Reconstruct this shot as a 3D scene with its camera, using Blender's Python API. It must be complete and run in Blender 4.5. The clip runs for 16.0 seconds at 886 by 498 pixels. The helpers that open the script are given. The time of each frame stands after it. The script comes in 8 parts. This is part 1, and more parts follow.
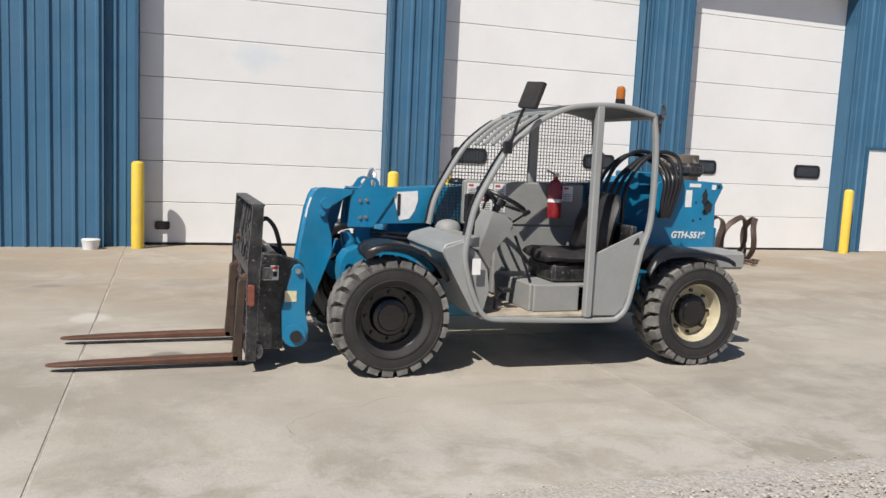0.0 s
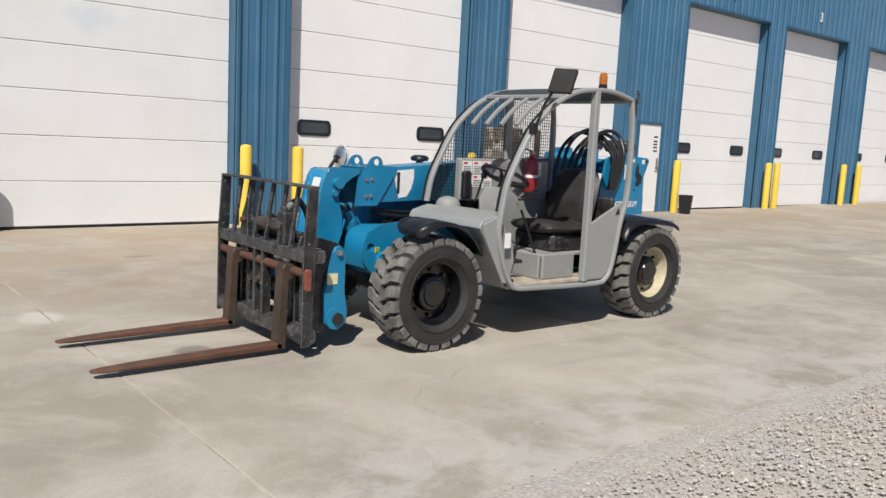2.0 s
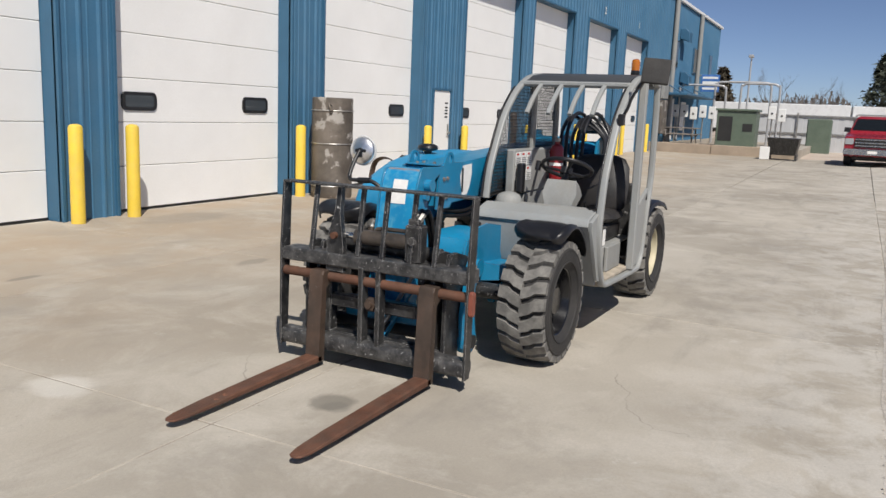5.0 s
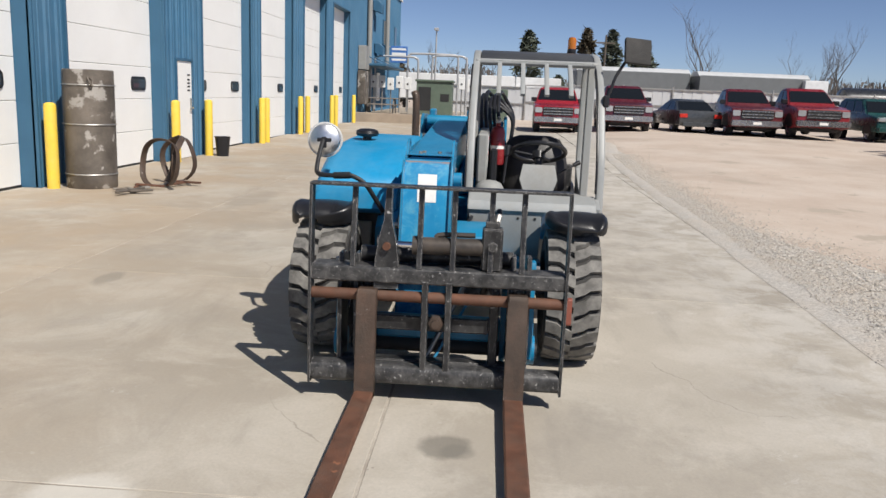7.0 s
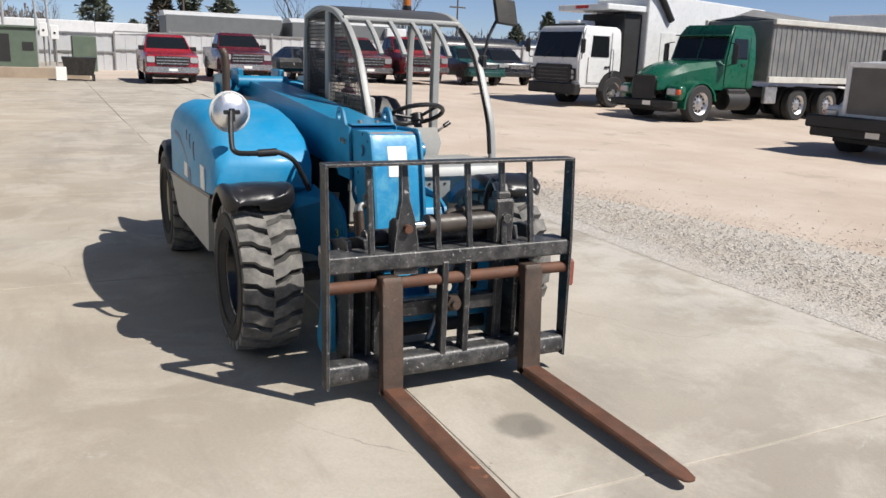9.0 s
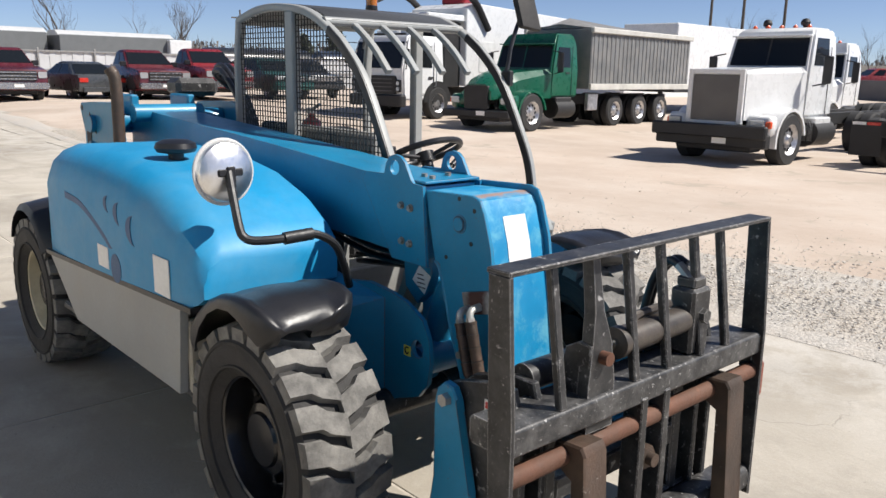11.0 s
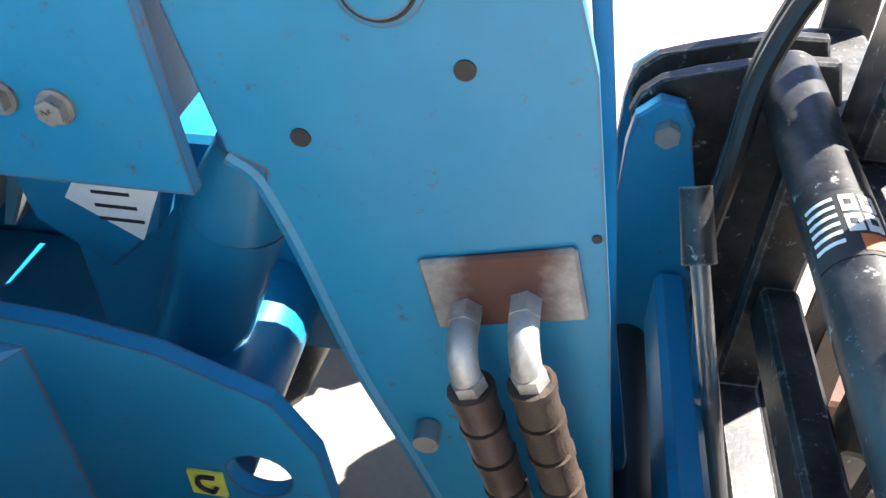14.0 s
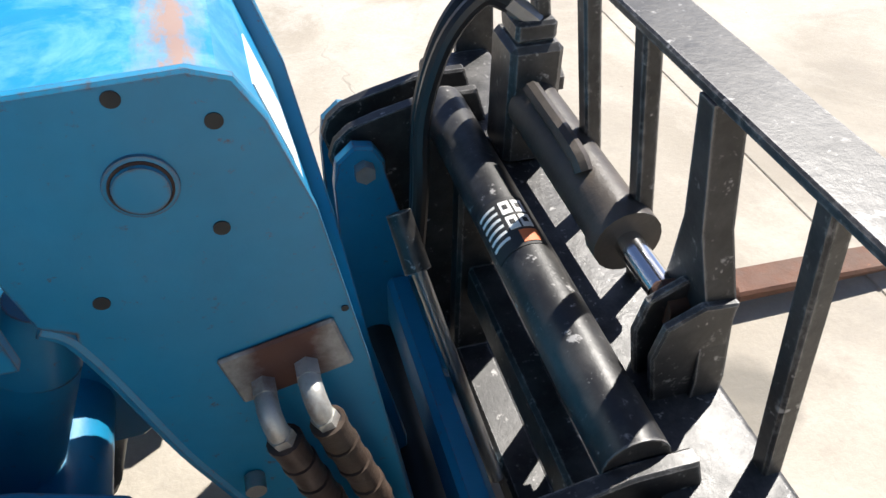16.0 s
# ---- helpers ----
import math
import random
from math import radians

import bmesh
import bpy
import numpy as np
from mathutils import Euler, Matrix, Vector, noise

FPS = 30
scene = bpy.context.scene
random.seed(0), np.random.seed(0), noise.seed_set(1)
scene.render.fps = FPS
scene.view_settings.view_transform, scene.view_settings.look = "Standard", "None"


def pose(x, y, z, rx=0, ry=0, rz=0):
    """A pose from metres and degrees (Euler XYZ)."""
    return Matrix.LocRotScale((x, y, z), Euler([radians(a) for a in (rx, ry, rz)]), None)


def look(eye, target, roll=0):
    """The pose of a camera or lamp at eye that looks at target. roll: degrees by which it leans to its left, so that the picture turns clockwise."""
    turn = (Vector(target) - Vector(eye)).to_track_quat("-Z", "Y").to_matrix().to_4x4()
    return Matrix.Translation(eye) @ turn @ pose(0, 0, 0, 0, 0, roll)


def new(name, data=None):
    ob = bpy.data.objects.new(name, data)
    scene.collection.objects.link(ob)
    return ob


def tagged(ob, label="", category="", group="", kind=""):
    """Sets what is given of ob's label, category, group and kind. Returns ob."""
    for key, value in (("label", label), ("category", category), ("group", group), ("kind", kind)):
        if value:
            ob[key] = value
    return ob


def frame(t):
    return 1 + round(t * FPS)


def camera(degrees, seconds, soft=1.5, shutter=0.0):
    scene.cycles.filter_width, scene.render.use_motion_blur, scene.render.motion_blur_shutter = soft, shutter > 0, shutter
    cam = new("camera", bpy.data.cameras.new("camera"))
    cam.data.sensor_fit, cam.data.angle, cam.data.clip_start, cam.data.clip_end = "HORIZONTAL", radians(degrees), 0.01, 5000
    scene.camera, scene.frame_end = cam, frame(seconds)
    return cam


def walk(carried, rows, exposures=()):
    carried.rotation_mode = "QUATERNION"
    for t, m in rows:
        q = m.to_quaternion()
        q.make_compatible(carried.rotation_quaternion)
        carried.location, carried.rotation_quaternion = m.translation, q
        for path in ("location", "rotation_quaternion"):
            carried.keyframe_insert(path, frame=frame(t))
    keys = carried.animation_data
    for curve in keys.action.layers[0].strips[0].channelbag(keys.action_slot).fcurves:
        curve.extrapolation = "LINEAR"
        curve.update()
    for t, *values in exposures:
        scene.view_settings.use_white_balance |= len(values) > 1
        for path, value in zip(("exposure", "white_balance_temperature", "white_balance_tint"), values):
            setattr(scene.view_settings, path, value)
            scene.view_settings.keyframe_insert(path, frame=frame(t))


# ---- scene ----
cam = camera(58.0, 16.0)
PATH = [
    (0, (-1.355, -5.848, 1.487), (-0.704, -3.971, 1.258), 2.7),
    (0.5, (-1.801, -5.656, 1.457), (-0.92, -3.877, 1.213), 2.9),
    (1, (-2.32, -5.479, 1.463), (-1.258, -3.802, 1.213), 3.0),
    (1.5, (-2.902, -5.254, 1.465), (-1.719, -3.661, 1.213), 3.1),
    (2, (-3.375, -4.991, 1.471), (-2.113, -3.464, 1.196), 2.9),
    (2.5, (-3.878, -4.73, 1.459), (-2.513, -3.297, 1.172), 2.9),
    (3, (-4.3, -4.38, 1.464), (-2.813, -3.08, 1.154), 2.9),
    (3.5, (-4.657, -3.967, 1.468), (-3.062, -2.803, 1.147), 2.9),
    (3.7, (-4.759, -3.779, 1.506), (-3.139, -2.651, 1.181), 2.8),
    (5.8, (-4.766, -1.466, 1.596), (-2.908, -0.81, 1.256), 2.6),
    (6, (-4.766, -1.229, 1.555), (-2.879, -0.657, 1.217), 2.7),
    (6.5, (-4.783, -0.684, 1.566), (-2.844, -0.352, 1.205), 2.7),
    (7, (-4.754, -0.164, 1.586), (-2.795, -0.053, 1.202), 2.3),
    (7.5, (-4.771, 0.37, 1.537), (-2.814, 0.227, 1.15), 2.3),
    (8, (-4.69, 0.856, 1.523), (-2.787, 0.434, 1.072), 2.1),
    (8.5, (-4.473, 1.381, 1.536), (-2.644, 0.722, 1.069), 2.2),
    (9, (-4.137, 1.8, 1.604), (-2.399, 0.931, 1.132), 2.1),
    (9.2, (-3.954, 1.902, 1.608), (-2.251, 0.965, 1.134), 1.9),
    (11.3, (-1.818, 2.101, 1.591), (-0.431, 0.725, 1.162), 0.9),
    (11.5, (-1.615, 2.026, 1.552), (-0.288, 0.592, 1.124), 0.8),
    (12, (-1.153, 1.735, 1.509), (0.009, 0.168, 1.072), 1.4),
    (12.5, (-0.781, 1.421, 1.432), (0.178, -0.245, 0.88), 1.4),
    (13, (-0.556, 1.088, 1.374), (0.138, -0.525, 0.415), 0.6),
    (13.5, (-0.423, 0.875, 1.314), (0.039, -0.687, 0.153), 0.6),
    (14, (-0.341, 0.81, 1.301), (-0.112, -0.697, 0.006), 0.6),
    (14.5, (-0.319, 0.831, 1.327), (-0.305, -0.651, -0.016), 0.9),
    (15, (-0.322, 0.89, 1.368), (-0.433, -0.586, 0.023), 0.8),
    (15.5, (-0.32, 0.909, 1.456), (-0.531, -0.557, 0.111), 0.8),
    (16, (-0.314, 0.922, 1.513), (-0.748, -0.519, 0.196), 1.0),
]
walk(cam, [(t, look(eye, target, roll)) for t, eye, target, roll in PATH],
     [(0, 0.12), (2.5, 0.06), (3.0, -0.1), (3.5, -0.06), (6.0, 0.08), (7.0, 0.18), (7.5, 0.26), (8.5, 0.32), (9.2, 0.4), (11.5, 0.56), (12.5, 0.7), (13.0, 0.98), (13.5, 1.5), (14, 2.3), (14.5, 2.45), (15, 2.2), (15.5, 1.95), (16, 0.98)])

# ---- daylight ----
SUN_WAY = Vector((-0.64, -0.56, 1.0)).normalized()
world = bpy.data.worlds.new("sky")
scene.world = world
world.use_nodes = True
wn = world.node_tree
sky = wn.nodes.new("ShaderNodeTexSky")
sky.sky_type = "NISHITA"
sky.sun_disc = False
sky.sun_elevation = math.asin(SUN_WAY.z)
sky.sun_rotation = math.atan2(SUN_WAY.x, SUN_WAY.y)
sky.air_density, sky.dust_density, sky.ozone_density = 0.5, 0.3, 2.2
grade = wn.nodes.new("ShaderNodeMix")
grade.data_type, grade.blend_type = "RGBA", "MULTIPLY"
grade.inputs["Factor"].default_value = 1.0
grade.inputs["B"].default_value = (1.0, 0.97, 1.02, 1.0)
wn.links.new(sky.outputs[0], grade.inputs["A"])
wn.links.new(grade.outputs["Result"], wn.nodes["Background"].inputs[0])
wn.nodes["Background"].inputs[1].default_value = 0.078
sun = new("sun", bpy.data.lights.new("sun", "SUN"))
sun.data.energy, sun.data.angle, sun.data.color = 4.7, radians(0.53), (1.0, 0.95, 0.88)
sun.matrix_world = look(SUN_WAY * 40, (0, 0, 0))

# ---- materials ----
MATS = {}


def mat(name, base, rough=0.6, metal=0.0, var=0.18, scale=2.5, fine=60.0, bump=0.15, dirt=None, dirt_amt=0.5, dirt_scale=3.0,
        spots=None, spot_at=0.68, spot_scale=9.0, coat=0.0, each=0.0, ring=None, edge=None, edge_r=0.006):
    """A worn surface: base colour with broad and fine variation, a dirt film, sharp-edged spots (rust, chips) and fine relief."""
    if name in MATS:
        return MATS[name]
    m = bpy.data.materials.new(name)
    MATS[name] = m
    m.use_nodes = True
    nt = m.node_tree
    N, L = nt.nodes, nt.links
    bsdf = N["Principled BSDF"]
    geo = N.new("ShaderNodeNewGeometry")

    def noise_node(sc, detail=4.0, rgh=0.6):
        n = N.new("ShaderNodeTexNoise")
        n.inputs["Scale"].default_value, n.inputs["Detail"].default_value, n.inputs["Roughness"].default_value = sc, detail, rgh
        L.new(geo.outputs["Position"], n.inputs["Vector"])
        return n.outputs["Fac"]

    def ramp(src, a, b):
        r = N.new("ShaderNodeMapRange")
        r.inputs["From Min"].default_value, r.inputs["From Max"].default_value = a, b
        L.new(src, r.inputs["Value"])
        return r.outputs["Result"]

    def mix(fac, a, b, kind="MIX"):
        x = N.new("ShaderNodeMix")
        x.data_type, x.blend_type = "RGBA", kind
        for sock, v in ((x.inputs["Factor"], fac), (x.inputs["A"], a), (x.inputs["B"], b)):
            if isinstance(v, (int, float)):
                sock.default_value = v
            elif isinstance(v, tuple):
                sock.default_value = (*v, 1.0)
            else:
                L.new(v, sock)
        return x.outputs["Result"]

    def times(a, k):
        x = N.new("ShaderNodeMath")
        x.operation = "MULTIPLY"
        L.new(a, x.inputs[0])
        x.inputs[1].default_value = k
        return x.outputs[0]

    lo, hi = tuple(c * (1 - var) for c in base), tuple(min(1.0, c * (1 + var)) for c in base)
    big, small = noise_node(scale), noise_node(fine, 3.0)
    col = mix(ramp(big, 0.3, 0.7), lo, hi)
    col = mix(times(ramp(small, 0.35, 0.75), 0.35), col, tuple(c * 0.8 for c in base))
    rgh = None
    if dirt:
        msk = times(ramp(noise_node(dirt_scale, 6.0, 0.7), 0.42, 0.72), dirt_amt)
        col = mix(msk, col, dirt)
    if spots:
        sp = ramp(noise_node(spot_scale, 5.0, 0.65), spot_at, spot_at + 0.05)
        col = mix(sp, col, spots)
    if each:
        info = N.new("ShaderNodeObjectInfo")
        vr = N.new("ShaderNodeMapRange")
        vr.inputs["To Min"].default_value, vr.inputs["To Max"].default_value = 1 - each, 1 + each
        L.new(info.outputs["Random"], vr.inputs["Value"])
        hsv2 = N.new("ShaderNodeHueSaturation")
        L.new(vr.outputs["Result"], hsv2.inputs["Value"])
        L.new(col, hsv2.inputs["Color"])
        col = hsv2.outputs["Color"]
    if ring:
        for (cx, cy, rx, ry, amt, tint) in ring:
            sub = N.new("ShaderNodeVectorMath")
            sub.operation = "SUBTRACT"
            L.new(geo.outputs["Position"], sub.inputs[0])
            sub.inputs[1].default_value = (cx, cy, 0)
            mul = N.new("ShaderNodeVectorMath")
            mul.operation = "MULTIPLY"
            L.new(sub.outputs[0], mul.inputs[0])
            mul.inputs[1].default_value = (1 / rx, 1 / ry, 0)
            ln = N.new("ShaderNodeVectorMath")
            ln.operation = "LENGTH"
            L.new(mul.outputs[0], ln.inputs[0])
            wob = N.new("ShaderNodeMath")
            wob.operation = "MULTIPLY_ADD"
            L.new(noise_node(7.0), wob.inputs[0])
            wob.inputs[1].default_value = 0.9
            L.new(ln.outputs["Value"], wob.inputs[2])
            col = mix(times(ramp(wob.outputs[0], 1.5, 1.25), amt), col, tint)
    if edge:
        bv = N.new("ShaderNodeBevel")
        bv.samples = 4
        bv.inputs["Radius"].default_value = edge_r
        dot = N.new("ShaderNodeVectorMath")
        dot.operation = "DOT_PRODUCT"
        L.new(bv.outputs[0], dot.inputs[0])
        L.new(geo.outputs["Normal"], dot.inputs[1])
        add = N.new("ShaderNodeMath")
        add.operation = "MULTIPLY_ADD"
        L.new(noise_node(70.0, 5.0, 0.7), add.inputs[0])
        add.inputs[1].default_value = 0.55
        L.new(dot.outputs["Value"], add.inputs[2])
        col = mix(times(ramp(add.outputs[0], 1.21, 1.14), 0.85), col, edge)
    L.new(col, bsdf.inputs["Base Color"])
    rr = N.new("ShaderNodeMapRange")
    rr.inputs["To Min"].default_value, rr.inputs["To Max"].default_value = max(0.02, rough - 0.12), min(1.0, rough + 0.14)
    L.new(noise_node(scale * 4), rr.inputs["Value"])
    L.new(rr.outputs["Result"], bsdf.inputs["Roughness"])
    bsdf.inputs["Metallic"].default_value = metal
    if coat:
        bsdf.inputs["Coat Weight"].default_value = coat
        bsdf.inputs["Coat Roughness"].default_value = 0.12
    if bump:
        bp = N.new("ShaderNodeBump")
        bp.inputs["Strength"].default_value, bp.inputs["Distance"].default_value = bump, 0.01
        L.new(noise_node(fine, 5.0, 0.7), bp.inputs["Height"])
        L.new(bp.outputs[0], bsdf.inputs["Normal"])
    return m


def glass_mat(name, tint=(0.05, 0.06, 0.07), rough=0.03):
    m = bpy.data.materials.new(name)
    m.use_nodes = True
    b = m.node_tree.nodes["Principled BSDF"]
    b.inputs["Base Color"].default_value = (*tint, 1)
    b.inputs["Roughness"].default_value = rough
    b.inputs["Specular IOR Level"].default_value = 0.35
    return m


RUST = (0.20, 0.075, 0.035)
class Nodes:
    """Short hand for building a node tree."""

    def __init__(self, name):
        self.m = bpy.data.materials.new(name)
        self.m.use_nodes = True
        self.N, self.L = self.m.node_tree.nodes, self.m.node_tree.links
        self.bsdf = self.N["Principled BSDF"]
        self.pos = self.N.new("ShaderNodeNewGeometry").outputs["Position"]

    def put(self, sock, v):
        if isinstance(v, (int, float)):
            sock.default_value = v
        elif isinstance(v, tuple):
            sock.default_value = (*v, 1.0) if len(sock.default_value) == 4 and len(v) == 3 else v
        else:
            self.L.new(v, sock)

    def noise(self, sc, detail=5.0, rgh=0.6, stretch=(1, 1, 1), off=(0, 0, 0), warp=0.0):
        mp = self.N.new("ShaderNodeMapping")
        mp.inputs["Scale"].default_value, mp.inputs["Location"].default_value = stretch, off
        self.L.new(self.pos, mp.inputs["Vector"])
        n = self.N.new("ShaderNodeTexNoise")
        n.inputs["Scale"].default_value, n.inputs["Detail"].default_value, n.inputs["Roughness"].default_value = sc, detail, rgh
        n.inputs["Distortion"].default_value = warp
        self.L.new(mp.outputs[0], n.inputs["Vector"])
        return n.outputs["Fac"]

    def ramp(self, src, a, b, lo=0.0, hi=1.0):
        r = self.N.new("ShaderNodeMapRange")
        for k, v in zip(("From Min", "From Max", "To Min", "To Max"), (a, b, lo, hi)):
            r.inputs[k].default_value = v
        self.L.new(src, r.inputs["Value"])
        return r.outputs["Result"]

    def math(self, op, a, b):
        x = self.N.new("ShaderNodeMath")
        x.operation = op
        self.put(x.inputs[0], a)
        self.put(x.inputs[1], b)
        return x.outputs[0]

    def mix(self, fac, a, b, kind="MIX"):
        x = self.N.new("ShaderNodeMix")
        x.data_type, x.blend_type = "RGBA", kind
        for k, v in (("Factor", fac), ("A", a), ("B", b)):
            self.put(x.inputs[k], v)
        return x.outputs["Result"]

    def axis(self, k):
        x = self.N.new("ShaderNodeSeparateXYZ")
        self.L.new(self.pos, x.inputs[0])
        return x.outputs[k]

    def cells(self, sc, feature="F1", warp=0.0):
        v = self.N.new("ShaderNodeTexVoronoi")
        v.feature = feature
        v.inputs["Scale"].default_value = sc
        if warp:
            n = self.N.new("ShaderNodeTexNoise")
            n.inputs["Scale"].default_value, n.inputs["Detail"].default_value = 2.2, 6.0
            self.L.new(self.pos, n.inputs["Vector"])
            mul = self.N.new("ShaderNodeVectorMath")
            mul.operation = "MULTIPLY_ADD"
            self.L.new(n.outputs["Color"], mul.inputs[0])
            mul.inputs[1].default_value = (warp, warp, warp)
            self.L.new(self.pos, mul.inputs[2])
            self.L.new(mul.outputs[0], v.inputs["Vector"])
        else:
            self.L.new(self.pos, v.inputs["Vector"])
        return v

    def bump(self, height, strength, dist=0.01):
        bp = self.N.new("ShaderNodeBump")
        bp.inputs["Strength"].default_value, bp.inputs["Distance"].default_value = strength, dist
        self.L.new(height, bp.inputs["Height"])
        self.L.new(bp.outputs[0], self.bsdf.inputs["Normal"])

    def spot(self, cx, cy, rx, ry, soft=0.35, wob=0.9):
        sub = self.N.new("ShaderNodeVectorMath")
        sub.operation = "SUBTRACT"
        self.L.new(self.pos, sub.inputs[0])
        sub.inputs[1].default_value = (cx, cy, 0)
        mul = self.N.new("ShaderNodeVectorMath")
        mul.operation = "MULTIPLY"
        self.L.new(sub.outputs[0], mul.inputs[0])
        mul.inputs[1].default_value = (1 / rx, 1 / ry, 0)
        ln = self.N.new("ShaderNodeVectorMath")
        ln.operation = "LENGTH"
        self.L.new(mul.outputs[0], ln.inputs[0])
        d = self.math("ADD", ln.outputs["Value"], self.math("MULTIPLY", self.noise(6.0), wob))
        return self.ramp(d, 1.35 + soft / 2, 1.35 - soft / 2)


def concrete():
    """Broom-finished slab: broad blotches, mortar film, limey deposits by the gravel, brown wash by the wall, pits, cracks and oil spots."""
    k = Nodes("concrete")
    col = k.mix(k.ramp(k.noise(0.33, 5, 0.55), 0.34, 0.66), (0.305, 0.27, 0.22), (0.455, 0.412, 0.345))
    col = k.mix(k.math("MULTIPLY", k.ramp(k.noise(1.25, 8, 0.68, warp=0.6), 0.46, 0.62), 0.70), col, (0.515, 0.472, 0.405))
    col = k.mix(k.math("MULTIPLY", k.ramp(k.noise(0.95, 8, 0.7, off=(7, 3, 0)), 0.52, 0.66), 0.70), col, (0.285, 0.257, 0.218))
    col = k.mix(k.math("MULTIPLY", k.ramp(k.noise(1.1, 7, 0.65, (0.35, 2.2, 1), (2, 9, 0)), 0.56, 0.70), 0.5), col, (0.26, 0.235, 0.20))
    y = k.axis(1)
    wall = k.ramp(y, 0.2, 4.4)
    col = k.mix(k.math("MULTIPLY", k.math("MULTIPLY", wall, k.ramp(k.noise(0.6, 7, 0.65, off=(1, 4, 0)), 0.32, 0.60)), 0.9), col, (0.375, 0.29, 0.20))
    edge = k.ramp(y, -1.3, -2.5)
    lime = k.math("MULTIPLY", edge, k.ramp(k.noise(2.6, 9, 0.72, warp=0.4), 0.44, 0.56))
    col = k.mix(k.math("MULTIPLY", lime, 0.5), col, (0.60, 0.575, 0.53))
    lime2 = k.ramp(k.noise(1.9, 10, 0.75, off=(5, 5, 0), warp=0.8), 0.635, 0.70)
    col = k.mix(k.math("MULTIPLY", lime2, 0.55), col, (0.58, 0.555, 0.51))
    fine = k.noise(55, 4, 0.7)
    col = k.mix(k.ramp(fine, 0.3, 0.75, 0.0, 0.30), col, (0.24, 0.225, 0.20))
    pit = k.math("MULTIPLY", k.ramp(k.cells(9).outputs["Distance"], 0.075, 0.04), k.ramp(k.noise(1.3, 3), 0.5, 0.6))
    col = k.mix(k.math("MULTIPLY", pit, 0.5), col, (0.17, 0.155, 0.135))
    crack = k.ramp(k.cells(0.36, "DISTANCE_TO_EDGE", 0.35).outputs["Distance"], 0.0020, 0.0005)
    crack = k.math("MULTIPLY", crack, k.ramp(k.noise(0.5, 3, off=(3, 8, 0)), 0.54, 0.60))
    col = k.mix(k.math("MULTIPLY", crack, 0.45), col, (0.19, 0.17, 0.145))
    for cx, cy, rx, ry, amt, tint in ((-1.35, -0.01, 0.14, 0.13, 0.62, (0.13, 0.12, 0.10)), (-1.40, -0.08, 0.08, 0.09, 0.4, (0.15, 0.14, 0.12)), (3.2, 5.6, 0.8, 0.4, 0.4, (0.2, 0.18, 0.15)), (6.3, 3.2, 0.9, 0.3, 0.3, (0.2, 0.18, 0.15)),
                                      (-1.97, 1.36, 0.16, 0.22, 0.55, (0.62, 0.59, 0.53)), (-3.0, 0.7, 0.14, 0.10, 0.45, (0.62, 0.6, 0.55)), (-2.5, 3.0, 0.16, 0.10, 0.45, (0.18, 0.165, 0.14)), (-0.4, 3.9, 0.16, 0.06, 0.5, (0.14, 0.13, 0.11)),
                                      (1.4, 2.9, 0.25, 0.10, 0.4, (0.16, 0.15, 0.125)), (-3.2, 2.4, 0.10, 0.06, 0.4, (0.16, 0.15, 0.13)), (-4.3, -0.6, 0.22, 0.14, 0.35, (0.2, 0.185, 0.16))):
        col = k.mix(k.math("MULTIPLY", k.spot(cx, cy, rx, ry), amt), col, tint)
    info = k.N.new("ShaderNodeObjectInfo")
    hsv = k.N.new("ShaderNodeHueSaturation")
    k.L.new(k.ramp(info.outputs["Random"], 0, 1, 0.95, 1.05), hsv.inputs["Value"])
    k.L.new(col, hsv.inputs["Color"])
    k.L.new(hsv.outputs["Color"], k.bsdf.inputs["Base Color"])
    k.L.new(k.ramp(k.noise(3.0), 0.2, 0.8, 0.72, 0.95), k.bsdf.inputs["Roughness"])
    h = k.math("SUBTRACT", k.math("ADD", fine, k.math("MULTIPLY", k.noise(11, 6, 0.7), 0.8)), k.math("ADD", pit, crack))
    k.bump(h, 0.28, 0.008)
    return k.m


def pebbles():
    """Crushed stone packed in dust: each cell a stone of its own tone."""
    k = Nodes("crushed_stone")
    c1, c2 = k.cells(52), k.cells(120)
    tone = k.ramp(c1.outputs["Color"], 0, 1)
    col = k.mix(tone, (0.34, 0.325, 0.30), (0.60, 0.575, 0.53))
    col = k.mix(k.ramp(c2.outputs["Color"], 0.2, 0.9, 0.0, 0.5), col, (0.50, 0.45, 0.395))
    dust = k.ramp(k.noise(1.6, 8, 0.7), 0.42, 0.62)
    col = k.mix(k.math("MULTIPLY", dust, 0.65), col, (0.49, 0.43, 0.36))
    gap = k.ramp(c1.outputs["Distance"], 0.42, 0.75)
    col = k.mix(k.math("MULTIPLY", gap, 0.35), col, (0.26, 0.235, 0.205))
    k.L.new(col, k.bsdf.inputs["Base Color"])
    k.bsdf.inputs["Roughness"].default_value = 0.95
    h = k.math("SUBTRACT", k.math("MULTIPLY", k.noise(60, 4), 0.5), k.math("ADD", c1.outputs["Distance"], k.math("MULTIPLY", c2.outputs["Distance"], 0.4)))
    k.bump(h, 0.55, 0.008)
    return k.m


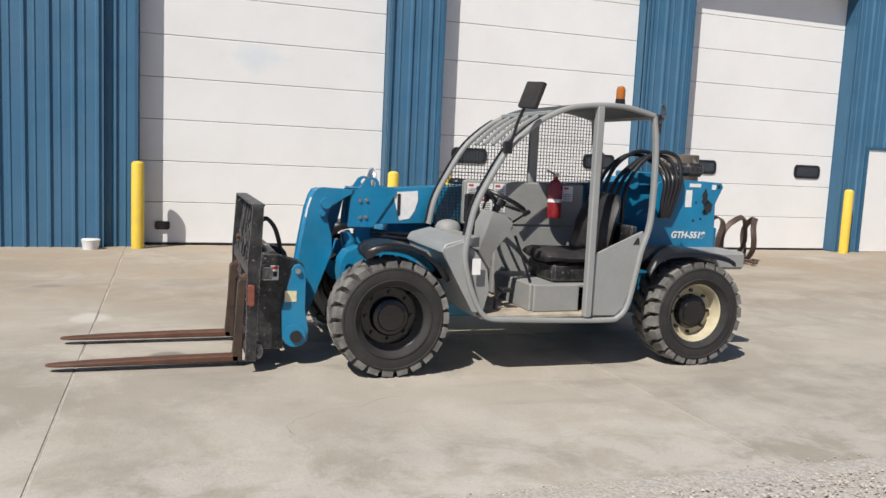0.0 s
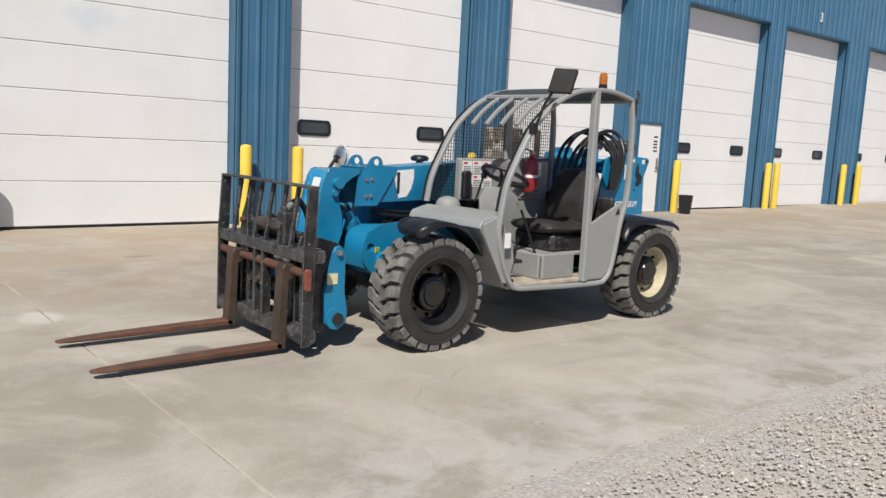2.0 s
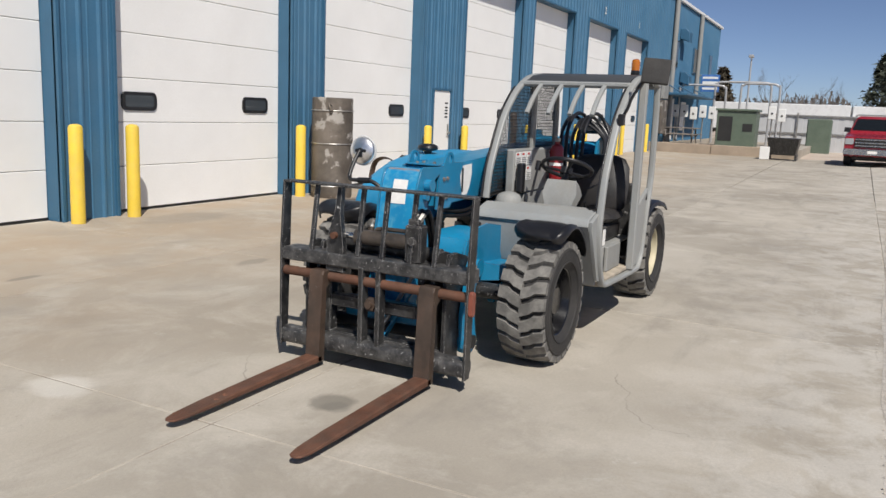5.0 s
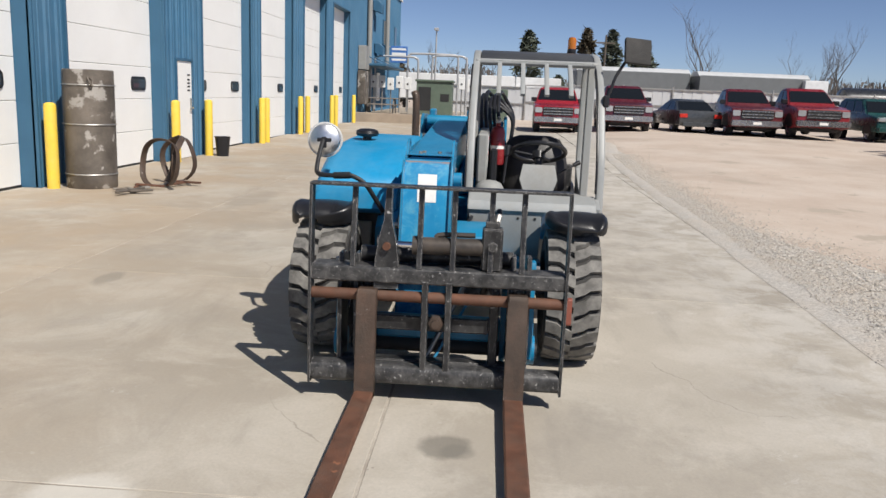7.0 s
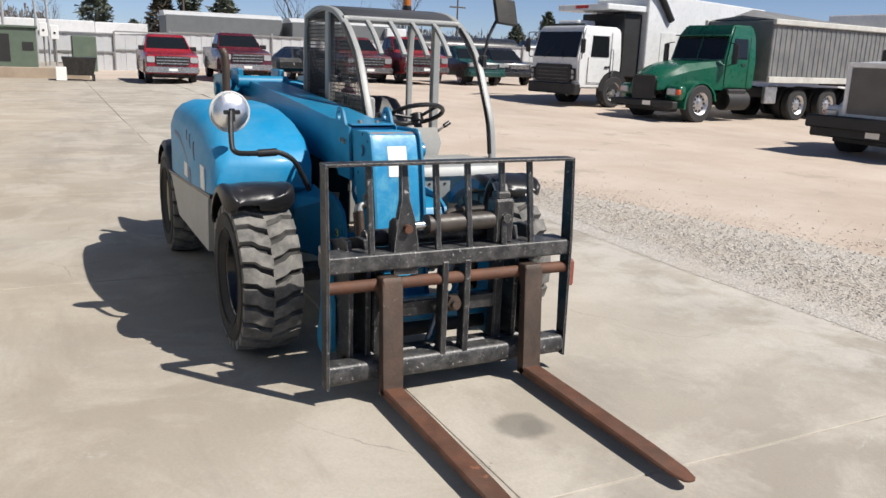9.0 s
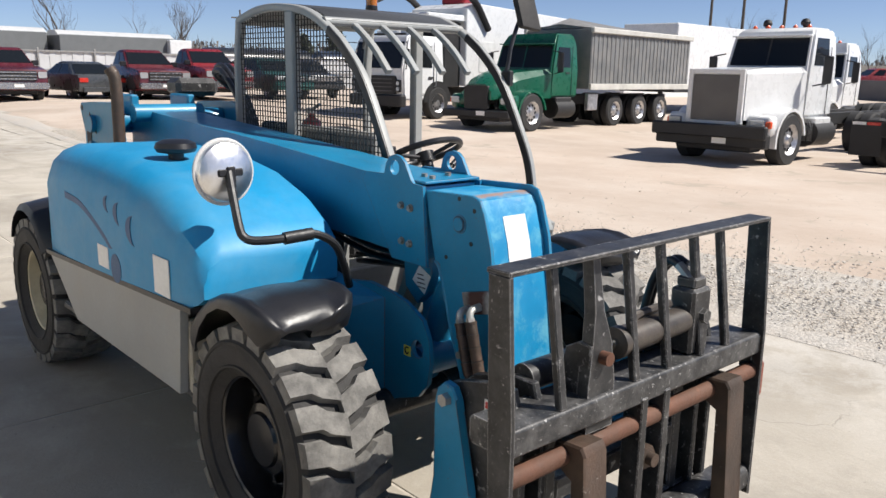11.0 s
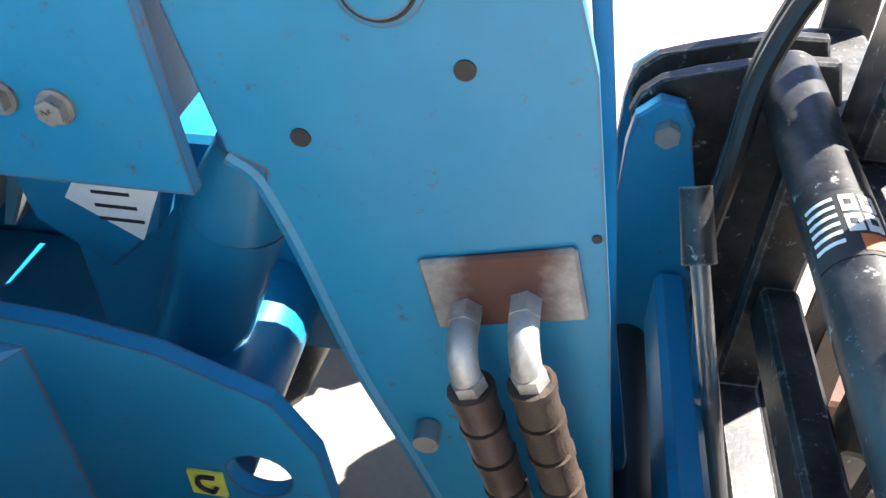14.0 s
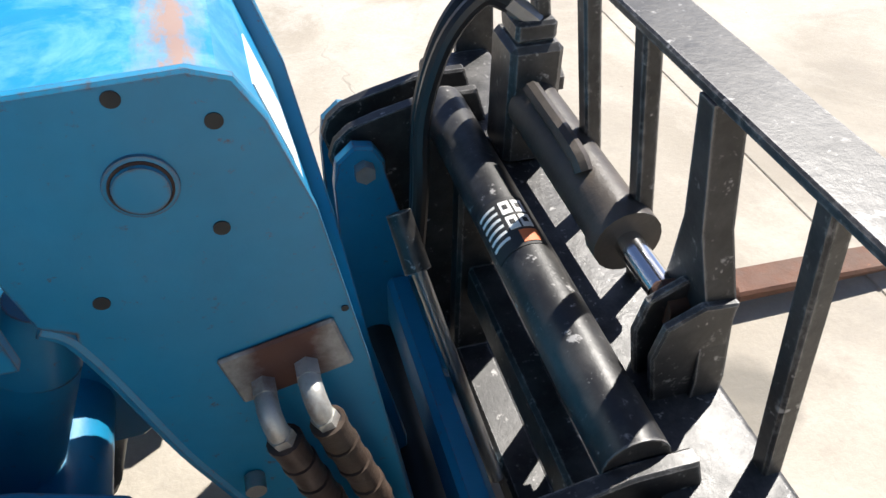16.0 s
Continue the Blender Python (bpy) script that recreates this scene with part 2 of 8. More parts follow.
def loose_stone():
    """Stones that each keep one tone of grey or tan."""
    k = Nodes("gravel_stone")
    isl = k.N.new("ShaderNodeNewGeometry").outputs["Random Per Island"]
    col = k.mix(isl, (0.32, 0.30, 0.27), (0.64, 0.60, 0.545))
    col = k.mix(k.ramp(k.noise(9, 3), 0.40, 0.65, 0.0, 0.75), col, (0.49, 0.425, 0.355))
    k.L.new(col, k.bsdf.inputs["Base Color"])
    k.bsdf.inputs["Roughness"].default_value = 0.9
    k.bump(k.noise(150, 3), 0.3, 0.004)
    return k.m


M_SLAB = concrete()
M_JOINT = mat("joint_filler", (0.53, 0.485, 0.415), 0.95, var=0.2, scale=2.0, fine=40, dirt=(0.15, 0.125, 0.10), dirt_amt=1.0, dirt_scale=1.1)
M_DIRT = mat("dirt_lot", (0.49, 0.40, 0.325), 0.95, var=0.14, scale=0.25, fine=9, bump=0.6, dirt=(0.54, 0.49, 0.43), dirt_amt=0.6, dirt_scale=0.5, spots=(0.40, 0.34, 0.275), spot_at=0.6, spot_scale=0.7)
M_STONE = loose_stone()
M_WALL = mat("blue_sheet_metal", (0.048, 0.148, 0.255), 0.5, metal=0.0, var=0.10, scale=0.8, fine=30, bump=0.05, dirt=(0.12, 0.22, 0.31), dirt_amt=0.35, dirt_scale=0.7)
M_TRIM = mat("dark_blue_trim", (0.035, 0.115, 0.20), 0.5, var=0.1, scale=1.5)
M_DOOR = mat("white_door_skin", (0.87, 0.865, 0.845), 0.55, var=0.025, scale=0.7, fine=50, bump=0.05, dirt=(0.76, 0.75, 0.725), dirt_amt=0.45, dirt_scale=0.9)
M_DOORGAP = mat("door_seam", (0.38, 0.36, 0.34), 0.8)
M_BLACK = mat("black_plastic", (0.014, 0.014, 0.016), 0.36, var=0.2, bump=0.1)
M_YELLOW = mat("yellow_paint", (0.80, 0.56, 0.06), 0.55, var=0.08, scale=4, dirt=(0.6, 0.46, 0.16), dirt_amt=0.35, dirt_scale=6)
M_WHITE = mat("white_paint", (0.78, 0.78, 0.76), 0.5, var=0.05)
M_BLUE = mat("worn_blue_paint", (0.004, 0.20, 0.375), 0.42, var=0.16, scale=3, fine=40, bump=0.05, dirt=(0.045, 0.235, 0.39), dirt_amt=0.45, dirt_scale=4,
             spots=RUST, spot_at=0.715, spot_scale=26, coat=0.15, edge=(0.11, 0.055, 0.035))
M_BLUEHOOD = mat("glossy_blue_hood", (0.007, 0.26, 0.51), 0.5, var=0.06, scale=2, fine=30, bump=0.02, dirt=(0.13, 0.33, 0.48), dirt_amt=0.4, dirt_scale=3, coat=0.08)
# darker hood blue for the shade inside the hood's moulded recesses
M_BLUEDK = mat("recess_shade_blue", (0.012, 0.08, 0.20), 0.45, var=0.1)
M_GREY = mat("grey_paint", (0.295, 0.307, 0.305), 0.45, var=0.10, scale=3, fine=45, bump=0.05, dirt=(0.30, 0.28, 0.24), dirt_amt=0.45, dirt_scale=4)
M_GREYLT = mat("light_grey_plastic", (0.28, 0.285, 0.275), 0.6, var=0.12, scale=5, dirt=(0.25, 0.23, 0.2), dirt_amt=0.5, dirt_scale=6)
M_BLKSTEEL = mat("scraped_black_steel", (0.014, 0.014, 0.015), 0.42, var=0.35, scale=7, fine=60, bump=0.08, dirt=(0.10, 0.097, 0.093), dirt_amt=0.55, dirt_scale=11,
                 spots=(0.34, 0.33, 0.32), spot_at=0.635, spot_scale=34, edge=(0.30, 0.29, 0.28), edge_r=0.007)


def rust_streaked():
    """Sun-bleached blue skin with a ragged rust streak across its top and rust along the bend."""
    k = Nodes("rust_edged_blue")
    x, y = k.axis(0), k.axis(1)
    col = k.mix(k.ramp(k.noise(4, 6), 0.3, 0.7), (0.006, 0.20, 0.42), (0.012, 0.275, 0.52))
    col = k.mix(k.ramp(k.noise(9, 8, 0.75, warp=0.5), 0.46, 0.62, 0.0, 0.7), col, (0.13, 0.40, 0.53))
    d = k.math("ADD", k.math("ABSOLUTE", k.math("ADD", x, 0.272), 0.0), k.math("MULTIPLY", k.math("SUBTRACT", k.noise(38, 8, 0.7, (1, 0.35, 1)), 0.5), 0.10))
    col = k.mix(k.ramp(d, 0.017, 0.005, 0.0, 0.85), col, (0.36, 0.15, 0.07))
    col = k.mix(k.ramp(d, 0.035, 0.018, 0.0, 0.35), col, (0.34, 0.33, 0.30))
    col = k.mix(k.ramp(k.noise(22, 5, 0.7), 0.69, 0.73), col, (0.25, 0.11, 0.06))
    k.L.new(col, k.bsdf.inputs["Base Color"])
    k.L.new(k.ramp(k.noise(12), 0.3, 0.7, 0.34, 0.6), k.bsdf.inputs["Roughness"])
    k.bump(k.noise(45, 5), 0.06, 0.004)
    return k.m


def stained_plate():
    """Grey steel with dark red-brown rust across its middle."""
    k = Nodes("rust_stained_plate")
    col = k.mix(k.ramp(k.noise(30, 6, 0.7), 0.35, 0.65), (0.20, 0.195, 0.19), (0.36, 0.355, 0.345))
    d = k.math("ADD", k.math("ABSOLUTE", k.math("ADD", k.axis(0), 0.318), 0.0), k.math("MULTIPLY", k.noise(26, 6, 0.7), 0.05))
    col = k.mix(k.ramp(d, 0.078, 0.052, 0.0, 0.95), col, (0.085, 0.034, 0.026))
    k.L.new(col, k.bsdf.inputs["Base Color"])
    k.bsdf.inputs["Metallic"].default_value = 0.4
    k.bsdf.inputs["Roughness"].default_value = 0.5
    k.bump(k.noise(60, 5), 0.2, 0.004)
    return k.m


M_SCRAPED = mat("heavily_scraped_steel", (0.028, 0.028, 0.029), 0.42, var=0.4, scale=7, fine=60, bump=0.15, dirt=(0.15, 0.145, 0.14), dirt_amt=0.7, dirt_scale=16,
                spots=(0.36, 0.35, 0.34), spot_at=0.615, spot_scale=55, edge=(0.34, 0.33, 0.32), edge_r=0.008)
M_RUSTY = mat("rusty_steel", (0.135, 0.06, 0.036), 0.7, metal=0.2, var=0.35, scale=9, fine=70, bump=0.3, dirt=(0.10, 0.07, 0.052), dirt_amt=0.6, dirt_scale=7, spots=(0.26, 0.11, 0.06), spot_at=0.66, spot_scale=11)
M_RUSTSHANK = mat("worn_rusty_shank", (0.07, 0.05, 0.038), 0.55, metal=0.25, var=0.35, scale=9, fine=70, bump=0.3, dirt=(0.13, 0.075, 0.05), dirt_amt=0.6, dirt_scale=6, spots=(0.36, 0.33, 0.30), spot_at=0.66, spot_scale=16)
M_RUBBER = mat("worn_rubber", (0.022, 0.021, 0.0205), 0.75, var=0.2, scale=6, fine=50, bump=0.3, dirt=(0.055, 0.05, 0.046), dirt_amt=0.5, dirt_scale=5)
M_LUG = mat("dusty_rubber_tread", (0.115, 0.11, 0.102), 0.85, var=0.3, scale=8, fine=60, bump=0.4, dirt=(0.34, 0.325, 0.295), dirt_amt=0.75, dirt_scale=7)
M_RIMBLK = mat("glossy_black_rim", (0.008, 0.008, 0.009), 0.2, var=0.2, bump=0.05, coat=0.2)
M_CREAM = mat("cream_rim_paint", (0.55, 0.495, 0.345), 0.55, var=0.15, scale=7, dirt=(0.4, 0.32, 0.2), dirt_amt=0.5, dirt_scale=9)
M_SEAT = mat("black_vinyl", (0.022, 0.021, 0.021), 0.5, var=0.25, fine=90, bump=0.15, dirt=(0.07, 0.06, 0.055), dirt_amt=0.5, dirt_scale=6)
M_CHROME = mat("steel_bright", (0.75, 0.75, 0.75), 0.14, metal=1.0, var=0.06, bump=0.02)
M_STEEL = mat("dull_steel", (0.42, 0.41, 0.39), 0.45, metal=0.8, var=0.25, scale=12, bump=0.2)
M_TANK = mat("weathered_steel_tank", (0.17, 0.145, 0.12), 0.55, metal=0.35, var=0.4, scale=1.6, fine=30, bump=0.25, dirt=(0.06, 0.05, 0.04), dirt_amt=0.8, dirt_scale=1.8, spots=(0.42, 0.39, 0.35), spot_at=0.545, spot_scale=2.6)
M_PAPER = mat("white_sticker", (0.82, 0.81, 0.78), 0.5, var=0.06, scale=20, bump=0)
M_CREAMLBL = mat("yellowed_sticker", (0.72, 0.66, 0.42), 0.55, var=0.1, scale=25, bump=0)
M_YLBL = mat("yellow_sticker", (0.78, 0.72, 0.10), 0.5, var=0.05, bump=0)
M_RED = mat("red_enamel", (0.26, 0.015, 0.02), 0.3, var=0.08, coat=0.3)
M_INK = mat("black_ink", (0.02, 0.02, 0.02), 0.6, bump=0)
M_REDINK = mat("red_ink", (0.5, 0.06, 0.05), 0.6, bump=0)
M_WINDOW = glass_mat("dark_glass")

# ---- mesh helpers ----
SET_BACK = [0.0]  # how far the machine's assemblies stand back from their own zero


def part(name, bm, material, parent=None, label="", smooth=32.0):
    """Links a bmesh as one mesh object, under a thing or a part. The mesh is in the parent's own space."""
    bmesh.ops.recalc_face_normals(bm, faces=bm.faces)
    me = bpy.data.meshes.new(name)
    bm.to_mesh(me)
    bm.free()
    if smooth:
        me.polygons.foreach_set("use_smooth", [True] * len(me.polygons))
        me.set_sharp_from_angle(angle=radians(smooth))
    for m in material if isinstance(material, (list, tuple)) else [material]:
        me.materials.append(m)
    ob = new(name, me)
    if parent:
        ob.parent = parent
        if parent.name == "telehandler":
            ob.location.x = SET_BACK[-1]
    if label:
        ob["label"] = label
    return ob


def thing(name, label, category, group="", at=None, kind=""):
    ob = new(name)
    ob.empty_display_size = 0.2
    tagged(ob, label, category, group, kind)
    if at is not None:
        ob.matrix_basis = at if isinstance(at, Matrix) else Matrix.Translation(at)
    return ob


def box(bm, c, s, bev=0.0, rot=None, seg=1):
    m = Matrix.Translation(c) @ (rot.to_4x4() if rot is not None else Matrix()) @ Matrix.Diagonal((*s, 1))
    vs = bmesh.ops.create_cube(bm, size=1, matrix=m)["verts"]
    if bev:
        es = list({e for v in vs for e in v.link_edges})
        bmesh.ops.bevel(bm, geom=es, offset=bev, segments=seg, affect="EDGES", profile=0.6)
    return bm


def span(bm, lo, hi, bev=0.0, seg=1):
    """A box between two corners."""
    lo, hi = Vector(lo), Vector(hi)
    return box(bm, (lo + hi) / 2, hi - lo, bev, None, seg)


def at_axis(axis, u, v, h):
    return {"x": (h, u, v), "y": (u, h, v), "z": (u, v, h)}[axis]


def prism(bm, pts, a, b, axis="y", bev=0.0, seg=1):
    """A plate: the outline pts, drawn across the axis, from a to b along it."""
    n = len(pts)
    va = [bm.verts.new(at_axis(axis, u, v, a)) for u, v in pts]
    vb = [bm.verts.new(at_axis(axis, u, v, b)) for u, v in pts]
    fs = [bm.faces.new(va), bm.faces.new(vb[::-1])]
    for i in range(n):
        fs.append(bm.faces.new((va[i], vb[i], vb[(i + 1) % n], va[(i + 1) % n])))
    if bev:
        es = list({e for f in fs[:2] for e in f.edges})
        bmesh.ops.bevel(bm, geom=es, offset=bev, segments=seg, affect="EDGES", profile=0.6)
    return bm


def holed(bm, outer, holes, a, b, axis="y"):
    """A plate with real holes: outline and hole outlines, from a to b along the axis."""
    edges = []
    for loop in (outer, *holes):
        vs = [bm.verts.new(at_axis(axis, u, v, a)) for u, v in loop]
        edges += [bm.edges.new((vs[i], vs[(i + 1) % len(vs)])) for i in range(len(vs))]
    fill = bmesh.ops.triangle_fill(bm, edges=edges, use_beauty=True)
    fs = [g for g in fill["geom"] if isinstance(g, bmesh.types.BMFace)]
    ext = bmesh.ops.extrude_face_region(bm, geom=fs)
    move = [g for g in ext["geom"] if isinstance(g, bmesh.types.BMVert)]
    bmesh.ops.translate(bm, verts=move, vec=Vector(at_axis(axis, 0, 0, b - a)))
    return bm


def ring_pts(cx, cy, r, n=24, ry=None, a0=0.0, a1=360.0):
    k = n if a1 - a0 >= 360 else n + 1
    return [(cx + r * math.cos(radians(a0 + (a1 - a0) * i / n)), cy + (ry or r) * math.sin(radians(a0 + (a1 - a0) * i / n))) for i in range(k)]


def rounded(x0, x1, y0, y1, r, n=5):
    out = []
    for cx, cy, a in ((x1 - r, y1 - r, 0), (x0 + r, y1 - r, 90), (x0 + r, y0 + r, 180), (x1 - r, y0 + r, 270)):
        out += ring_pts(cx, cy, r, n, None, a, a + 90)
    return out


def lathe(bm, prof, c=(0, 0, 0), axis="z", seg=24, caps=True):
    """Turns the profile (radius, height) round an axis through c."""
    c = Vector(c)
    rings = []
    for r, h in prof:
        rings.append([bm.verts.new(c + Vector(at_axis(axis, r * math.cos(2 * math.pi * i / seg), r * math.sin(2 * math.pi * i / seg), h))) for i in range(seg)])
    for p, q in zip(rings, rings[1:]):
        for i in range(seg):
            bm.faces.new((p[i], p[(i + 1) % seg], q[(i + 1) % seg], q[i]))
    if caps:
        bm.faces.new(rings[0])
        bm.faces.new(rings[-1][::-1])
    return bm


def curve_pts(pts, res=6, closed=False):
    """A smooth line through the points."""
    P = [Vector(p) for p in pts]
    n = len(P)
    if n < 3:
        return P
    out = []
    for i in range(n if closed else n - 1):
        p0 = P[(i - 1) % n] if closed or i > 0 else P[0] * 2 - P[1]
        p1, p2 = P[i], P[(i + 1) % n]
        p3 = P[(i + 2) % n] if closed or i + 2 < n else P[-1] * 2 - P[-2]
        for k in range(res):
            t = k / res
            out.append(0.5 * ((2 * p1) + (p2 - p0) * t + (2 * p0 - 5 * p1 + 4 * p2 - p3) * t * t + (3 * p1 - p0 - 3 * p2 + p3) * t ** 3))
    if not closed:
        out.append(P[-1])
    return out


def sweep(bm, line, shape, closed=False, up=(0, 0, 1)):
    """Sweeps a closed outline (pairs: sideways, upwards) along a line of points."""
    line = [Vector(p) for p in line]
    n = len(line)
    rings, side = [], None
    for i, p in enumerate(line):
        a = line[(i - 1) % n] if closed or i > 0 else line[0]
        b = line[(i + 1) % n] if closed or i + 1 < n else line[-1]
        d = (b - a).normalized()
        if side is None:
            u = Vector(up)
            if abs(d.dot(u)) > 0.95:
                u = Vector((1, 0, 0)) if abs(d.x) < 0.9 else Vector((0, 1, 0))
            side = d.cross(u).normalized()
        side = (side - d * side.dot(d)).normalized()
        over = side.cross(d)
        rings.append([bm.verts.new(p + side * s + over * t) for s, t in shape])
    k = len(shape)
    pairs = list(zip(rings, rings[1:])) + ([(rings[-1], rings[0])] if closed else [])
    for p, q in pairs:
        for i in range(k):
            bm.faces.new((p[i], p[(i + 1) % k], q[(i + 1) % k], q[i]))
    if not closed:
        bm.faces.new(rings[0])
        bm.faces.new(rings[-1][::-1])
    return bm


def tube(bm, pts, r, seg=10, res=6, closed=False, straight=False):
    line = [Vector(p) for p in pts] if straight else curve_pts(pts, res, closed)
    return sweep(bm, line, ring_pts(0, 0, r, seg), closed)


def rod(bm, a, b, r, r2=None, seg=14):
    a, b = Vector(a), Vector(b)
    d = b - a
    m = Matrix.Translation((a + b) / 2) @ d.to_track_quat("Z", "Y").to_matrix().to_4x4()
    bmesh.ops.create_cone(bm, cap_ends=True, segments=seg, radius1=r, radius2=r if r2 is None else r2, depth=d.length, matrix=m)
    return bm


def loft(bm, rings, caps=True):
    vs = [[bm.verts.new(p) for p in r] for r in rings]
    n = len(vs[0])
    for p, q in zip(vs, vs[1:]):
        for i in range(n):
            bm.faces.new((p[i], p[(i + 1) % n], q[(i + 1) % n], q[i]))
    if caps:
        bm.faces.new(vs[0])
        bm.faces.new(vs[-1][::-1])
    return bm


def B():
    return bmesh.new()


def lettering(name, text, size, m, material, parent=None, lean=0.0):
    cu = bpy.data.curves.new(name, "FONT")
    cu.body, cu.size, cu.extrude, cu.align_x, cu.align_y = text, size, 0.001, "CENTER", "CENTER"
    cu.offset, cu.shear = 0.035 * size, lean
    tmp = bpy.data.objects.new(name, cu)
    scene.collection.objects.link(tmp)
    bpy.context.view_layer.update()
    me = bpy.data.meshes.new_from_object(tmp.evaluated_get(bpy.context.evaluated_depsgraph_get()))
    bpy.data.objects.remove(tmp)
    me.materials.clear()
    me.materials.append(material)
    ob = new(name, me)
    ob.matrix_basis = m
    if parent:
        ob.parent = parent
    return ob

# ---- ground ----
def ease(f):
    f = min(max(f, 0.0), 1.0)
    return f * f * (3 - 2 * f)


def ground_z(x, y):
    """The lot climbs gently towards the far fence and dips a little under the parked trucks."""
    far = ease((x - 12) / 16)
    return far * (0.09 + 0.23 * ease((-2.0 - y) / 5)) - 0.12 * ease((-5 - y) / 7) * (1 - ease((x - 7) / 8))


def pad_edge(x):
    """Where the loose stone begins over the edge slabs."""
    return -2.70 - 0.10 * ease((x - 1) / 5) - 1.1 * ease((x - 3) / 34)


WALL_Y, DOOR_Y, TOP_Z, ROOF_Z = 6.37, 6.63, 4.86, 7.35
PAD_X0, PAD_Y0, CELL_X, CELL_Y = -9.06, -2.80, 3.57, 3.112

gx = sorted({round(v, 2) for v in [-400, -150, -60, -30] + [-14 + 0.5 * i for i in range(76)] + [26 + 2 * i for i in range(13)] + [60, 90, 150, 300, 700]})
gy = sorted({round(v, 2) for v in [-700, -300, -150, -80, -50, -36] + [-30 + 1.0 * i for i in range(22)] + [-8 + 0.4 * i for i in range(13)] + [-2.96, -2.4, 0, 4, 7.2, 12, 40, 100, 300, 700]})
bm = B()
grid = [[bm.verts.new((x, y, -0.012 + ground_z(x, y) - (0.14 if y > pad_edge(x) - 0.35 and PAD_X0 - 0.3 < x < 36 else 0) + (0.018 + 0.035 * abs(noise.noise((x * 0.9, y * 0.9, 0)) + 0.5 * noise.noise((x * 2.3, y * 2.3, 4))) if y < pad_edge(x) - 0.4 and -14 < x < 50 and y > -30 else 0))) for x in gx] for y in gy]
for j in range(len(gy) - 1):
    for i in range(len(gx) - 1):
        bm.faces.new((grid[j][i], grid[j][i + 1], grid[j + 1][i + 1], grid[j + 1][i]))
tagged(part("ground", bm, M_DIRT, smooth=60), "pale tan packed dirt and gravel lot", "ground", kind="structure")

bm = B()
span(bm, (PAD_X0 - 0.05, PAD_Y0 - 0.04, -0.12), (33.2, WALL_Y + 0.4, -0.0045))
span(bm, (PAD_X0 + 4 * CELL_X, PAD_Y0 - CELL_Y, -0.12), (33.2, PAD_Y0 - 0.04, -0.0045))
pad = tagged(part("pavement", bm, M_JOINT, smooth=0), "pale grey concrete yard of large square slabs with joints", "pavement", kind="structure")

# loose stones along the edge of the pad
def stones(name, n, seed, zone, label, sizes):
    rng = np.random.RandomState(seed)
    V, F = [], []
    base = np.array([(1, 0, 0), (-1, 0, 0), (0, 1, 0), (0, -1, 0), (0, 0, 1), (0, 0, -0.7), (.6, .6, .5), (-.6, .55, .45), (.55, -.6, .5), (-.55, -.6, .5)], float)
    tri = [(4, 6, 7), (4, 7, 9), (4, 9, 8), (4, 8, 6), (6, 2, 7), (7, 1, 9), (9, 3, 8), (8, 0, 6), (0, 2, 6), (2, 1, 7), (1, 3, 9), (3, 0, 8), (0, 5, 2), (2, 5, 1), (1, 5, 3), (3, 5, 0)]
    k = 0
    while k < n:
        x, y, ok = zone(rng)
        if not ok:
            continue
        s = (sizes[0] + (sizes[1] - sizes[0]) * rng.rand() ** 3) * (0.45 + 0.55 * min(max((pad_edge(x) - y) / 0.7, 0.0), 1.0))
        a = rng.rand() * 6.28
        v = base * (0.75 + 0.5 * rng.rand(10, 1)) * np.array([1, 0.55 + 0.4 * rng.rand(), 0.4 + 0.35 * rng.rand()]) * s
        c, sn = math.cos(a), math.sin(a)
        z0 = ground_z(x, y) + 0.034 * ease((pad_edge(x) - y - 0.05) / 0.3) - 0.008
        w = np.stack([v[:, 0] * c - v[:, 1] * sn + x, v[:, 0] * sn + v[:, 1] * c + y, v[:, 2] + z0 + 0.30 * s + 0.013], 1)
        b = 10 * k
        V.append(w)
        F += [(b + p, b + q, b + r) for p, q, r in tri]
        k += 1
    me = bpy.data.meshes.new(name)
    me.from_pydata(np.concatenate(V).tolist(), [], F)
    me.materials.append(M_STONE)
    return tagged(new(name, me), label, "gravel", kind="stuff")


def near_edge(rng):
    x = -9.0 + 27 * rng.rand() ** 1.2
    y = pad_edge(x) - 0.05 * noise.noise((x * 0.9, 3, 0)) + 0.03 - abs(rng.randn()) * (1.15 - 0.80 * ease((x + 1) / 8)) - 0.25 * (rng.rand() < 0.5)
    return x, y, y > -6.5


def lot_edge(rng):
    x = -6 + 30 * rng.rand()
    y = -2.9 - 7 * rng.rand() ** 1.6
    return x, y, True


stones("gravel", 88000, 3, near_edge, "loose crushed grey gravel along the pad's edge", (0.004, 0.0175))
stones("scattered_gravel", 2600, 5, lot_edge, "scattered small stones over the dirt lot", (0.005, 0.016))

# pale dusty bed of crushed stone under the loose gravel
bm = B()
M_BED = pebbles()
rows_ = []
for i in range(130):
    x = -14 + 0.4 * i
    e0 = pad_edge(x) + 0.04 * noise.noise((x * 0.8, 1, 0)) + 0.03 * noise.noise((x * 3, 2, 0))
    e1 = e0 - 2.7 + 2.0 * ease((x + 1) / 8) + 0.3 * noise.noise((x * 0.35, 7, 0))
    rows_.append([bm.verts.new((x, e0 + (e1 - e0) * f, (0.002 if f == 0 else 0.012 + 0.014 * min(f * 6, 1) + 0.012 * abs(noise.noise((x * 2, f * 5, 3)))) + ground_z(x, e0 + (e1 - e0) * f) - (0.06 if f == 1 else 0))) for f in (0, 0.06, 0.25, 0.5, 0.75, 1)])
for p, q in zip(rows_, rows_[1:]):
    for k in range(5):
        bm.faces.new((p[k], p[k + 1], q[k + 1], q[k]))
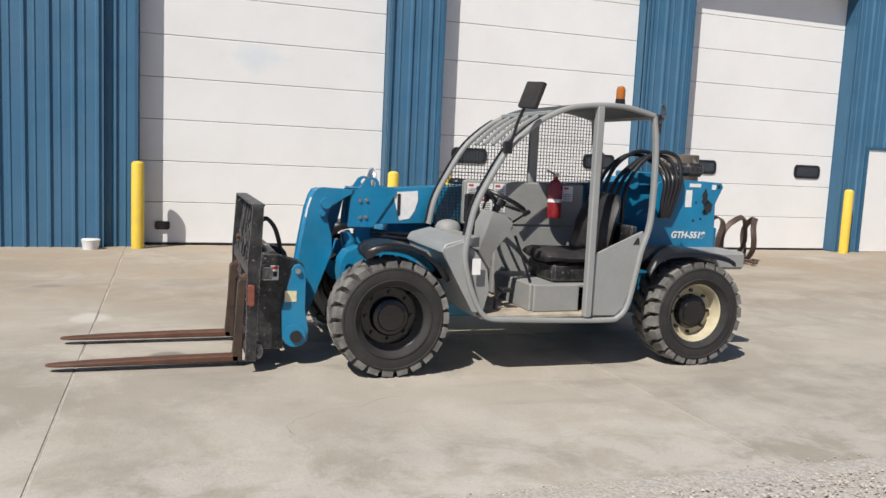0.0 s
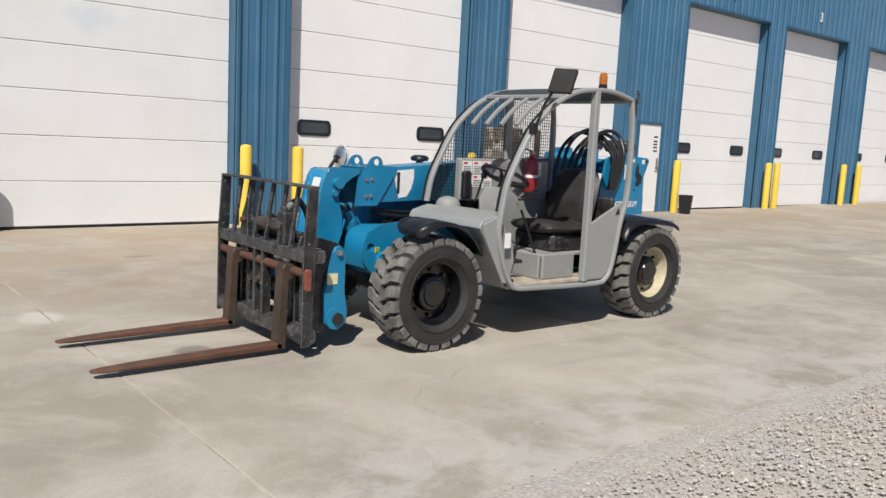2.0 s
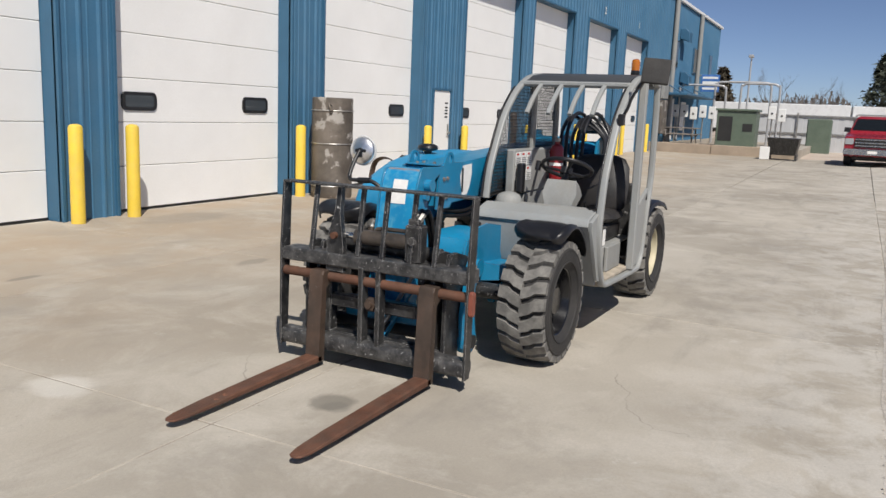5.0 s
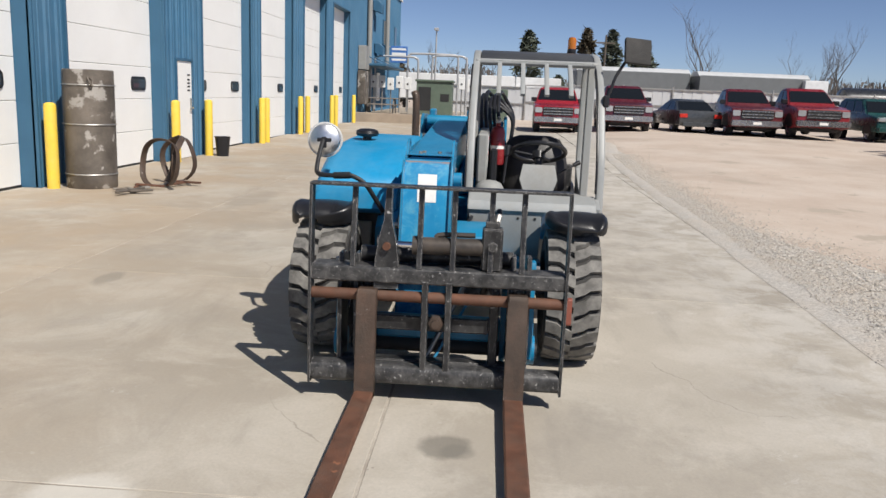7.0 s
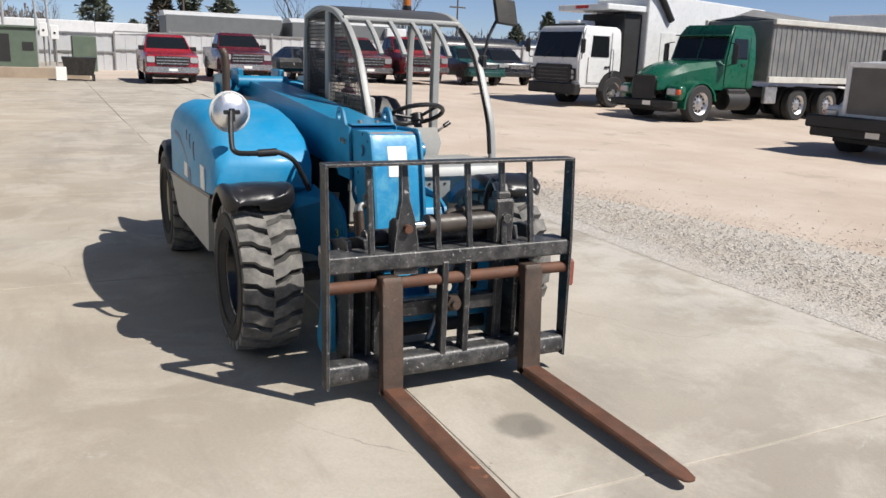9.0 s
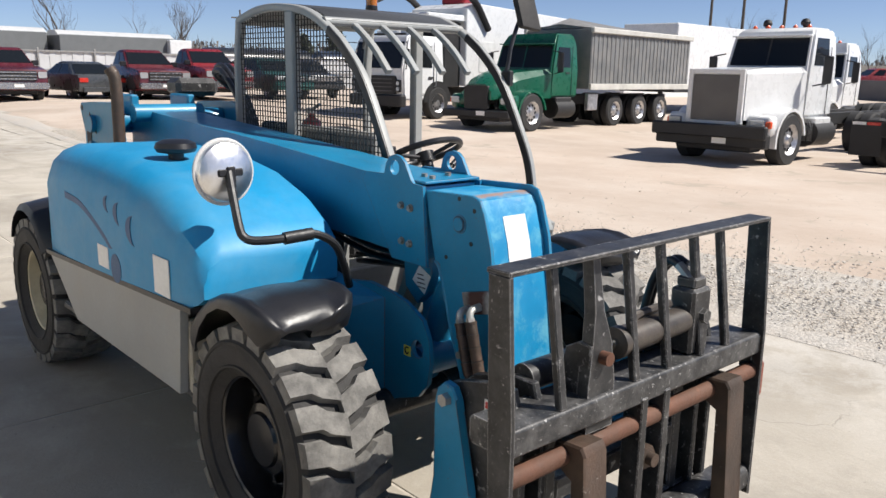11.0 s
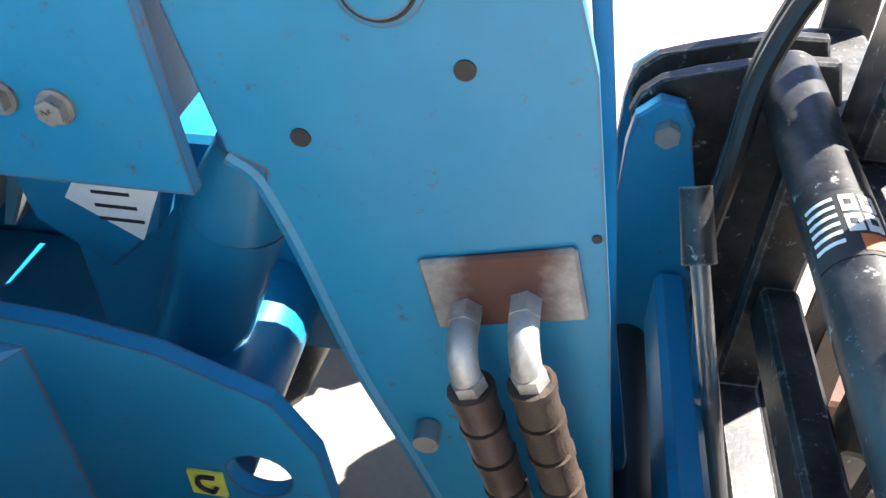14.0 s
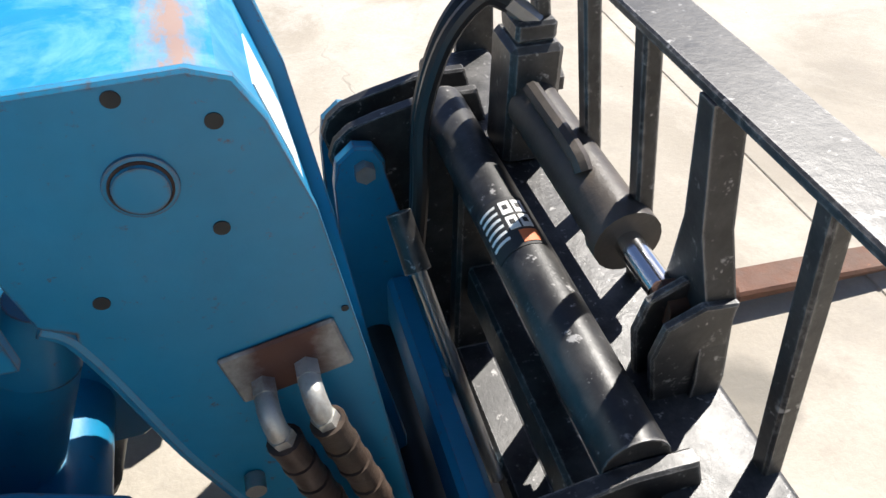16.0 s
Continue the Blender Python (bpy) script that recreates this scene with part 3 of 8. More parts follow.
tagged(part("gravel_bed", bm, M_BED, smooth=60), "pale crushed stone strip beside the concrete", "gravel", kind="stuff")

# ---- building ----
wall = thing("wall_north", "long workshop wall of ribbed blue sheet metal", "wall", kind="structure")


def ribbed(x0, x1, z0, z1, y=WALL_Y, pitch=0.305, name="wall_panel", parent=wall, phase=0.0):
    """Ribbed sheet: trapezoid ribs standing towards -y, with a shallow rib between."""
    prof = [(x0, 0.0)]
    k = math.floor((x0 - phase) / pitch)
    while k * pitch + phase < x1:
        for u, h in ((0.035, 0.0), (0.055, 0.034), (0.085, 0.034), (0.105, 0.0), (0.185, 0.0), (0.193, 0.012), (0.212, 0.012), (0.22, 0.0)):
            x = k * pitch + phase + u
            if x0 + 0.005 < x < x1 - 0.005:
                prof.append((x, h))
        k += 1
    prof.append((x1, 0.0))
    bm = B()
    lo = [bm.verts.new((x, y - h, z0)) for x, h in prof]
    hi = [bm.verts.new((x, y - h, z1)) for x, h in prof]
    blo = [bm.verts.new((x, y + 0.03, z0)) for x in (x0, x1)]
    bhi = [bm.verts.new((x, y + 0.03, z1)) for x in (x0, x1)]
    for i in range(len(prof) - 1):
        bm.faces.new((lo[i], lo[i + 1], hi[i + 1], hi[i]))
    bm.faces.new((blo[0], blo[1], bhi[1], bhi[0]))
    bm.faces.new((lo[0], hi[0], bhi[0], blo[0]))
    bm.faces.new((lo[-1], blo[1], bhi[1], hi[-1]))
    return part(name, bm, M_WALL, parent, smooth=0)


DOORS = [(-1.76, 1.86), (2.74, 6.38), (7.33, 10.95), (13.07, 16.69), (17.54, 21.16), (22.64, 26.26), (27.54, 31.16)]
MAN = (11.50, 12.42, 2.07)
STEP_X = -2.205
edges = [-16.0]
for a, b in DOORS:
    edges += [a, b]
edges += [50.0]
for i in range(0, len(edges), 2):
    a, b = edges[i], edges[i + 1]
    if a < MAN[0] < b:
        ribbed(a, MAN[0], 0, TOP_Z)
        ribbed(MAN[1], b, 0, TOP_Z)
        ribbed(MAN[0], MAN[1], MAN[2], TOP_Z)
    elif i == 0:
        ribbed(STEP_X, b, 0.0, TOP_Z)
        ribbed(a, STEP_X, 0.0, ROOF_Z, WALL_Y - 0.13, phase=0.09)
    else:
        ribbed(a, b, 0.0, TOP_Z)
ribbed(STEP_X, 50, TOP_Z, ROOF_Z)
bm = B()
span(bm, (STEP_X - 0.05, WALL_Y - 0.128, 0.0), (STEP_X - 0.002, WALL_Y + 0.03, ROOF_Z))
part("corner_trim", bm, M_TRIM, wall, "dark blue corner trim")
bm = B()
span(bm, (-16, WALL_Y - 0.12, ROOF_Z), (50.2, WALL_Y + 0.3, ROOF_Z + 0.16), 0.02)
part("gutter", bm, M_WHITE, wall, "pale metal eaves trim")
bm = B()
span(bm, (-16, WALL_Y + 14, 0), (50, WALL_Y + 14.2, ROOF_Z))
span(bm, (-16.1, WALL_Y + 0.04, 0), (-15.9, WALL_Y + 14, ROOF_Z))
span(bm, (49.9, WALL_Y + 0.04, 0), (50.1, WALL_Y + 14, ROOF_Z))
part("back_wall", bm, M_WALL, wall, smooth=0)
bm = B()
prism(bm, [(WALL_Y - 0.1, ROOF_Z + 0.1), (WALL_Y + 7.2, ROOF_Z + 1.6), (WALL_Y + 14.3, ROOF_Z + 0.1), (WALL_Y + 14.3, ROOF_Z + 0.0), (WALL_Y + 7.2, ROOF_Z + 1.5), (WALL_Y - 0.1, ROOF_Z)], -16.2, 50.2, "x")
tagged(part("roof", bm, M_WHITE, smooth=0), "low-pitched pale metal roof", "roof", kind="structure")


def scuffed_skin():
    """White door skin with a washed-out blue smear where paint has rubbed through."""
    k = Nodes("scuffed_door_skin")
    x, z = k.axis(0), k.axis(2)
    col = k.mix(k.ramp(k.noise(0.9, 6, 0.65), 0.42, 0.72, 0.0, 0.5), (0.80, 0.80, 0.785), (0.70, 0.695, 0.675))
    dx = k.math("ABSOLUTE", k.math("ADD", x, 0.10), 0.0)
    dz = k.math("MULTIPLY", k.math("ABSOLUTE", k.math("SUBTRACT", z, 2.84), 0.0), 2.0)
    d = k.math("ADD", k.math("ADD", dx, dz), k.math("MULTIPLY", k.noise(3.5, 7, 0.7, (1.6, 1, 0.7)), 0.9))
    col = k.mix(k.ramp(d, 1.05, 0.62, 0.0, 0.55), col, (0.60, 0.68, 0.74))
    k.L.new(col, k.bsdf.inputs["Base Color"])
    k.bsdf.inputs["Roughness"].default_value = 0.55
    k.bump(k.noise(50, 5), 0.05, 0.004)
    return k.m


def overhead_door(k, x0, x1, windows):
    d = thing("door_%d" % (k + 1), "closed white sectional overhead door" + (" with two small dark windows" if windows else " of plain panels"), "garage door", "row of overhead doors", kind="structure")
    d.location = (0, 0, 0)
    bm = B()
    t = 0.05
    span(bm, (x0 - t, WALL_Y - 0.045, 0), (x0, DOOR_Y + 0.06, TOP_Z + t), 0.004)
    span(bm, (x1, WALL_Y - 0.045, 0), (x1 + t, DOOR_Y + 0.06, TOP_Z + t), 0.004)
    span(bm, (x0, WALL_Y - 0.045, TOP_Z), (x1, DOOR_Y + 0.06, TOP_Z + t), 0.004)
    part("door_frame", bm, M_TRIM, d, "dark blue sheet metal jambs")
    bm = B()
    span(bm, (x0, DOOR_Y + 0.02, 0), (x1, DOOR_Y + 0.05, TOP_Z))
    part("backing", bm, M_DOORGAP, d)
    n, h = 8, (TOP_Z - 0.03) / 8
    for i in range(n):
        bm = B()
        span(bm, (x0 + 0.004, DOOR_Y - 0.012, 0.03 + i * h + 0.004), (x1 - 0.004, DOOR_Y + 0.018, 0.03 + (i + 1) * h - 0.004), 0.006)
        part("door_panel", bm, M_DOOR if windows else M_SCUFF, d)
    bm = B()
    span(bm, (x0, DOOR_Y - 0.016, 0.0), (x1, DOOR_Y + 0.02, 0.032), 0.004)
    part("bottom_seal", bm, M_BLACK, d)
    if windows:
        for cx in ((x0 + x1) / 2 - 1.212, (x0 + x1) / 2 + 1.212):
            bm = B()
            prism(bm, rounded(cx - 0.31, cx + 0.31, 1.40, 1.655, 0.07), DOOR_Y - 0.03, DOOR_Y - 0.012, "y", 0.006)
            w = part("door_window", bm, M_BLACK, d, "rounded black window frame")
            bm = B()
            prism(bm, rounded(cx - 0.25, cx + 0.25, 1.445, 1.61, 0.04), DOOR_Y - 0.034, DOOR_Y - 0.0305, "y")
            part("pane", bm, M_WINDOW, w)
    return d


M_SCUFF = scuffed_skin()
for k, (a, b) in enumerate(DOORS):
    overhead_door(k, a, b, k > 0)
bm = B()
prism(bm, rounded(-1.54, -1.33, 0.23, 0.35, 0.03), DOOR_Y - 0.05, DOOR_Y - 0.013, "y", 0.006)
part("lock_handle", bm, M_BLACK, bpy.data.objects["door_1"])

d = thing("door_8", "closed white steel walk door with a small notice", "door", kind="structure")
bm = B()
span(bm, (MAN[0], WALL_Y - 0.05, 0), (MAN[0] + 0.05, WALL_Y + 0.05, MAN[2]))
span(bm, (MAN[1] - 0.05, WALL_Y - 0.05, 0), (MAN[1], WALL_Y + 0.05, MAN[2]))
span(bm, (MAN[0] + 0.05, WALL_Y - 0.05, MAN[2] - 0.05), (MAN[1] - 0.05, WALL_Y + 0.05, MAN[2]))
part("door_frame", bm, M_TRIM, d)
bm = B()
span(bm, (MAN[0] + 0.055, WALL_Y - 0.025, 0.01), (MAN[1] - 0.055, WALL_Y + 0.02, MAN[2] - 0.055), 0.005)
leaf = part("door_leaf", bm, M_DOOR, d)
bm = B()
span(bm, (MAN[1] - 0.16, WALL_Y - 0.03, 1.0), (MAN[1] - 0.09, WALL_Y - 0.026, 1.25))
rod(bm, (MAN[1] - 0.125, WALL_Y - 0.03, 1.05), (MAN[1] - 0.125, WALL_Y - 0.09, 1.05), 0.02)
rod(bm, (MAN[1] - 0.125, WALL_Y - 0.08, 1.05), (MAN[1] - 0.24, WALL_Y - 0.08, 1.05), 0.012)
part("door_handle", bm, M_STEEL, leaf)
bm = B()
for z in (1.62, 1.55, 1.48, 1.40, 1.72):
    span(bm, (MAN[1] - 0.30, WALL_Y - 0.029, z), (MAN[1] - 0.16, WALL_Y - 0.026, z + 0.035))
part("notice", bm, M_INK, leaf, "small dark unreadable notice")

# bay numbers over the doors
for (a, b), text in zip(DOORS[3:], "4321"):
    ob = lettering("bay_number", text, 0.34, Matrix.Translation(((a + b) / 2, WALL_Y - 0.04, 5.34)) @ pose(0, 0, 0, 90), M_WHITE)
    tagged(ob, "white painted bay number on the blue wall", "number")


def bollard(x, y=6.157):
    b = thing("bollard", "yellow-painted steel pipe bollard beside a door", "bollard", "bollards along the wall", (x, y, ground_z(x, y)))
    bm = B()
    lathe(bm, [(0.086, -0.03), (0.086, 1.18), (0.078, 1.205), (0.05, 1.224), (0.01, 1.23)], seg=20)
    part("post", bm, M_YELLOW, b)
    return b


for x in (-1.76, 1.94, 2.81, 6.42, 10.99, 12.85, 17.0, 17.45, 21.4, 22.4, 26.5, 27.3, 31.4):
    bollard(x)

# ---- telehandler ---- (drives towards -x; its left side faces -y; origin on the ground under the front axle)
th = thing("telehandler", "blue and grey compact telehandler with pallet forks, worn and parked", "telehandler", at=(0, 0, 0))


def wheel(x, y, out, rim, hub, label):
    """out: -1 for a wheel whose outer face looks to -y, 1 for +y."""
    bm = B()
    o = lambda v: y + out * v
    lathe(bm, [(0.02, o(0.03) - y), (0.19, o(0.025) - y), (0.20, o(0.06) - y), (0.215, o(0.115) - y), (0.235, o(0.13) - y), (0.24, o(0.12) - y), (0.225, o(0.09) - y), (0.21, o(0.02) - y),
               (0.22, o(-0.12) - y), (0.24, o(-0.13) - y), (0.215, o(-0.12) - y), (0.19, o(-0.02) - y)], (x, y, 0.40), "y", 40, False)
    w = part("wheel", bm, rim, th, label)
    bm = B()
    s = [(0.222, -0.125), (0.255, -0.152), (0.258, -0.161), (0.265, -0.163), (0.268, -0.157), (0.30, -0.162), (0.332, -0.157), (0.335, -0.160), (0.342, -0.160), (0.345, -0.155), (0.368, -0.14), (0.374, -0.10), (0.376, 0.0), (0.374, 0.10), (0.368, 0.14), (0.345, 0.155), (0.342, 0.160), (0.335, 0.160), (0.332, 0.157), (0.30, 0.162), (0.268, 0.157), (0.265, 0.163), (0.258, 0.161), (0.255, 0.152), (0.222, 0.125)]
    lathe(bm, s + s[:1], (x, y, 0.40), "y", 56, False)
    tyre = part("tyre", bm, M_RUBBER, w, "black rubber tyre with deep dusty lugs")
    n = 23
    for i in range(n):
        for sd in (-1, 1):
            bm = B()
            a0 = 2 * math.pi * (i + (0.5 if sd > 0 else 0.0)) / n
            secs = []
            for f, wdt, sk in ((0.02, 0.195, 0.14), (0.42, 0.20, 0.08), (0.60, 0.21, 0.02), (1.0, 0.21, 0.0)):
                yy = y + sd * (-0.006 + f * 0.158)
                top = 0.404 if f < 0.95 else 0.392
                low = 0.36 if f < 0.95 else 0.335
                q = []
                for r, e in ((low, 1.12), (top, 0.88)):
                    for d in (-1, 1):
                        a = a0 + sk + d * wdt / 2 * e
                        q.append((x + r * math.cos(a), yy, 0.40 + r * math.sin(a)))
                secs.append([q[0], q[1], q[3], q[2]])
            loft(bm, secs)
            part("tread_lug", bm, M_LUG, tyre, smooth=20)
    bm = B()
    lathe(bm, [(0.135, o(-0.02) - y), (0.132, o(0.06) - y), (0.120, o(0.078) - y), (0.095, o(0.085) - y), (0.088, o(0.097) - y), (0.03, o(0.10) - y)], (x, y, 0.40), "y", 28)
    for i in range(8):
        a = 2 * math.pi * i / 8
        p = Vector((x + 0.162 * math.cos(a), y, 0.40 + 0.162 * math.sin(a)))
        rod(bm, p + Vector((0, out * 0.02, 0)), p + Vector((0, out * 0.05, 0)), 0.014, seg=6)
    part("hub", bm, hub, w, "black planetary hub with wheel nuts")
    return w


wheel(0.065, -0.67, -1, M_RIMBLK, M_RIMBLK, "black steel wheel")
wheel(2.44, -0.71, -1, M_CREAM, M_RIMBLK, "cream-painted steel wheel")
wheel(0.08, 0.825, 1, M_RIMBLK, M_RIMBLK, "black steel wheel")
wheel(2.44, 0.83, 1, M_CREAM, M_RIMBLK, "cream-painted steel wheel")

# chassis
for x in (0.065, 2.44):
    bm = B()
    rod(bm, (x, -0.55, 0.40), (x, 0.70, 0.40), 0.055)
    lathe(bm, [(0.06, -0.16), (0.10, -0.10), (0.11, 0.0), (0.10, 0.10), (0.06, 0.16)], (x, -0.02, 0.40), "y", 20)
    part("axle", bm, M_BLKSTEEL, th, "dirty black axle")
bm = B()
span(bm, (0.15, -0.30, 0.30), (2.75, -0.24, 0.42), 0.01)
part("frame_rail", bm, M_BLUE, th, "blue welded frame rail")
bm = B()
span(bm, (0.15, 0.33, 0.36), (2.75, 0.39, 0.66), 0.01)
part("frame_rail", bm, M_BLUE, th, "blue welded frame rail")
bm = B()
span(bm, (0.25, -0.238, 0.30), (2.7, 0.328, 0.34), 0.01)
part("belly_plate", bm, M_BLUE, th)
LOBE = [(0.45, 0.36), (0.45, 0.80), (0.20, 0.84), (0.06, 0.828), (-0.02, 0.81), (-0.11, 0.765), (-0.145, 0.70), (-0.155, 0.62), (-0.14, 0.54), (-0.09, 0.48), (0.02, 0.44), (0.15, 0.38)]
SET_BACK.append(-0.025)
for y0, y1 in ((0.393, 0.411), (-0.215, -0.197)):
    bm = B()
    holed(bm, LOBE, [ring_pts(-0.085, 0.655, 0.032, 22)], y0, y1)
    part("front_plate", bm, M_BLUE, th, "blue rounded front chassis plate")
for y in (-0.2175, 0.4135):
    bm = B()
    span(bm, (-0.049, y - 0.0015, 0.618), (-0.014, y + 0.0015, 0.655))
    lab = part("sticker", bm, M_YLBL, th, "yellow lifting-hook sticker")
    bm = B()
    yo = y + (0.003 if y > 0 else -0.003)
    tube(bm, [(-0.041, yo, 0.650), (-0.026, yo, 0.648), (-0.024, yo, 0.634), (-0.036, yo, 0.626), (-0.041, yo, 0.634)], 0.0025, 6, 4)
    part("print", bm, M_INK, lab)
# left side box between front plate and cab
bm = B()
loft(bm, [[(0.10, -0.215, 0.46), (0.10, -0.215, 0.585), (0.45, -0.215, 0.56), (0.45, -0.215, 0.40)],
          [(0.20, -0.50, 0.48), (0.20, -0.50, 0.56), (0.45, -0.50, 0.54), (0.45, -0.50, 0.42)]])
part("side_box", bm, M_BLUE, th)
bm = B()
prism(bm, [(0.30, 0.44), (0.30, 0.79), (0.0, 0.795), (-0.09, 0.76), (-0.128, 0.70), (-0.138, 0.60), (-0.12, 0.50), (-0.06, 0.45)], -0.197, 0.07, "y", 0.008)
part("front_box", bm, M_BLUE, th, "blue welded box between the front plates")
bm = B()
loft(bm, [[(0.10, 0.411, 0.44), (0.10, 0.411, 0.80), (0.40, 0.411, 0.84), (0.45, 0.411, 0.40)],
          [(0.28, 0.56, 0.50), (0.28, 0.56, 0.72), (0.40, 0.56, 0.78), (0.45, 0.56, 0.44)]])
part("side_box", bm, M_BLUE, th)
# cross tube between the plates
bm = B()
rod(bm, (0.02, -0.25, 0.56), (0.02, 0.335, 0.56), 0.06, seg=20)
part("cross_tube", bm, M_BLUE, th)

# boom: outer section, collar, ears
SET_BACK.append(0.0)
BOOM = [(-0.03, 0.945), (-0.03, 1.205), (0.10, 1.215), (1.0, 1.275), (2.45, 1.36), (2.62, 1.30), (2.62, 1.10), (2.4, 1.05), (0.45, 0.965)]
bm = B()
prism(bm, BOOM, 0.075, 0.332, "y", 0.012, 2)
boom = part("boom", bm, M_BLUE, th, "blue box-section telescopic boom")
bm = B()
COL = [(-0.076, 0.93), (-0.05, 1.212), (0.0, 1.216), (0.015, 1.228), (0.05, 1.285), (0.075, 1.303), (0.105, 1.308), (0.135, 1.30), (0.155, 1.275), (0.165, 1.235), (0.28, 1.232), (0.30, 1.20), (0.12, 0.93)]
for y0, y1 in ((0.333, 0.347), (0.060, 0.0745)):
    holed(bm, COL, [ring_pts(0.106, 1.262, 0.027, 20)], y0, y1)
    part("collar", bm, M_BLUE, boom, "blue boom collar plate with a lifting ear")
    bm = B()
span(bm, (-0.05, 0.0745, 1.217), (0.25, 0.333, 1.226), 0.002)
part("collar_top", bm, M_BLUE, boom)
M_BOLT = mat("rusting_bolt", (0.34, 0.30, 0.27), 0.5, metal=0.6, var=0.3, scale=40, spots=(0.15, 0.075, 0.05), spot_at=0.57, spot_scale=45)
for (x, z) in ((0.065, 1.132), (0.06, 1.004), (0.014, 1.128), (0.016, 1.0)):
    for y, sd in ((0.347, 1), (0.06, -1)):
        bm = B()
        rod(bm, (x, y, z), (x, y + sd * 0.003, z), 0.0145, seg=16)
        rod(bm, (x, y + sd * 0.003, z), (x, y + sd * 0.012, z), 0.011, seg=6)
        part("bolt", bm, M_BOLT, boom, "rusty bolt")
for (x, y) in ((0.062, 0.244), (0.04, 0.15), (0.0, 0.26)):
    bm = B()
    rod(bm, (x, y, 1.226), (x, y, 1.238), 0.012, seg=6)
    part("bolt", bm, M_BOLT, boom, "rusty bolt")
# white swoosh panel on the boom's left side
bm = B()
prism(bm, [(0.33, 0.985), (0.27, 1.20), (0.47, 1.215), (0.475, 1.14), (0.45, 1.06), (0.41, 1.00)], 0.072, 0.0745, "y")
part("decal", bm, M_PAPER, boom, "scuffed white half-round decal")
bm = B()
prism(bm, rounded(0.31, 0.335, 1.02, 1.19, 0.01), 0.069, 0.0715, "y")
part("decal_mark", bm, M_INK, boom)

# boom head
NOSE = [(-0.045, 1.198), (-0.28, 1.207), (-0.315, 1.195), (-0.338, 1.155), (-0.37, 1.05), (-0.41, 0.82), (-0.45, 0.54), (-0.50, 0.30), (-0.50, 0.22), (-0.44, 0.185), (-0.38, 0.22), (-0.28, 0.50), (-0.235, 0.62), (-0.19, 0.735), (-0.15, 0.868), (-0.127, 0.928), (-0.134, 0.95), (-0.10, 0.962)]
bm = B()
FAR = NOSE[:14] + [(-0.195, 0.86), (-0.225, 0.94), (-0.235, 1.0), (-0.205, 1.07), (-0.12, 1.13), (-0.06, 1.16)]
for y0, y1, grow, line in ((0.318, 0.332, 1.0, NOSE), (0.048, 0.062, 1.035, FAR)):
    prism(bm, [(-0.2 + (x + 0.2) * grow, 0.75 + (z - 0.75) * grow) for x, z in line], y0, y1, "y", 0.003)
head = part("boom_head", bm, M_BLUE, boom, "blue bent boom head")
bm = B()
front = NOSE[:9]
sk = [(x + 0.012, z - 0.004 if z > 1.19 else z) for x, z in front]
inner = [(x + 0.016, z - 0.012) for x, z in sk[::-1]]
prism(bm, sk + inner, 0.062, 0.318, "y")
bk = [(-0.37, 0.24), (-0.27, 0.52), (-0.19, 0.72), (-0.158, 0.83), (-0.17, 0.836), (-0.20, 0.73), (-0.28, 0.525), (-0.38, 0.245)]
prism(bm, bk, 0.062, 0.318, "y")
part("front_skin", bm, rust_streaked(), head, "bright sunlit blue front face")
for x, z, r in ((-0.294, 1.159, 0.0078), (-0.282, 1.048, 0.0078), (-0.162, 0.983, 0.0078), (-0.221, 1.19, 0.0078), (-0.386, 0.917, 0.004)):
    bm = B()
    prism(bm, ring_pts(x, z, r, 18), 0.3322, 0.3335, "y")
    part("hole", bm, M_INK, head)
bm = B()
lathe(bm, [(0.032, 0.0), (0.0315, 0.003), (0.025, 0.004), (0.0235, 0.009), (0.004, 0.010)], (-0.225, 0.332, 1.106), "y", 30)
part("pin_boss", bm, M_BLUE, head, "round boss with a rusty groove")
bm = B()
tube(bm, [(-0.225 + 0.0258 * math.cos(a), 0.3362, 1.106 + 0.0258 * math.sin(a)) for a in [2 * math.pi * i / 30 for i in range(30)]], 0.0017, 6, 1, True)
part("groove", bm, mat("dark_rust_groove", (0.05, 0.025, 0.018), 0.8), head)
bm = B()
rod(bm, (-0.25, 0.048, 1.105), (-0.25, 0.0, 1.105), 0.04, seg=20)
rod(bm, (-0.275, 0.048, 1.03), (-0.275, 0.018, 1.03), 0.024, seg=6)
part("pin", bm, M_BLUE, head)
bm = B()
c = Vector((-0.257, 0.334, 0.662))
rod(bm, c, c + Vector((0, 0.022, 0)), 0.0125, seg=16)
part("pin", bm, M_STEEL, head, "greased pin end")
# sticker on the front face
bm = B()
prism(bm, [(-0.3305, 1.137), (-0.3575, 1.05), (-0.369, 0.985), (-0.3715, 0.985), (-0.360, 1.05), (-0.333, 1.137)], 0.135, 0.24, "y")
part("sticker", bm, M_PAPER, head, "blank white sticker")
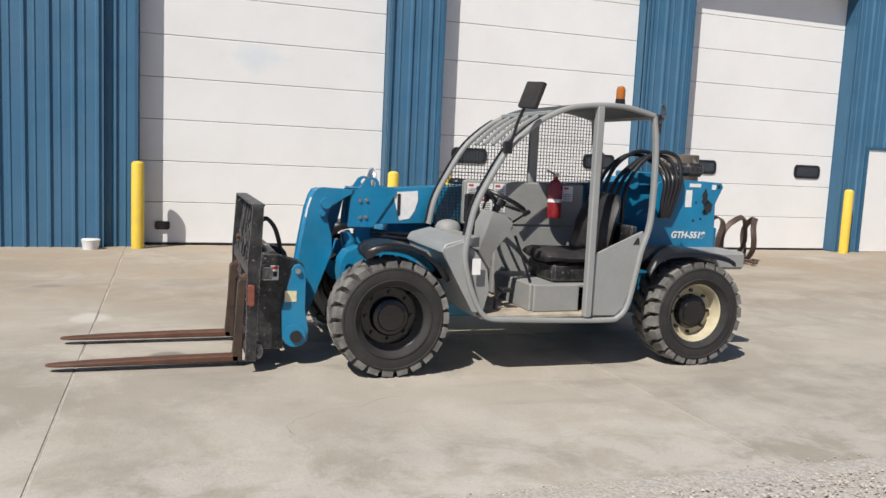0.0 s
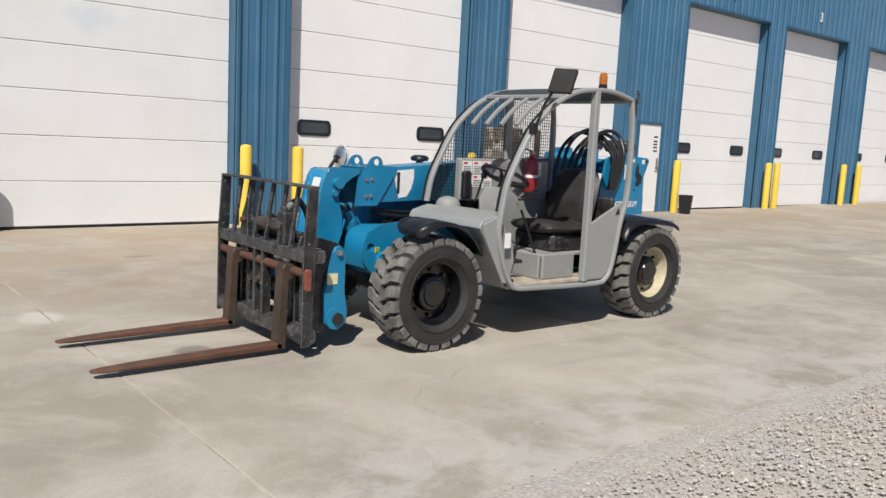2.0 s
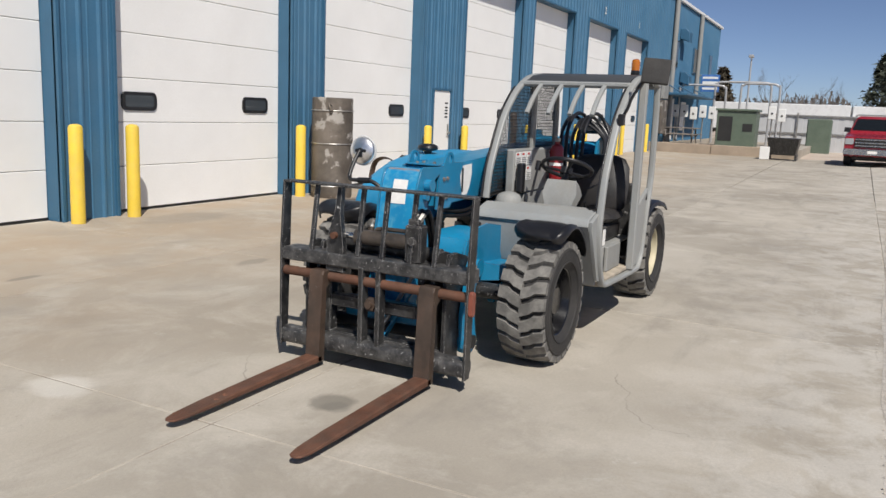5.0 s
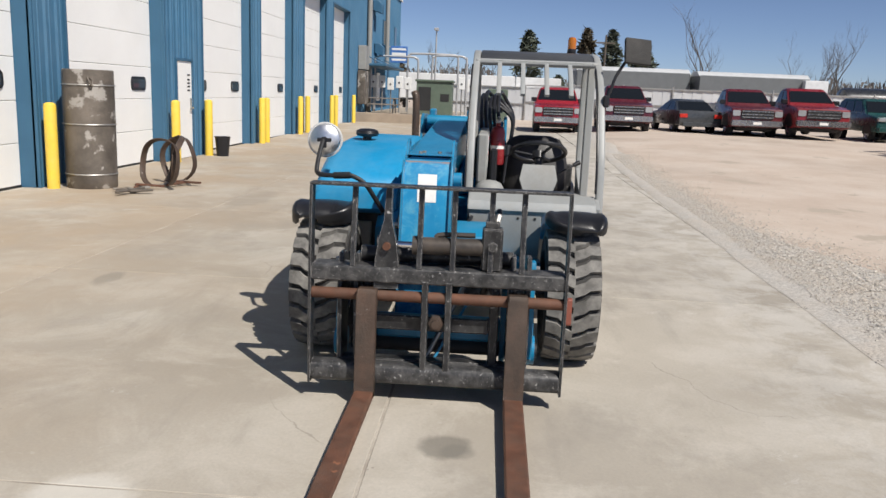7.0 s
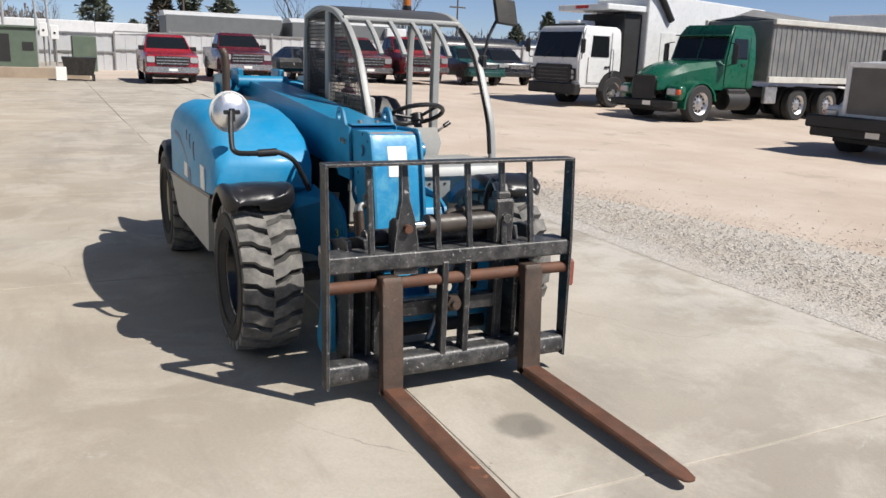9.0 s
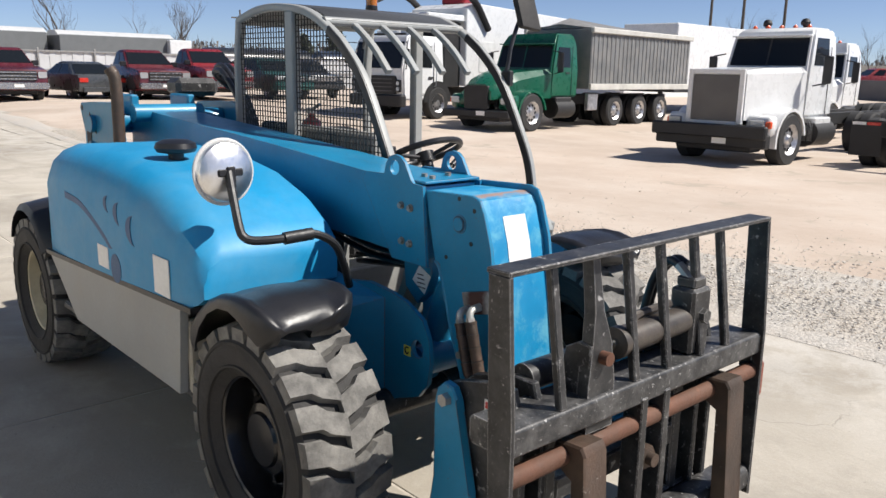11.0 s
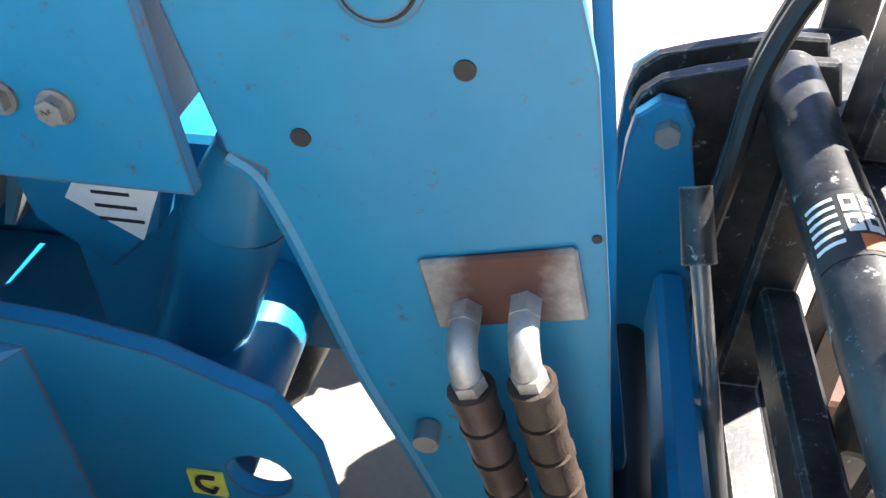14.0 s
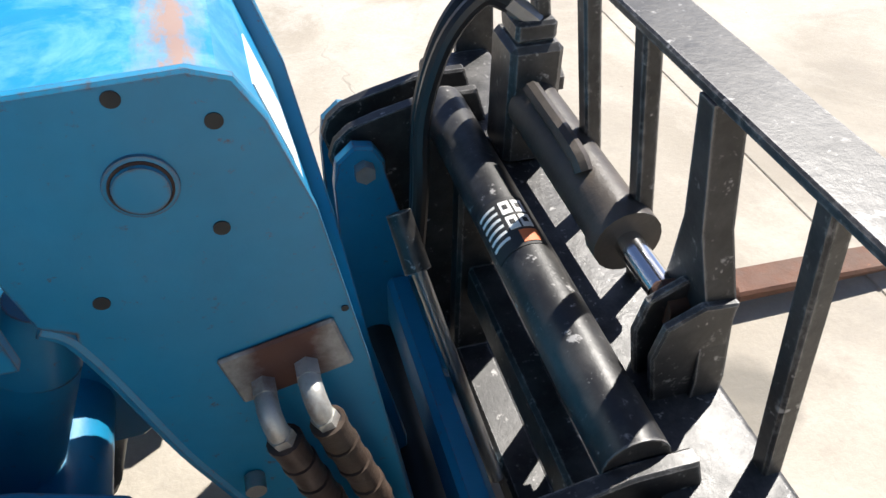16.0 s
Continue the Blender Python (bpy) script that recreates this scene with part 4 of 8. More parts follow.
# hydraulic port plate and hoses on the right side
bm = B()
m = Matrix.Translation((-0.319, 0.335, 0.857)) @ Matrix.Rotation(radians(14), 4, "Y")
vs = bmesh.ops.create_cube(bm, size=1, matrix=m @ Matrix.Diagonal((0.128, 0.008, 0.076, 1)))
bmesh.ops.bevel(bm, geom=list(bm.edges), offset=0.003, segments=1, affect="EDGES")
port = part("port_plate", bm, stained_plate(), head, "rusted steel hydraulic port plate")
for dx, low, m in ((-0.338, 0.004, M_RUSTSHANK), (-0.290, 0.020, mat("brown_crimp", (0.07, 0.046, 0.038), 0.5, metal=0.4, var=0.4, scale=20, dirt=(0.17, 0.13, 0.11), dirt_amt=0.6, dirt_scale=18))):
    bm = B()
    rod(bm, (dx, 0.338, 0.852 - low), (dx, 0.358, 0.851 - low), 0.0145, seg=6)
    tube(bm, [(dx, 0.355, 0.851 - low), (dx - 0.001, 0.374, 0.849 - low), (dx - 0.004, 0.386, 0.838 - low), (dx - 0.008, 0.389, 0.822 - low)], 0.0125, 12, 5)
    rod(bm, (dx - 0.007, 0.389, 0.826 - low), (dx - 0.012, 0.389, 0.812 - low), 0.015, seg=6)
    f = part("fitting", bm, mat("dull_zinc", (0.50, 0.50, 0.47), 0.5, metal=0.6, var=0.3, scale=30, dirt=(0.22, 0.12, 0.06), dirt_amt=0.8, dirt_scale=25), port, "dull zinc hydraulic elbow fitting")
    line = curve_pts([(dx - 0.011, 0.389, 0.815 - low), (dx - 0.028, 0.390, 0.755 - low), (dx - 0.047, 0.390, 0.69 - low), (dx - 0.066, 0.388, 0.62 - low), (dx - 0.08, 0.375, 0.52 - low), (dx - 0.07, 0.32, 0.42 - low)], 6)
    bm = B()
    sweep(bm, line, ring_pts(0, 0, 0.0165, 12))
    part("hose", bm, M_BLACK, f, "black hydraulic hose")
    for k in range(4):
        bm = B()
        p, q = line[4 * k], line[4 * k + 3]
        d = (q - p).normalized()
        rod(bm, p, p + d * 0.008, 0.0205, seg=14)
        rod(bm, p + d * 0.008, q + d * 0.008, 0.0188, seg=14)
        part("crimp_ring", bm, m, f, "dark brown crimped hose collar")
# web plate between the head's cheeks and the rolled rear flange of the near cheek
bm = B()
tube(bm, [(-0.10, 0.3235, 0.958), (-0.118, 0.3235, 0.945), (-0.129, 0.3235, 0.925), (-0.15, 0.3235, 0.866), (-0.19, 0.3235, 0.732), (-0.235, 0.3235, 0.617), (-0.28, 0.3235, 0.497), (-0.38, 0.3235, 0.218)], 0.0105, 10, 4)
part("flange", bm, M_BLUE, head, "rolled blue plate edge with chipped paint")
bm = B()
box(bm, (0.405, 0.335, 0.68), (0.006, 0.17, 0.21), 0.003, Matrix.Rotation(radians(6), 3, "X"))
part("cover_plate", bm, mat("faded_tan_plate", (0.40, 0.29, 0.19), 0.7, var=0.3, scale=8), th, "faded tan cover plate beside the boom")
# lift cylinder under the boom and side labels
bm = B()
rod(bm, (0.13, 0.20, 0.38), (-0.035, 0.20, 0.80), 0.055, seg=28)
rod(bm, (-0.035, 0.20, 0.80), (-0.065, 0.20, 0.885), 0.055, 0.035, seg=28)
part("lift_cylinder", bm, M_BLUE, th, "blue hydraulic lift cylinder")
bm = B()
prism(bm, [(0.17, 0.955), (0.02, 0.945), (0.008, 0.88), (0.03, 0.80), (0.09, 0.745), (0.16, 0.80), (0.165, 0.88)], 0.205, 0.25, "y", 0.004)
part("boom_bracket", bm, M_BLUE, th)
bm = B()
prism(bm, [(0.01, 0.865), (0.075, 0.895), (0.115, 0.835), (0.045, 0.79)], 0.2505, 0.252, "y")
part("sticker", bm, M_PAPER, th, "torn white warning sticker")
bm = B()
for k in range(4):
    span(bm, (0.038 + 0.004 * k, 0.2521, 0.812 + 0.016 * k), (0.085, 0.2526, 0.816 + 0.016 * k))
part("print", bm, M_INK, th)
for dz in (0.0, 0.035):
    for pts, r in (([(0.12, 0.13, 0.90 - dz), (0.5, 0.12, 0.87 - dz), (0.9, 0.14, 0.93 - dz), (1.6, 0.14, 0.99 - dz)], 0.014), ([(-0.02, 0.05, 0.55 - dz), (0.1, 0.0, 0.72 - dz), (0.4, -0.05, 0.80 - dz), (0.9, -0.06, 0.75 - dz)], 0.013)):
        bm = B()
        tube(bm, pts, r, 8, 5)
        part("hose", bm, M_BLACK, th, "black hydraulic hose under the boom")

# rear tower with boom pivot
SET_BACK.append(0.05)
TOWER = [(2.20, 0.62), (2.28, 1.05), (2.34, 1.36), (2.46, 1.395), (2.78, 1.385), (2.95, 1.375), (2.975, 1.345), (2.95, 1.30), (2.90, 1.20), (2.915, 0.98), (2.93, 0.80), (2.90, 0.62)]
M_SCARRED = mat("bare_dark_steel", (0.02, 0.022, 0.028), 0.6, var=0.3, scale=12)
for y0, y1 in ((-0.28, -0.255), (0.46, 0.485)):
    bm = B()
    prism(bm, TOWER, y0, y1, "y", 0.004)
    tw = part("rear_tower", bm, M_BLUE, th, "blue rear tower plate carrying the boom pivot")
    s = -1 if y0 < 0 else 1
    yo = y0 if s < 0 else y1
    bm = B()
    for px, pz, pr, out in () if s < 0 else ((2.74, 1.26, 0.05, 0.03), (2.80, 1.12, 0.035, 0.012), (2.70, 1.05, 0.03, 0.012)):
        bm = B()
        rod(bm, (px, yo, pz), (px, yo + s * out, pz), pr, seg=20)
        part("pivot_pin", bm, M_BLUE, tw)
    for px, pz, pr in ((2.93, 1.345, 0.016), (2.70, 1.06, 0.011), (2.77, 1.075, 0.010), (2.715, 1.21, 0.009)):
        bm = B()
        prism(bm, ring_pts(px, pz, pr, 14), yo + s * 0.001, yo + s * 0.003, "y")
        part("hole", bm, M_INK, tw)
    wild = random.Random(31)
    for px, pz, rx, rz in ((2.80, 1.25, 0.035, 0.075), (2.835, 1.17, 0.045, 0.06), (2.80, 1.13, 0.02, 0.025)):
        bm = B()
        prism(bm, [(px + rx * wild.uniform(0.6, 1.15) * math.cos(radians(a)), pz + rz * wild.uniform(0.6, 1.15) * math.sin(radians(a))) for a in range(0, 360, 24)], yo + s * 0.001, yo + s * 0.003, "y")
        part("scar", bm, M_SCARRED, tw, "ragged patch of bare dark steel")
lettering("model_number", "GTH-5519", 0.074, Matrix.Translation((2.705, -0.284, 0.938)) @ pose(0, 0, 0, 90), M_WHITE, th, 0.22)
bm = B()
span(bm, (2.61, -0.284, 1.17), (2.67, -0.281, 1.31))
part("sticker", bm, M_PAPER, th, "small white sticker")
for x0, x1, z0, z1 in ((2.64, 2.75, 1.335, 1.365), (2.86, 2.90, 1.32, 1.36)):
    bm = B()
    span(bm, (x0, -0.284, z0), (x1, -0.281, z1))
    part("print", bm, M_PAPER, th)
bm = B()
span(bm, (2.30, -0.26, 0.42), (2.98, 0.48, 0.62), 0.02)
span(bm, (2.90, -0.25, 0.62), (2.97, 0.46, 1.0), 0.01)
part("counterweight", bm, M_BLUE, th)
bm = B()
span(bm, (2.50, -0.62, 0.70), (2.98, -0.26, 0.84), 0.02)
part("rear_box", bm, M_GREY, th, "grey rear side box")
bm = B()
rod(bm, (2.30, 0.02, 1.34), (2.30, 0.42, 1.34), 0.05, seg=18)
rod(bm, (2.62, -0.25, 1.28), (2.62, 0.46, 1.28), 0.07, seg=18)
span(bm, (2.35, 0.03, 1.32), (2.60, 0.08, 1.44), 0.01)
span(bm, (2.35, 0.36, 1.32), (2.60, 0.41, 1.44), 0.01)
part("boom_pivot", bm, M_BLUE, th, "blue boom pivot and cylinder eyes")
for k in range(5):
    bm = B()
    yy = -0.05 - 0.036 * k
    rise = 0.03 * math.sin(k * 2.1)
    tube(bm, [(1.90 + 0.042 * k, yy - 0.02, 1.02), (1.91 + 0.042 * k, yy - 0.02, 1.27), (2.00 + 0.048 * k, yy, 1.45 + rise), (2.18 + 0.045 * k, yy - 0.01, 1.575 + rise), (2.34 + 0.045 * k, yy - 0.05, 1.55 + rise), (2.37 + 0.036 * k, -0.31 - 0.006 * k, 1.40), (2.36 + 0.03 * k, -0.325, 1.22), (2.36 + 0.02 * k, -0.31, 1.08)], 0.0165, 10, 6)
    part("hose", bm, M_BLACK, th, "black looped hydraulic hose")
bm = B()
span(bm, (2.62, -0.26, 1.42), (2.80, 0.02, 1.53), 0.03)
part("hose_guard", bm, M_BLKSTEEL, th, "dark rubber hose guard")

# engine hood on the right
def hood_ring(x, y0, y1, z0, z1, ch):
    return [(x, y0, z0), (x, y0, z1 - 0.03), (x, y0 + 0.03, z1), (x, y1 - ch * 1.15, z1 + 0.005), (x, y1 - ch * 0.6, z1 - ch * 0.18), (x, y1 - ch * 0.25, z1 - ch * 0.52), (x, y1 - 0.01, z1 - ch), (x, y1, z1 - ch * 1.25), (x, y1 + 0.002, z0)]


bm = B()
loft(bm, [hood_ring(x, *v) for x, v in ((0.285, (0.44, 0.975, 0.83, 0.955, 0.06)), (0.305, (0.43, 0.988, 0.81, 0.995, 0.08)), (0.36, (0.425, 0.995, 0.79, 1.045, 0.10)), (0.50, (0.42, 1.0, 0.785, 1.12, 0.12)), (0.70, (0.42, 1.003, 0.77, 1.185, 0.12)), (0.95, (0.42, 1.005, 0.755, 1.222, 0.125)),
                                        (1.3, (0.42, 1.005, 0.735, 1.238, 0.13)), (1.7, (0.42, 1.0, 0.715, 1.235, 0.135)), (1.95, (0.42, 0.985, 0.705, 1.215, 0.14)), (2.08, (0.43, 0.95, 0.70, 1.16, 0.16)), (2.12, (0.44, 0.92, 0.70, 1.10, 0.14)))])
hood = part("engine_hood", bm, M_BLUEHOOD, th, "glossy blue moulded engine hood", smooth=28)
bm = B()
loft(bm, [[(0.47, 0.97, 0.44), (0.43, 0.97, 0.782), (0.43, 1.0, 0.782), (0.47, 1.0, 0.44)], [(1.60, 0.97, 0.44), (1.95, 0.97, 0.70), (1.95, 1.0, 0.70), (1.60, 1.0, 0.44)]])
part("side_skirt", bm, M_GREY, th, "light grey steel skirt below the hood")
bm = B()
loft(bm, [[(0.33, 0.97, 0.775), (0.33, 1.008, 0.775), (0.33, 1.008, 0.795), (0.33, 0.97, 0.795)], [(1.98, 0.97, 0.69), (1.98, 1.008, 0.69), (1.98, 1.008, 0.71), (1.98, 0.97, 0.71)]])
part("seal_strip", bm, M_BLACK, th)
bm = B()
span(bm, (0.435, 0.62, 0.44), (0.465, 0.968, 0.72), 0.006)
part("front_bulkhead", bm, mat("dusty_cream_plate", (0.50, 0.46, 0.37), 0.7, var=0.25, scale=9, dirt=(0.25, 0.21, 0.16), dirt_amt=0.7, dirt_scale=9), th, "dusty cream plate closing the engine bay")
bm = B()
span(bm, (0.46, 0.40, 0.44), (0.50, 0.965, 0.80), 0.01)
span(bm, (0.44, 0.40, 0.42), (1.9, 0.97, 0.46), 0.01)
part("engine_bay", bm, M_BLKSTEEL, th)
# vents, sweep line and recess: thin dark plates that colour in their shade
for x, z, rx, rz in ((1.07, 1.055, 0.05, 0.034), (0.95, 1.03, 0.065, 0.046), (0.81, 0.985, 0.080, 0.058)):
    bm = B()
    moon = ring_pts(x, z, rx, 16, rz, -85, 85)
    prism(bm, moon + [(x + (px - x) * 0.45 - rx * 0.04, pz) for px, pz in moon[::-1]], 1.0045, 1.0075, "y")
    part("vent", bm, M_BLUEDK, hood, "crescent-shaped moulded vent, its shade laid on in dark blue")
bm = B()
arc = curve_pts([(1.62, 0, 1.04), (1.40, 0, 1.02), (1.15, 0, 0.93), (0.98, 0, 0.83), (0.86, 0, 0.775)], 5)
loft(bm, [[(p.x, 1.0035, p.z), (p.x, 1.0062, p.z), (p.x - 0.004, 1.0062, p.z - 0.028), (p.x - 0.004, 1.0035, p.z - 0.028)] for p in arc])
part("sweep_line", bm, M_BLUEDK, hood, "moulded sweep line, its groove shade laid on in dark blue")
bm = B()
prism(bm, ring_pts(1.02, 0.80, 0.055, 16, 0.06), 1.0065, 1.0085, "y")
part("recess", bm, M_BLUEDK, hood, "half-round recess, its shade laid on as a dark blue disc")
bm = B()
span(bm, (0.50, 1.0035, 0.79), (0.635, 1.0065, 0.93))
part("sticker", bm, M_PAPER, hood, "white faded sticker")
bm = B()
span(bm, (1.10, 1.0065, 0.78), (1.22, 1.009, 0.87))
part("sticker", bm, M_PAPER, hood, "white faded sticker")
bm = B()
lathe(bm, [(0.03, 1.20), (0.032, 1.25), (0.075, 1.258), (0.085, 1.275), (0.078, 1.295), (0.05, 1.307), (0.01, 1.31)], (0.99, 0.746, 0), "z", 24)
part("intake_cap", bm, M_BLACK, hood, "black mushroom intake cap")
bm = B()
tube(bm, [(2.25, 0.52, 1.15), (2.25, 0.52, 1.50), (2.27, 0.54, 1.58)], 0.032, 12, 4)
part("exhaust", bm, M_RUSTSHANK, th, "dark exhaust stack")

# mudguards
def fender(x, y0, y1, a0, a1, name="fender"):
    bm = B()
    secs = []
    n = 14
    for i in range(n + 1):
        a = radians(a0 + (a1 - a0) * i / n)
        r = 0.475
        drop = 0.05 * (abs(2 * i / n - 1)) ** 3
        c, s = math.cos(a), math.sin(a)
        ring = []
        for y, dr in ((y0, -0.035), (y0 + 0.02, 0.0), ((y0 + y1) / 2, 0.03), (y1 - 0.02, 0.0), (y1, -0.035), (y1 - 0.025, -0.03), ((y0 + y1) / 2, 0.0), (y0 + 0.025, -0.03)):
            rr = r + dr - drop
            ring.append((x + rr * c * 0.92, y, 0.40 + rr * s))
        secs.append(ring)
    loft(bm, secs)
    return part(name, bm, M_BLACK, th, "black moulded plastic mudguard", smooth=50)


bm = B()
FLAT = curve_pts([(1.93, 0, 0.74), (1.99, 0, 0.82), (2.10, 0, 0.868), (2.34, 0, 0.878), (2.58, 0, 0.845), (2.68, 0, 0.805)], 4)
shell = []
for q in FLAT:
    shell.append([(q.x, -0.88, q.z - 0.045), (q.x, -0.87, q.z - 0.012), (q.x, -0.84, q.z), (q.x, -0.50, q.z + 0.004), (q.x, -0.50, q.z - 0.012), (q.x, -0.84, q.z - 0.018), (q.x, -0.862, q.z - 0.045)])
loft(bm, shell)
part("fender", bm, M_BLACK, th, "flat black plastic rear mudguard", smooth=50)
fender(2.40, 0.62, 1.0, 40, 140)


def front_pad(yc, w, nose=0.0, deep=1.0):
    """Tongue-shaped guard over a front wheel: flat crown, rolled lip, rounded high nose, tail curving down behind."""
    bm = B()
    secs = []
    s = 1 if yc > 0 else -1
    for a, rr, ww, lip in ((111, 0.488, 0.30, 0.030), (109.5, 0.500, 0.60, 0.050), (106.5, 0.512, 0.84, 0.058), (101.5, 0.518, 0.97, 0.052), (95, 0.517, 1.0, 0.040), (87, 0.511, 0.97, 0.030), (77, 0.502, 0.90, 0.026), (66, 0.492, 0.84, 0.028), (54, 0.482, 0.82, 0.036), (44, 0.474, 0.80, 0.046), (37, 0.468, 0.68, 0.045), (34, 0.465, 0.45, 0.03)):
        lip *= deep
        t = radians(a + nose * min(max((a - 60) / 50, 0.0), 1.0))
        yo = yc + s * w * (1.0 - ww) * 0.55
        h = w * ww
        top = [(-1.0, -lip), (-0.99, -lip * 0.5), (-0.95, -0.010), (-0.88, 0.0), (-0.78, 0.001), (-0.72, -0.005), (-0.4, 0.002), (0.0, 0.004), (0.4, 0.002), (0.72, -0.005), (0.78, 0.001), (0.88, 0.0), (0.95, -0.010), (0.99, -lip * 0.5), (1.0, -lip)]
        low = [(0.95, -lip), (0.92, -0.022), (0.5, -0.010), (-0.5, -0.010), (-0.92, -0.022), (-0.95, -lip)]
        secs.append([(0.02 + (rr + dr) * math.cos(t), yo + h * dy, 0.40 + (rr + dr) * math.sin(t)) for dy, dr in top + low])
    loft(bm, secs)
    return part("fender", bm, M_BLACK, th, "black moulded plastic mudguard", smooth=60)


front_pad(-0.68, 0.185, 7.0)
front_pad(0.83, 0.195, 5.0, 1.6)
ARCH = [(0.02 + 0.485 * math.cos(radians(a)), 0.40 + 0.485 * math.sin(radians(a))) for a in range(98, 34, -8)] + [(0.02 + 0.425 * math.cos(radians(a)), 0.40 + 0.425 * math.sin(radians(a))) for a in range(40, 104, 8)]
for y0, y1, m in ((-0.60, -0.50, M_BLUE),):
    bm = B()
    prism(bm, ARCH, y0, y1, "y", 0.004)
    part("fender_bracket", bm, m, th, "arched guard bracket over the wheel")

# right mirror on a bent arm
bm = B()
tube(bm, [(0.12, 0.50, 0.84), (0.08, 0.55, 0.93), (0.05, 0.61, 1.02), (0.045, 0.70, 1.066), (0.055, 0.80, 1.060), (0.085, 0.885, 1.058), (0.105, 0.915, 1.07), (0.122, 0.922, 1.10), (0.17, 0.915, 1.19), (0.222, 0.902, 1.272)], 0.0145, 10, 6)
rod(bm, (0.045, 0.70, 1.066), (0.055, 0.80, 1.060), 0.021)
arm = part("mirror_arm", bm, mat("scuffed_black_arm", (0.016, 0.016, 0.017), 0.45, var=0.3, scale=9, spots=(0.16, 0.13, 0.11), spot_at=0.68, spot_scale=24), th, "bent black steel mirror arm")
bm = B()
lathe(bm, [(0.004, -0.026), (0.04, -0.024), (0.075, -0.017), (0.098, -0.006), (0.103, 0.0), (0.103, 0.004), (0.095, 0.022), (0.08, 0.032), (0.05, 0.042), (0.01, 0.047)], (0, 0, 0), "z", 40)
mir = part("mirror", bm, mat("dull_silver_dome", (0.90, 0.90, 0.90), 0.33, metal=1.0, var=0.05, scale=14, bump=0.04, dirt=(0.62, 0.61, 0.60), dirt_amt=0.4, dirt_scale=20), arm, "silvery domed back of a round mirror")
turn = look((0.262, 0.90, 1.262), (2.0, 1.0, 1.20))
mir.matrix_basis = turn
bm = B()
tube(bm, [(0.106 * math.cos(a), 0.106 * math.sin(a), 0.002) for a in [2 * math.pi * i / 40 for i in range(40)]], 0.006, 8, 1, True)
part("rim", bm, mat("pale_rubber_rim", (0.55, 0.55, 0.54), 0.5, var=0.15), mir, "pale edge trim")
bm = B()
span(bm, (-0.045, -0.012, 0.036), (0.045, 0.012, 0.052), 0.004)
span(bm, (-0.015, -0.05, 0.036), (0.015, 0.02, 0.056), 0.004)
part("clamp", bm, M_BLACK, mir, "black bracket at the mirror's centre")

# ---- cab ----
YL, YR = -0.88, -0.02
ARC = [(0.49, 0.97), (0.53, 1.16), (0.61, 1.33), (0.74, 1.55), (0.88, 1.69), (1.00, 1.775), (1.19, 1.86), (1.42, 1.893), (1.64, 1.89), (1.86, 1.845)]


def frame_tube(pts, y, w=0.05, d=0.035, res=4, name="cab_frame"):
    bm = B()
    sweep(bm, curve_pts([(x, y, z) for x, z in pts], res), rounded(-d / 2, d / 2, -w / 2, w / 2, 0.012, 3), up=(0, 1, 0))
    return part(name, bm, M_GREY, th, "grey-painted tubular cab frame", smooth=40)


frame_tube(ARC, YL)
frame_tube(ARC, YR)
frame_tube([(1.86, 1.845), (1.895, 1.60), (1.90, 1.20), (1.88, 1.02), (1.83, 0.86), (1.78, 0.60), (1.74, 0.46), (1.68, 0.395), (1.60, 0.375), (1.2, 0.38), (0.80, 0.395), (0.68, 0.405), (0.62, 0.44), (0.56, 0.54), (0.50, 0.70), (0.475, 0.84), (0.49, 0.97)], YL)
frame_tube([(1.86, 1.845), (1.89, 1.6), (1.89, 1.2), (1.86, 0.9)], YR)
bm = B()
span(bm, (1.395, YL - 0.03, 0.40), (1.45, YL + 0.03, 1.885), 0.008)
part("cab_post", bm, M_GREY, th, "grey central door post")
bm = B()
span(bm, (1.30, YR - 0.025, 1.0), (1.37, YR + 0.025, 1.87), 0.006)
part("cab_post", bm, M_GREY, th)
# cross bars and roof
for x, z in ((1.06, 1.815), (1.86, 1.84)):
    bm = B()
    rod(bm, (x, YL, z), (x, YR, z), 0.022)
    part("cross_bar", bm, M_GREY, th)
bm = B()
RF = [(1.04, 1.825), (1.19, 1.88), (1.42, 1.912), (1.64, 1.905), (1.88, 1.862)]
prism(bm, RF + [(x, z - 0.028) for x, z in RF[::-1]], YL + 0.03, YR - 0.03, "y", 0.004)
part("roof_panel", bm, mat("dark_roof_sheet", (0.06, 0.062, 0.064), 0.5, var=0.2), th, "dark curved roof panel")
for k in range(4):
    y = YR - 0.165 - 0.165 * k
    bm = B()
    sweep(bm, curve_pts([(1.06, y, 1.81), (0.98, y, 1.765), (0.88, y, 1.69), (0.78, y, 1.59)], 4), rounded(-0.013, 0.013, -0.016, 0.016, 0.005, 2), up=(0, 1, 0))
    part("roof_bar", bm, M_GREY, th, "thin grey overhead guard bar")
for yy in (YL, YR):
    bm = B()
    sweep(bm, curve_pts([(x - 0.012, yy, z) for x, z in ARC[:6]], 4), rounded(-0.02, 0.02, 0.020, 0.032, 0.003, 2), up=(0, 1, 0))
    part("rubber_seal", bm, M_BLACK, th)
# beacon
bm = B()
lathe(bm, [(0.032, 1.915), (0.036, 1.925), (0.034, 1.955), (0.03, 1.96)], (1.66, -0.74, 0), "z", 18)
bc = part("beacon", bm, M_BLACK, th, "amber warning beacon")
amber = mat("amber_lens", (0.42, 0.13, 0.012), 0.2, var=0.1, bump=0.0, coat=0.4)
bm = B()
lathe(bm, [(0.032, 1.955), (0.033, 2.02), (0.026, 2.042), (0.01, 2.048)], (1.66, -0.74, 0), "z", 18)
part("lens", bm, amber, bc, "amber plastic lens")
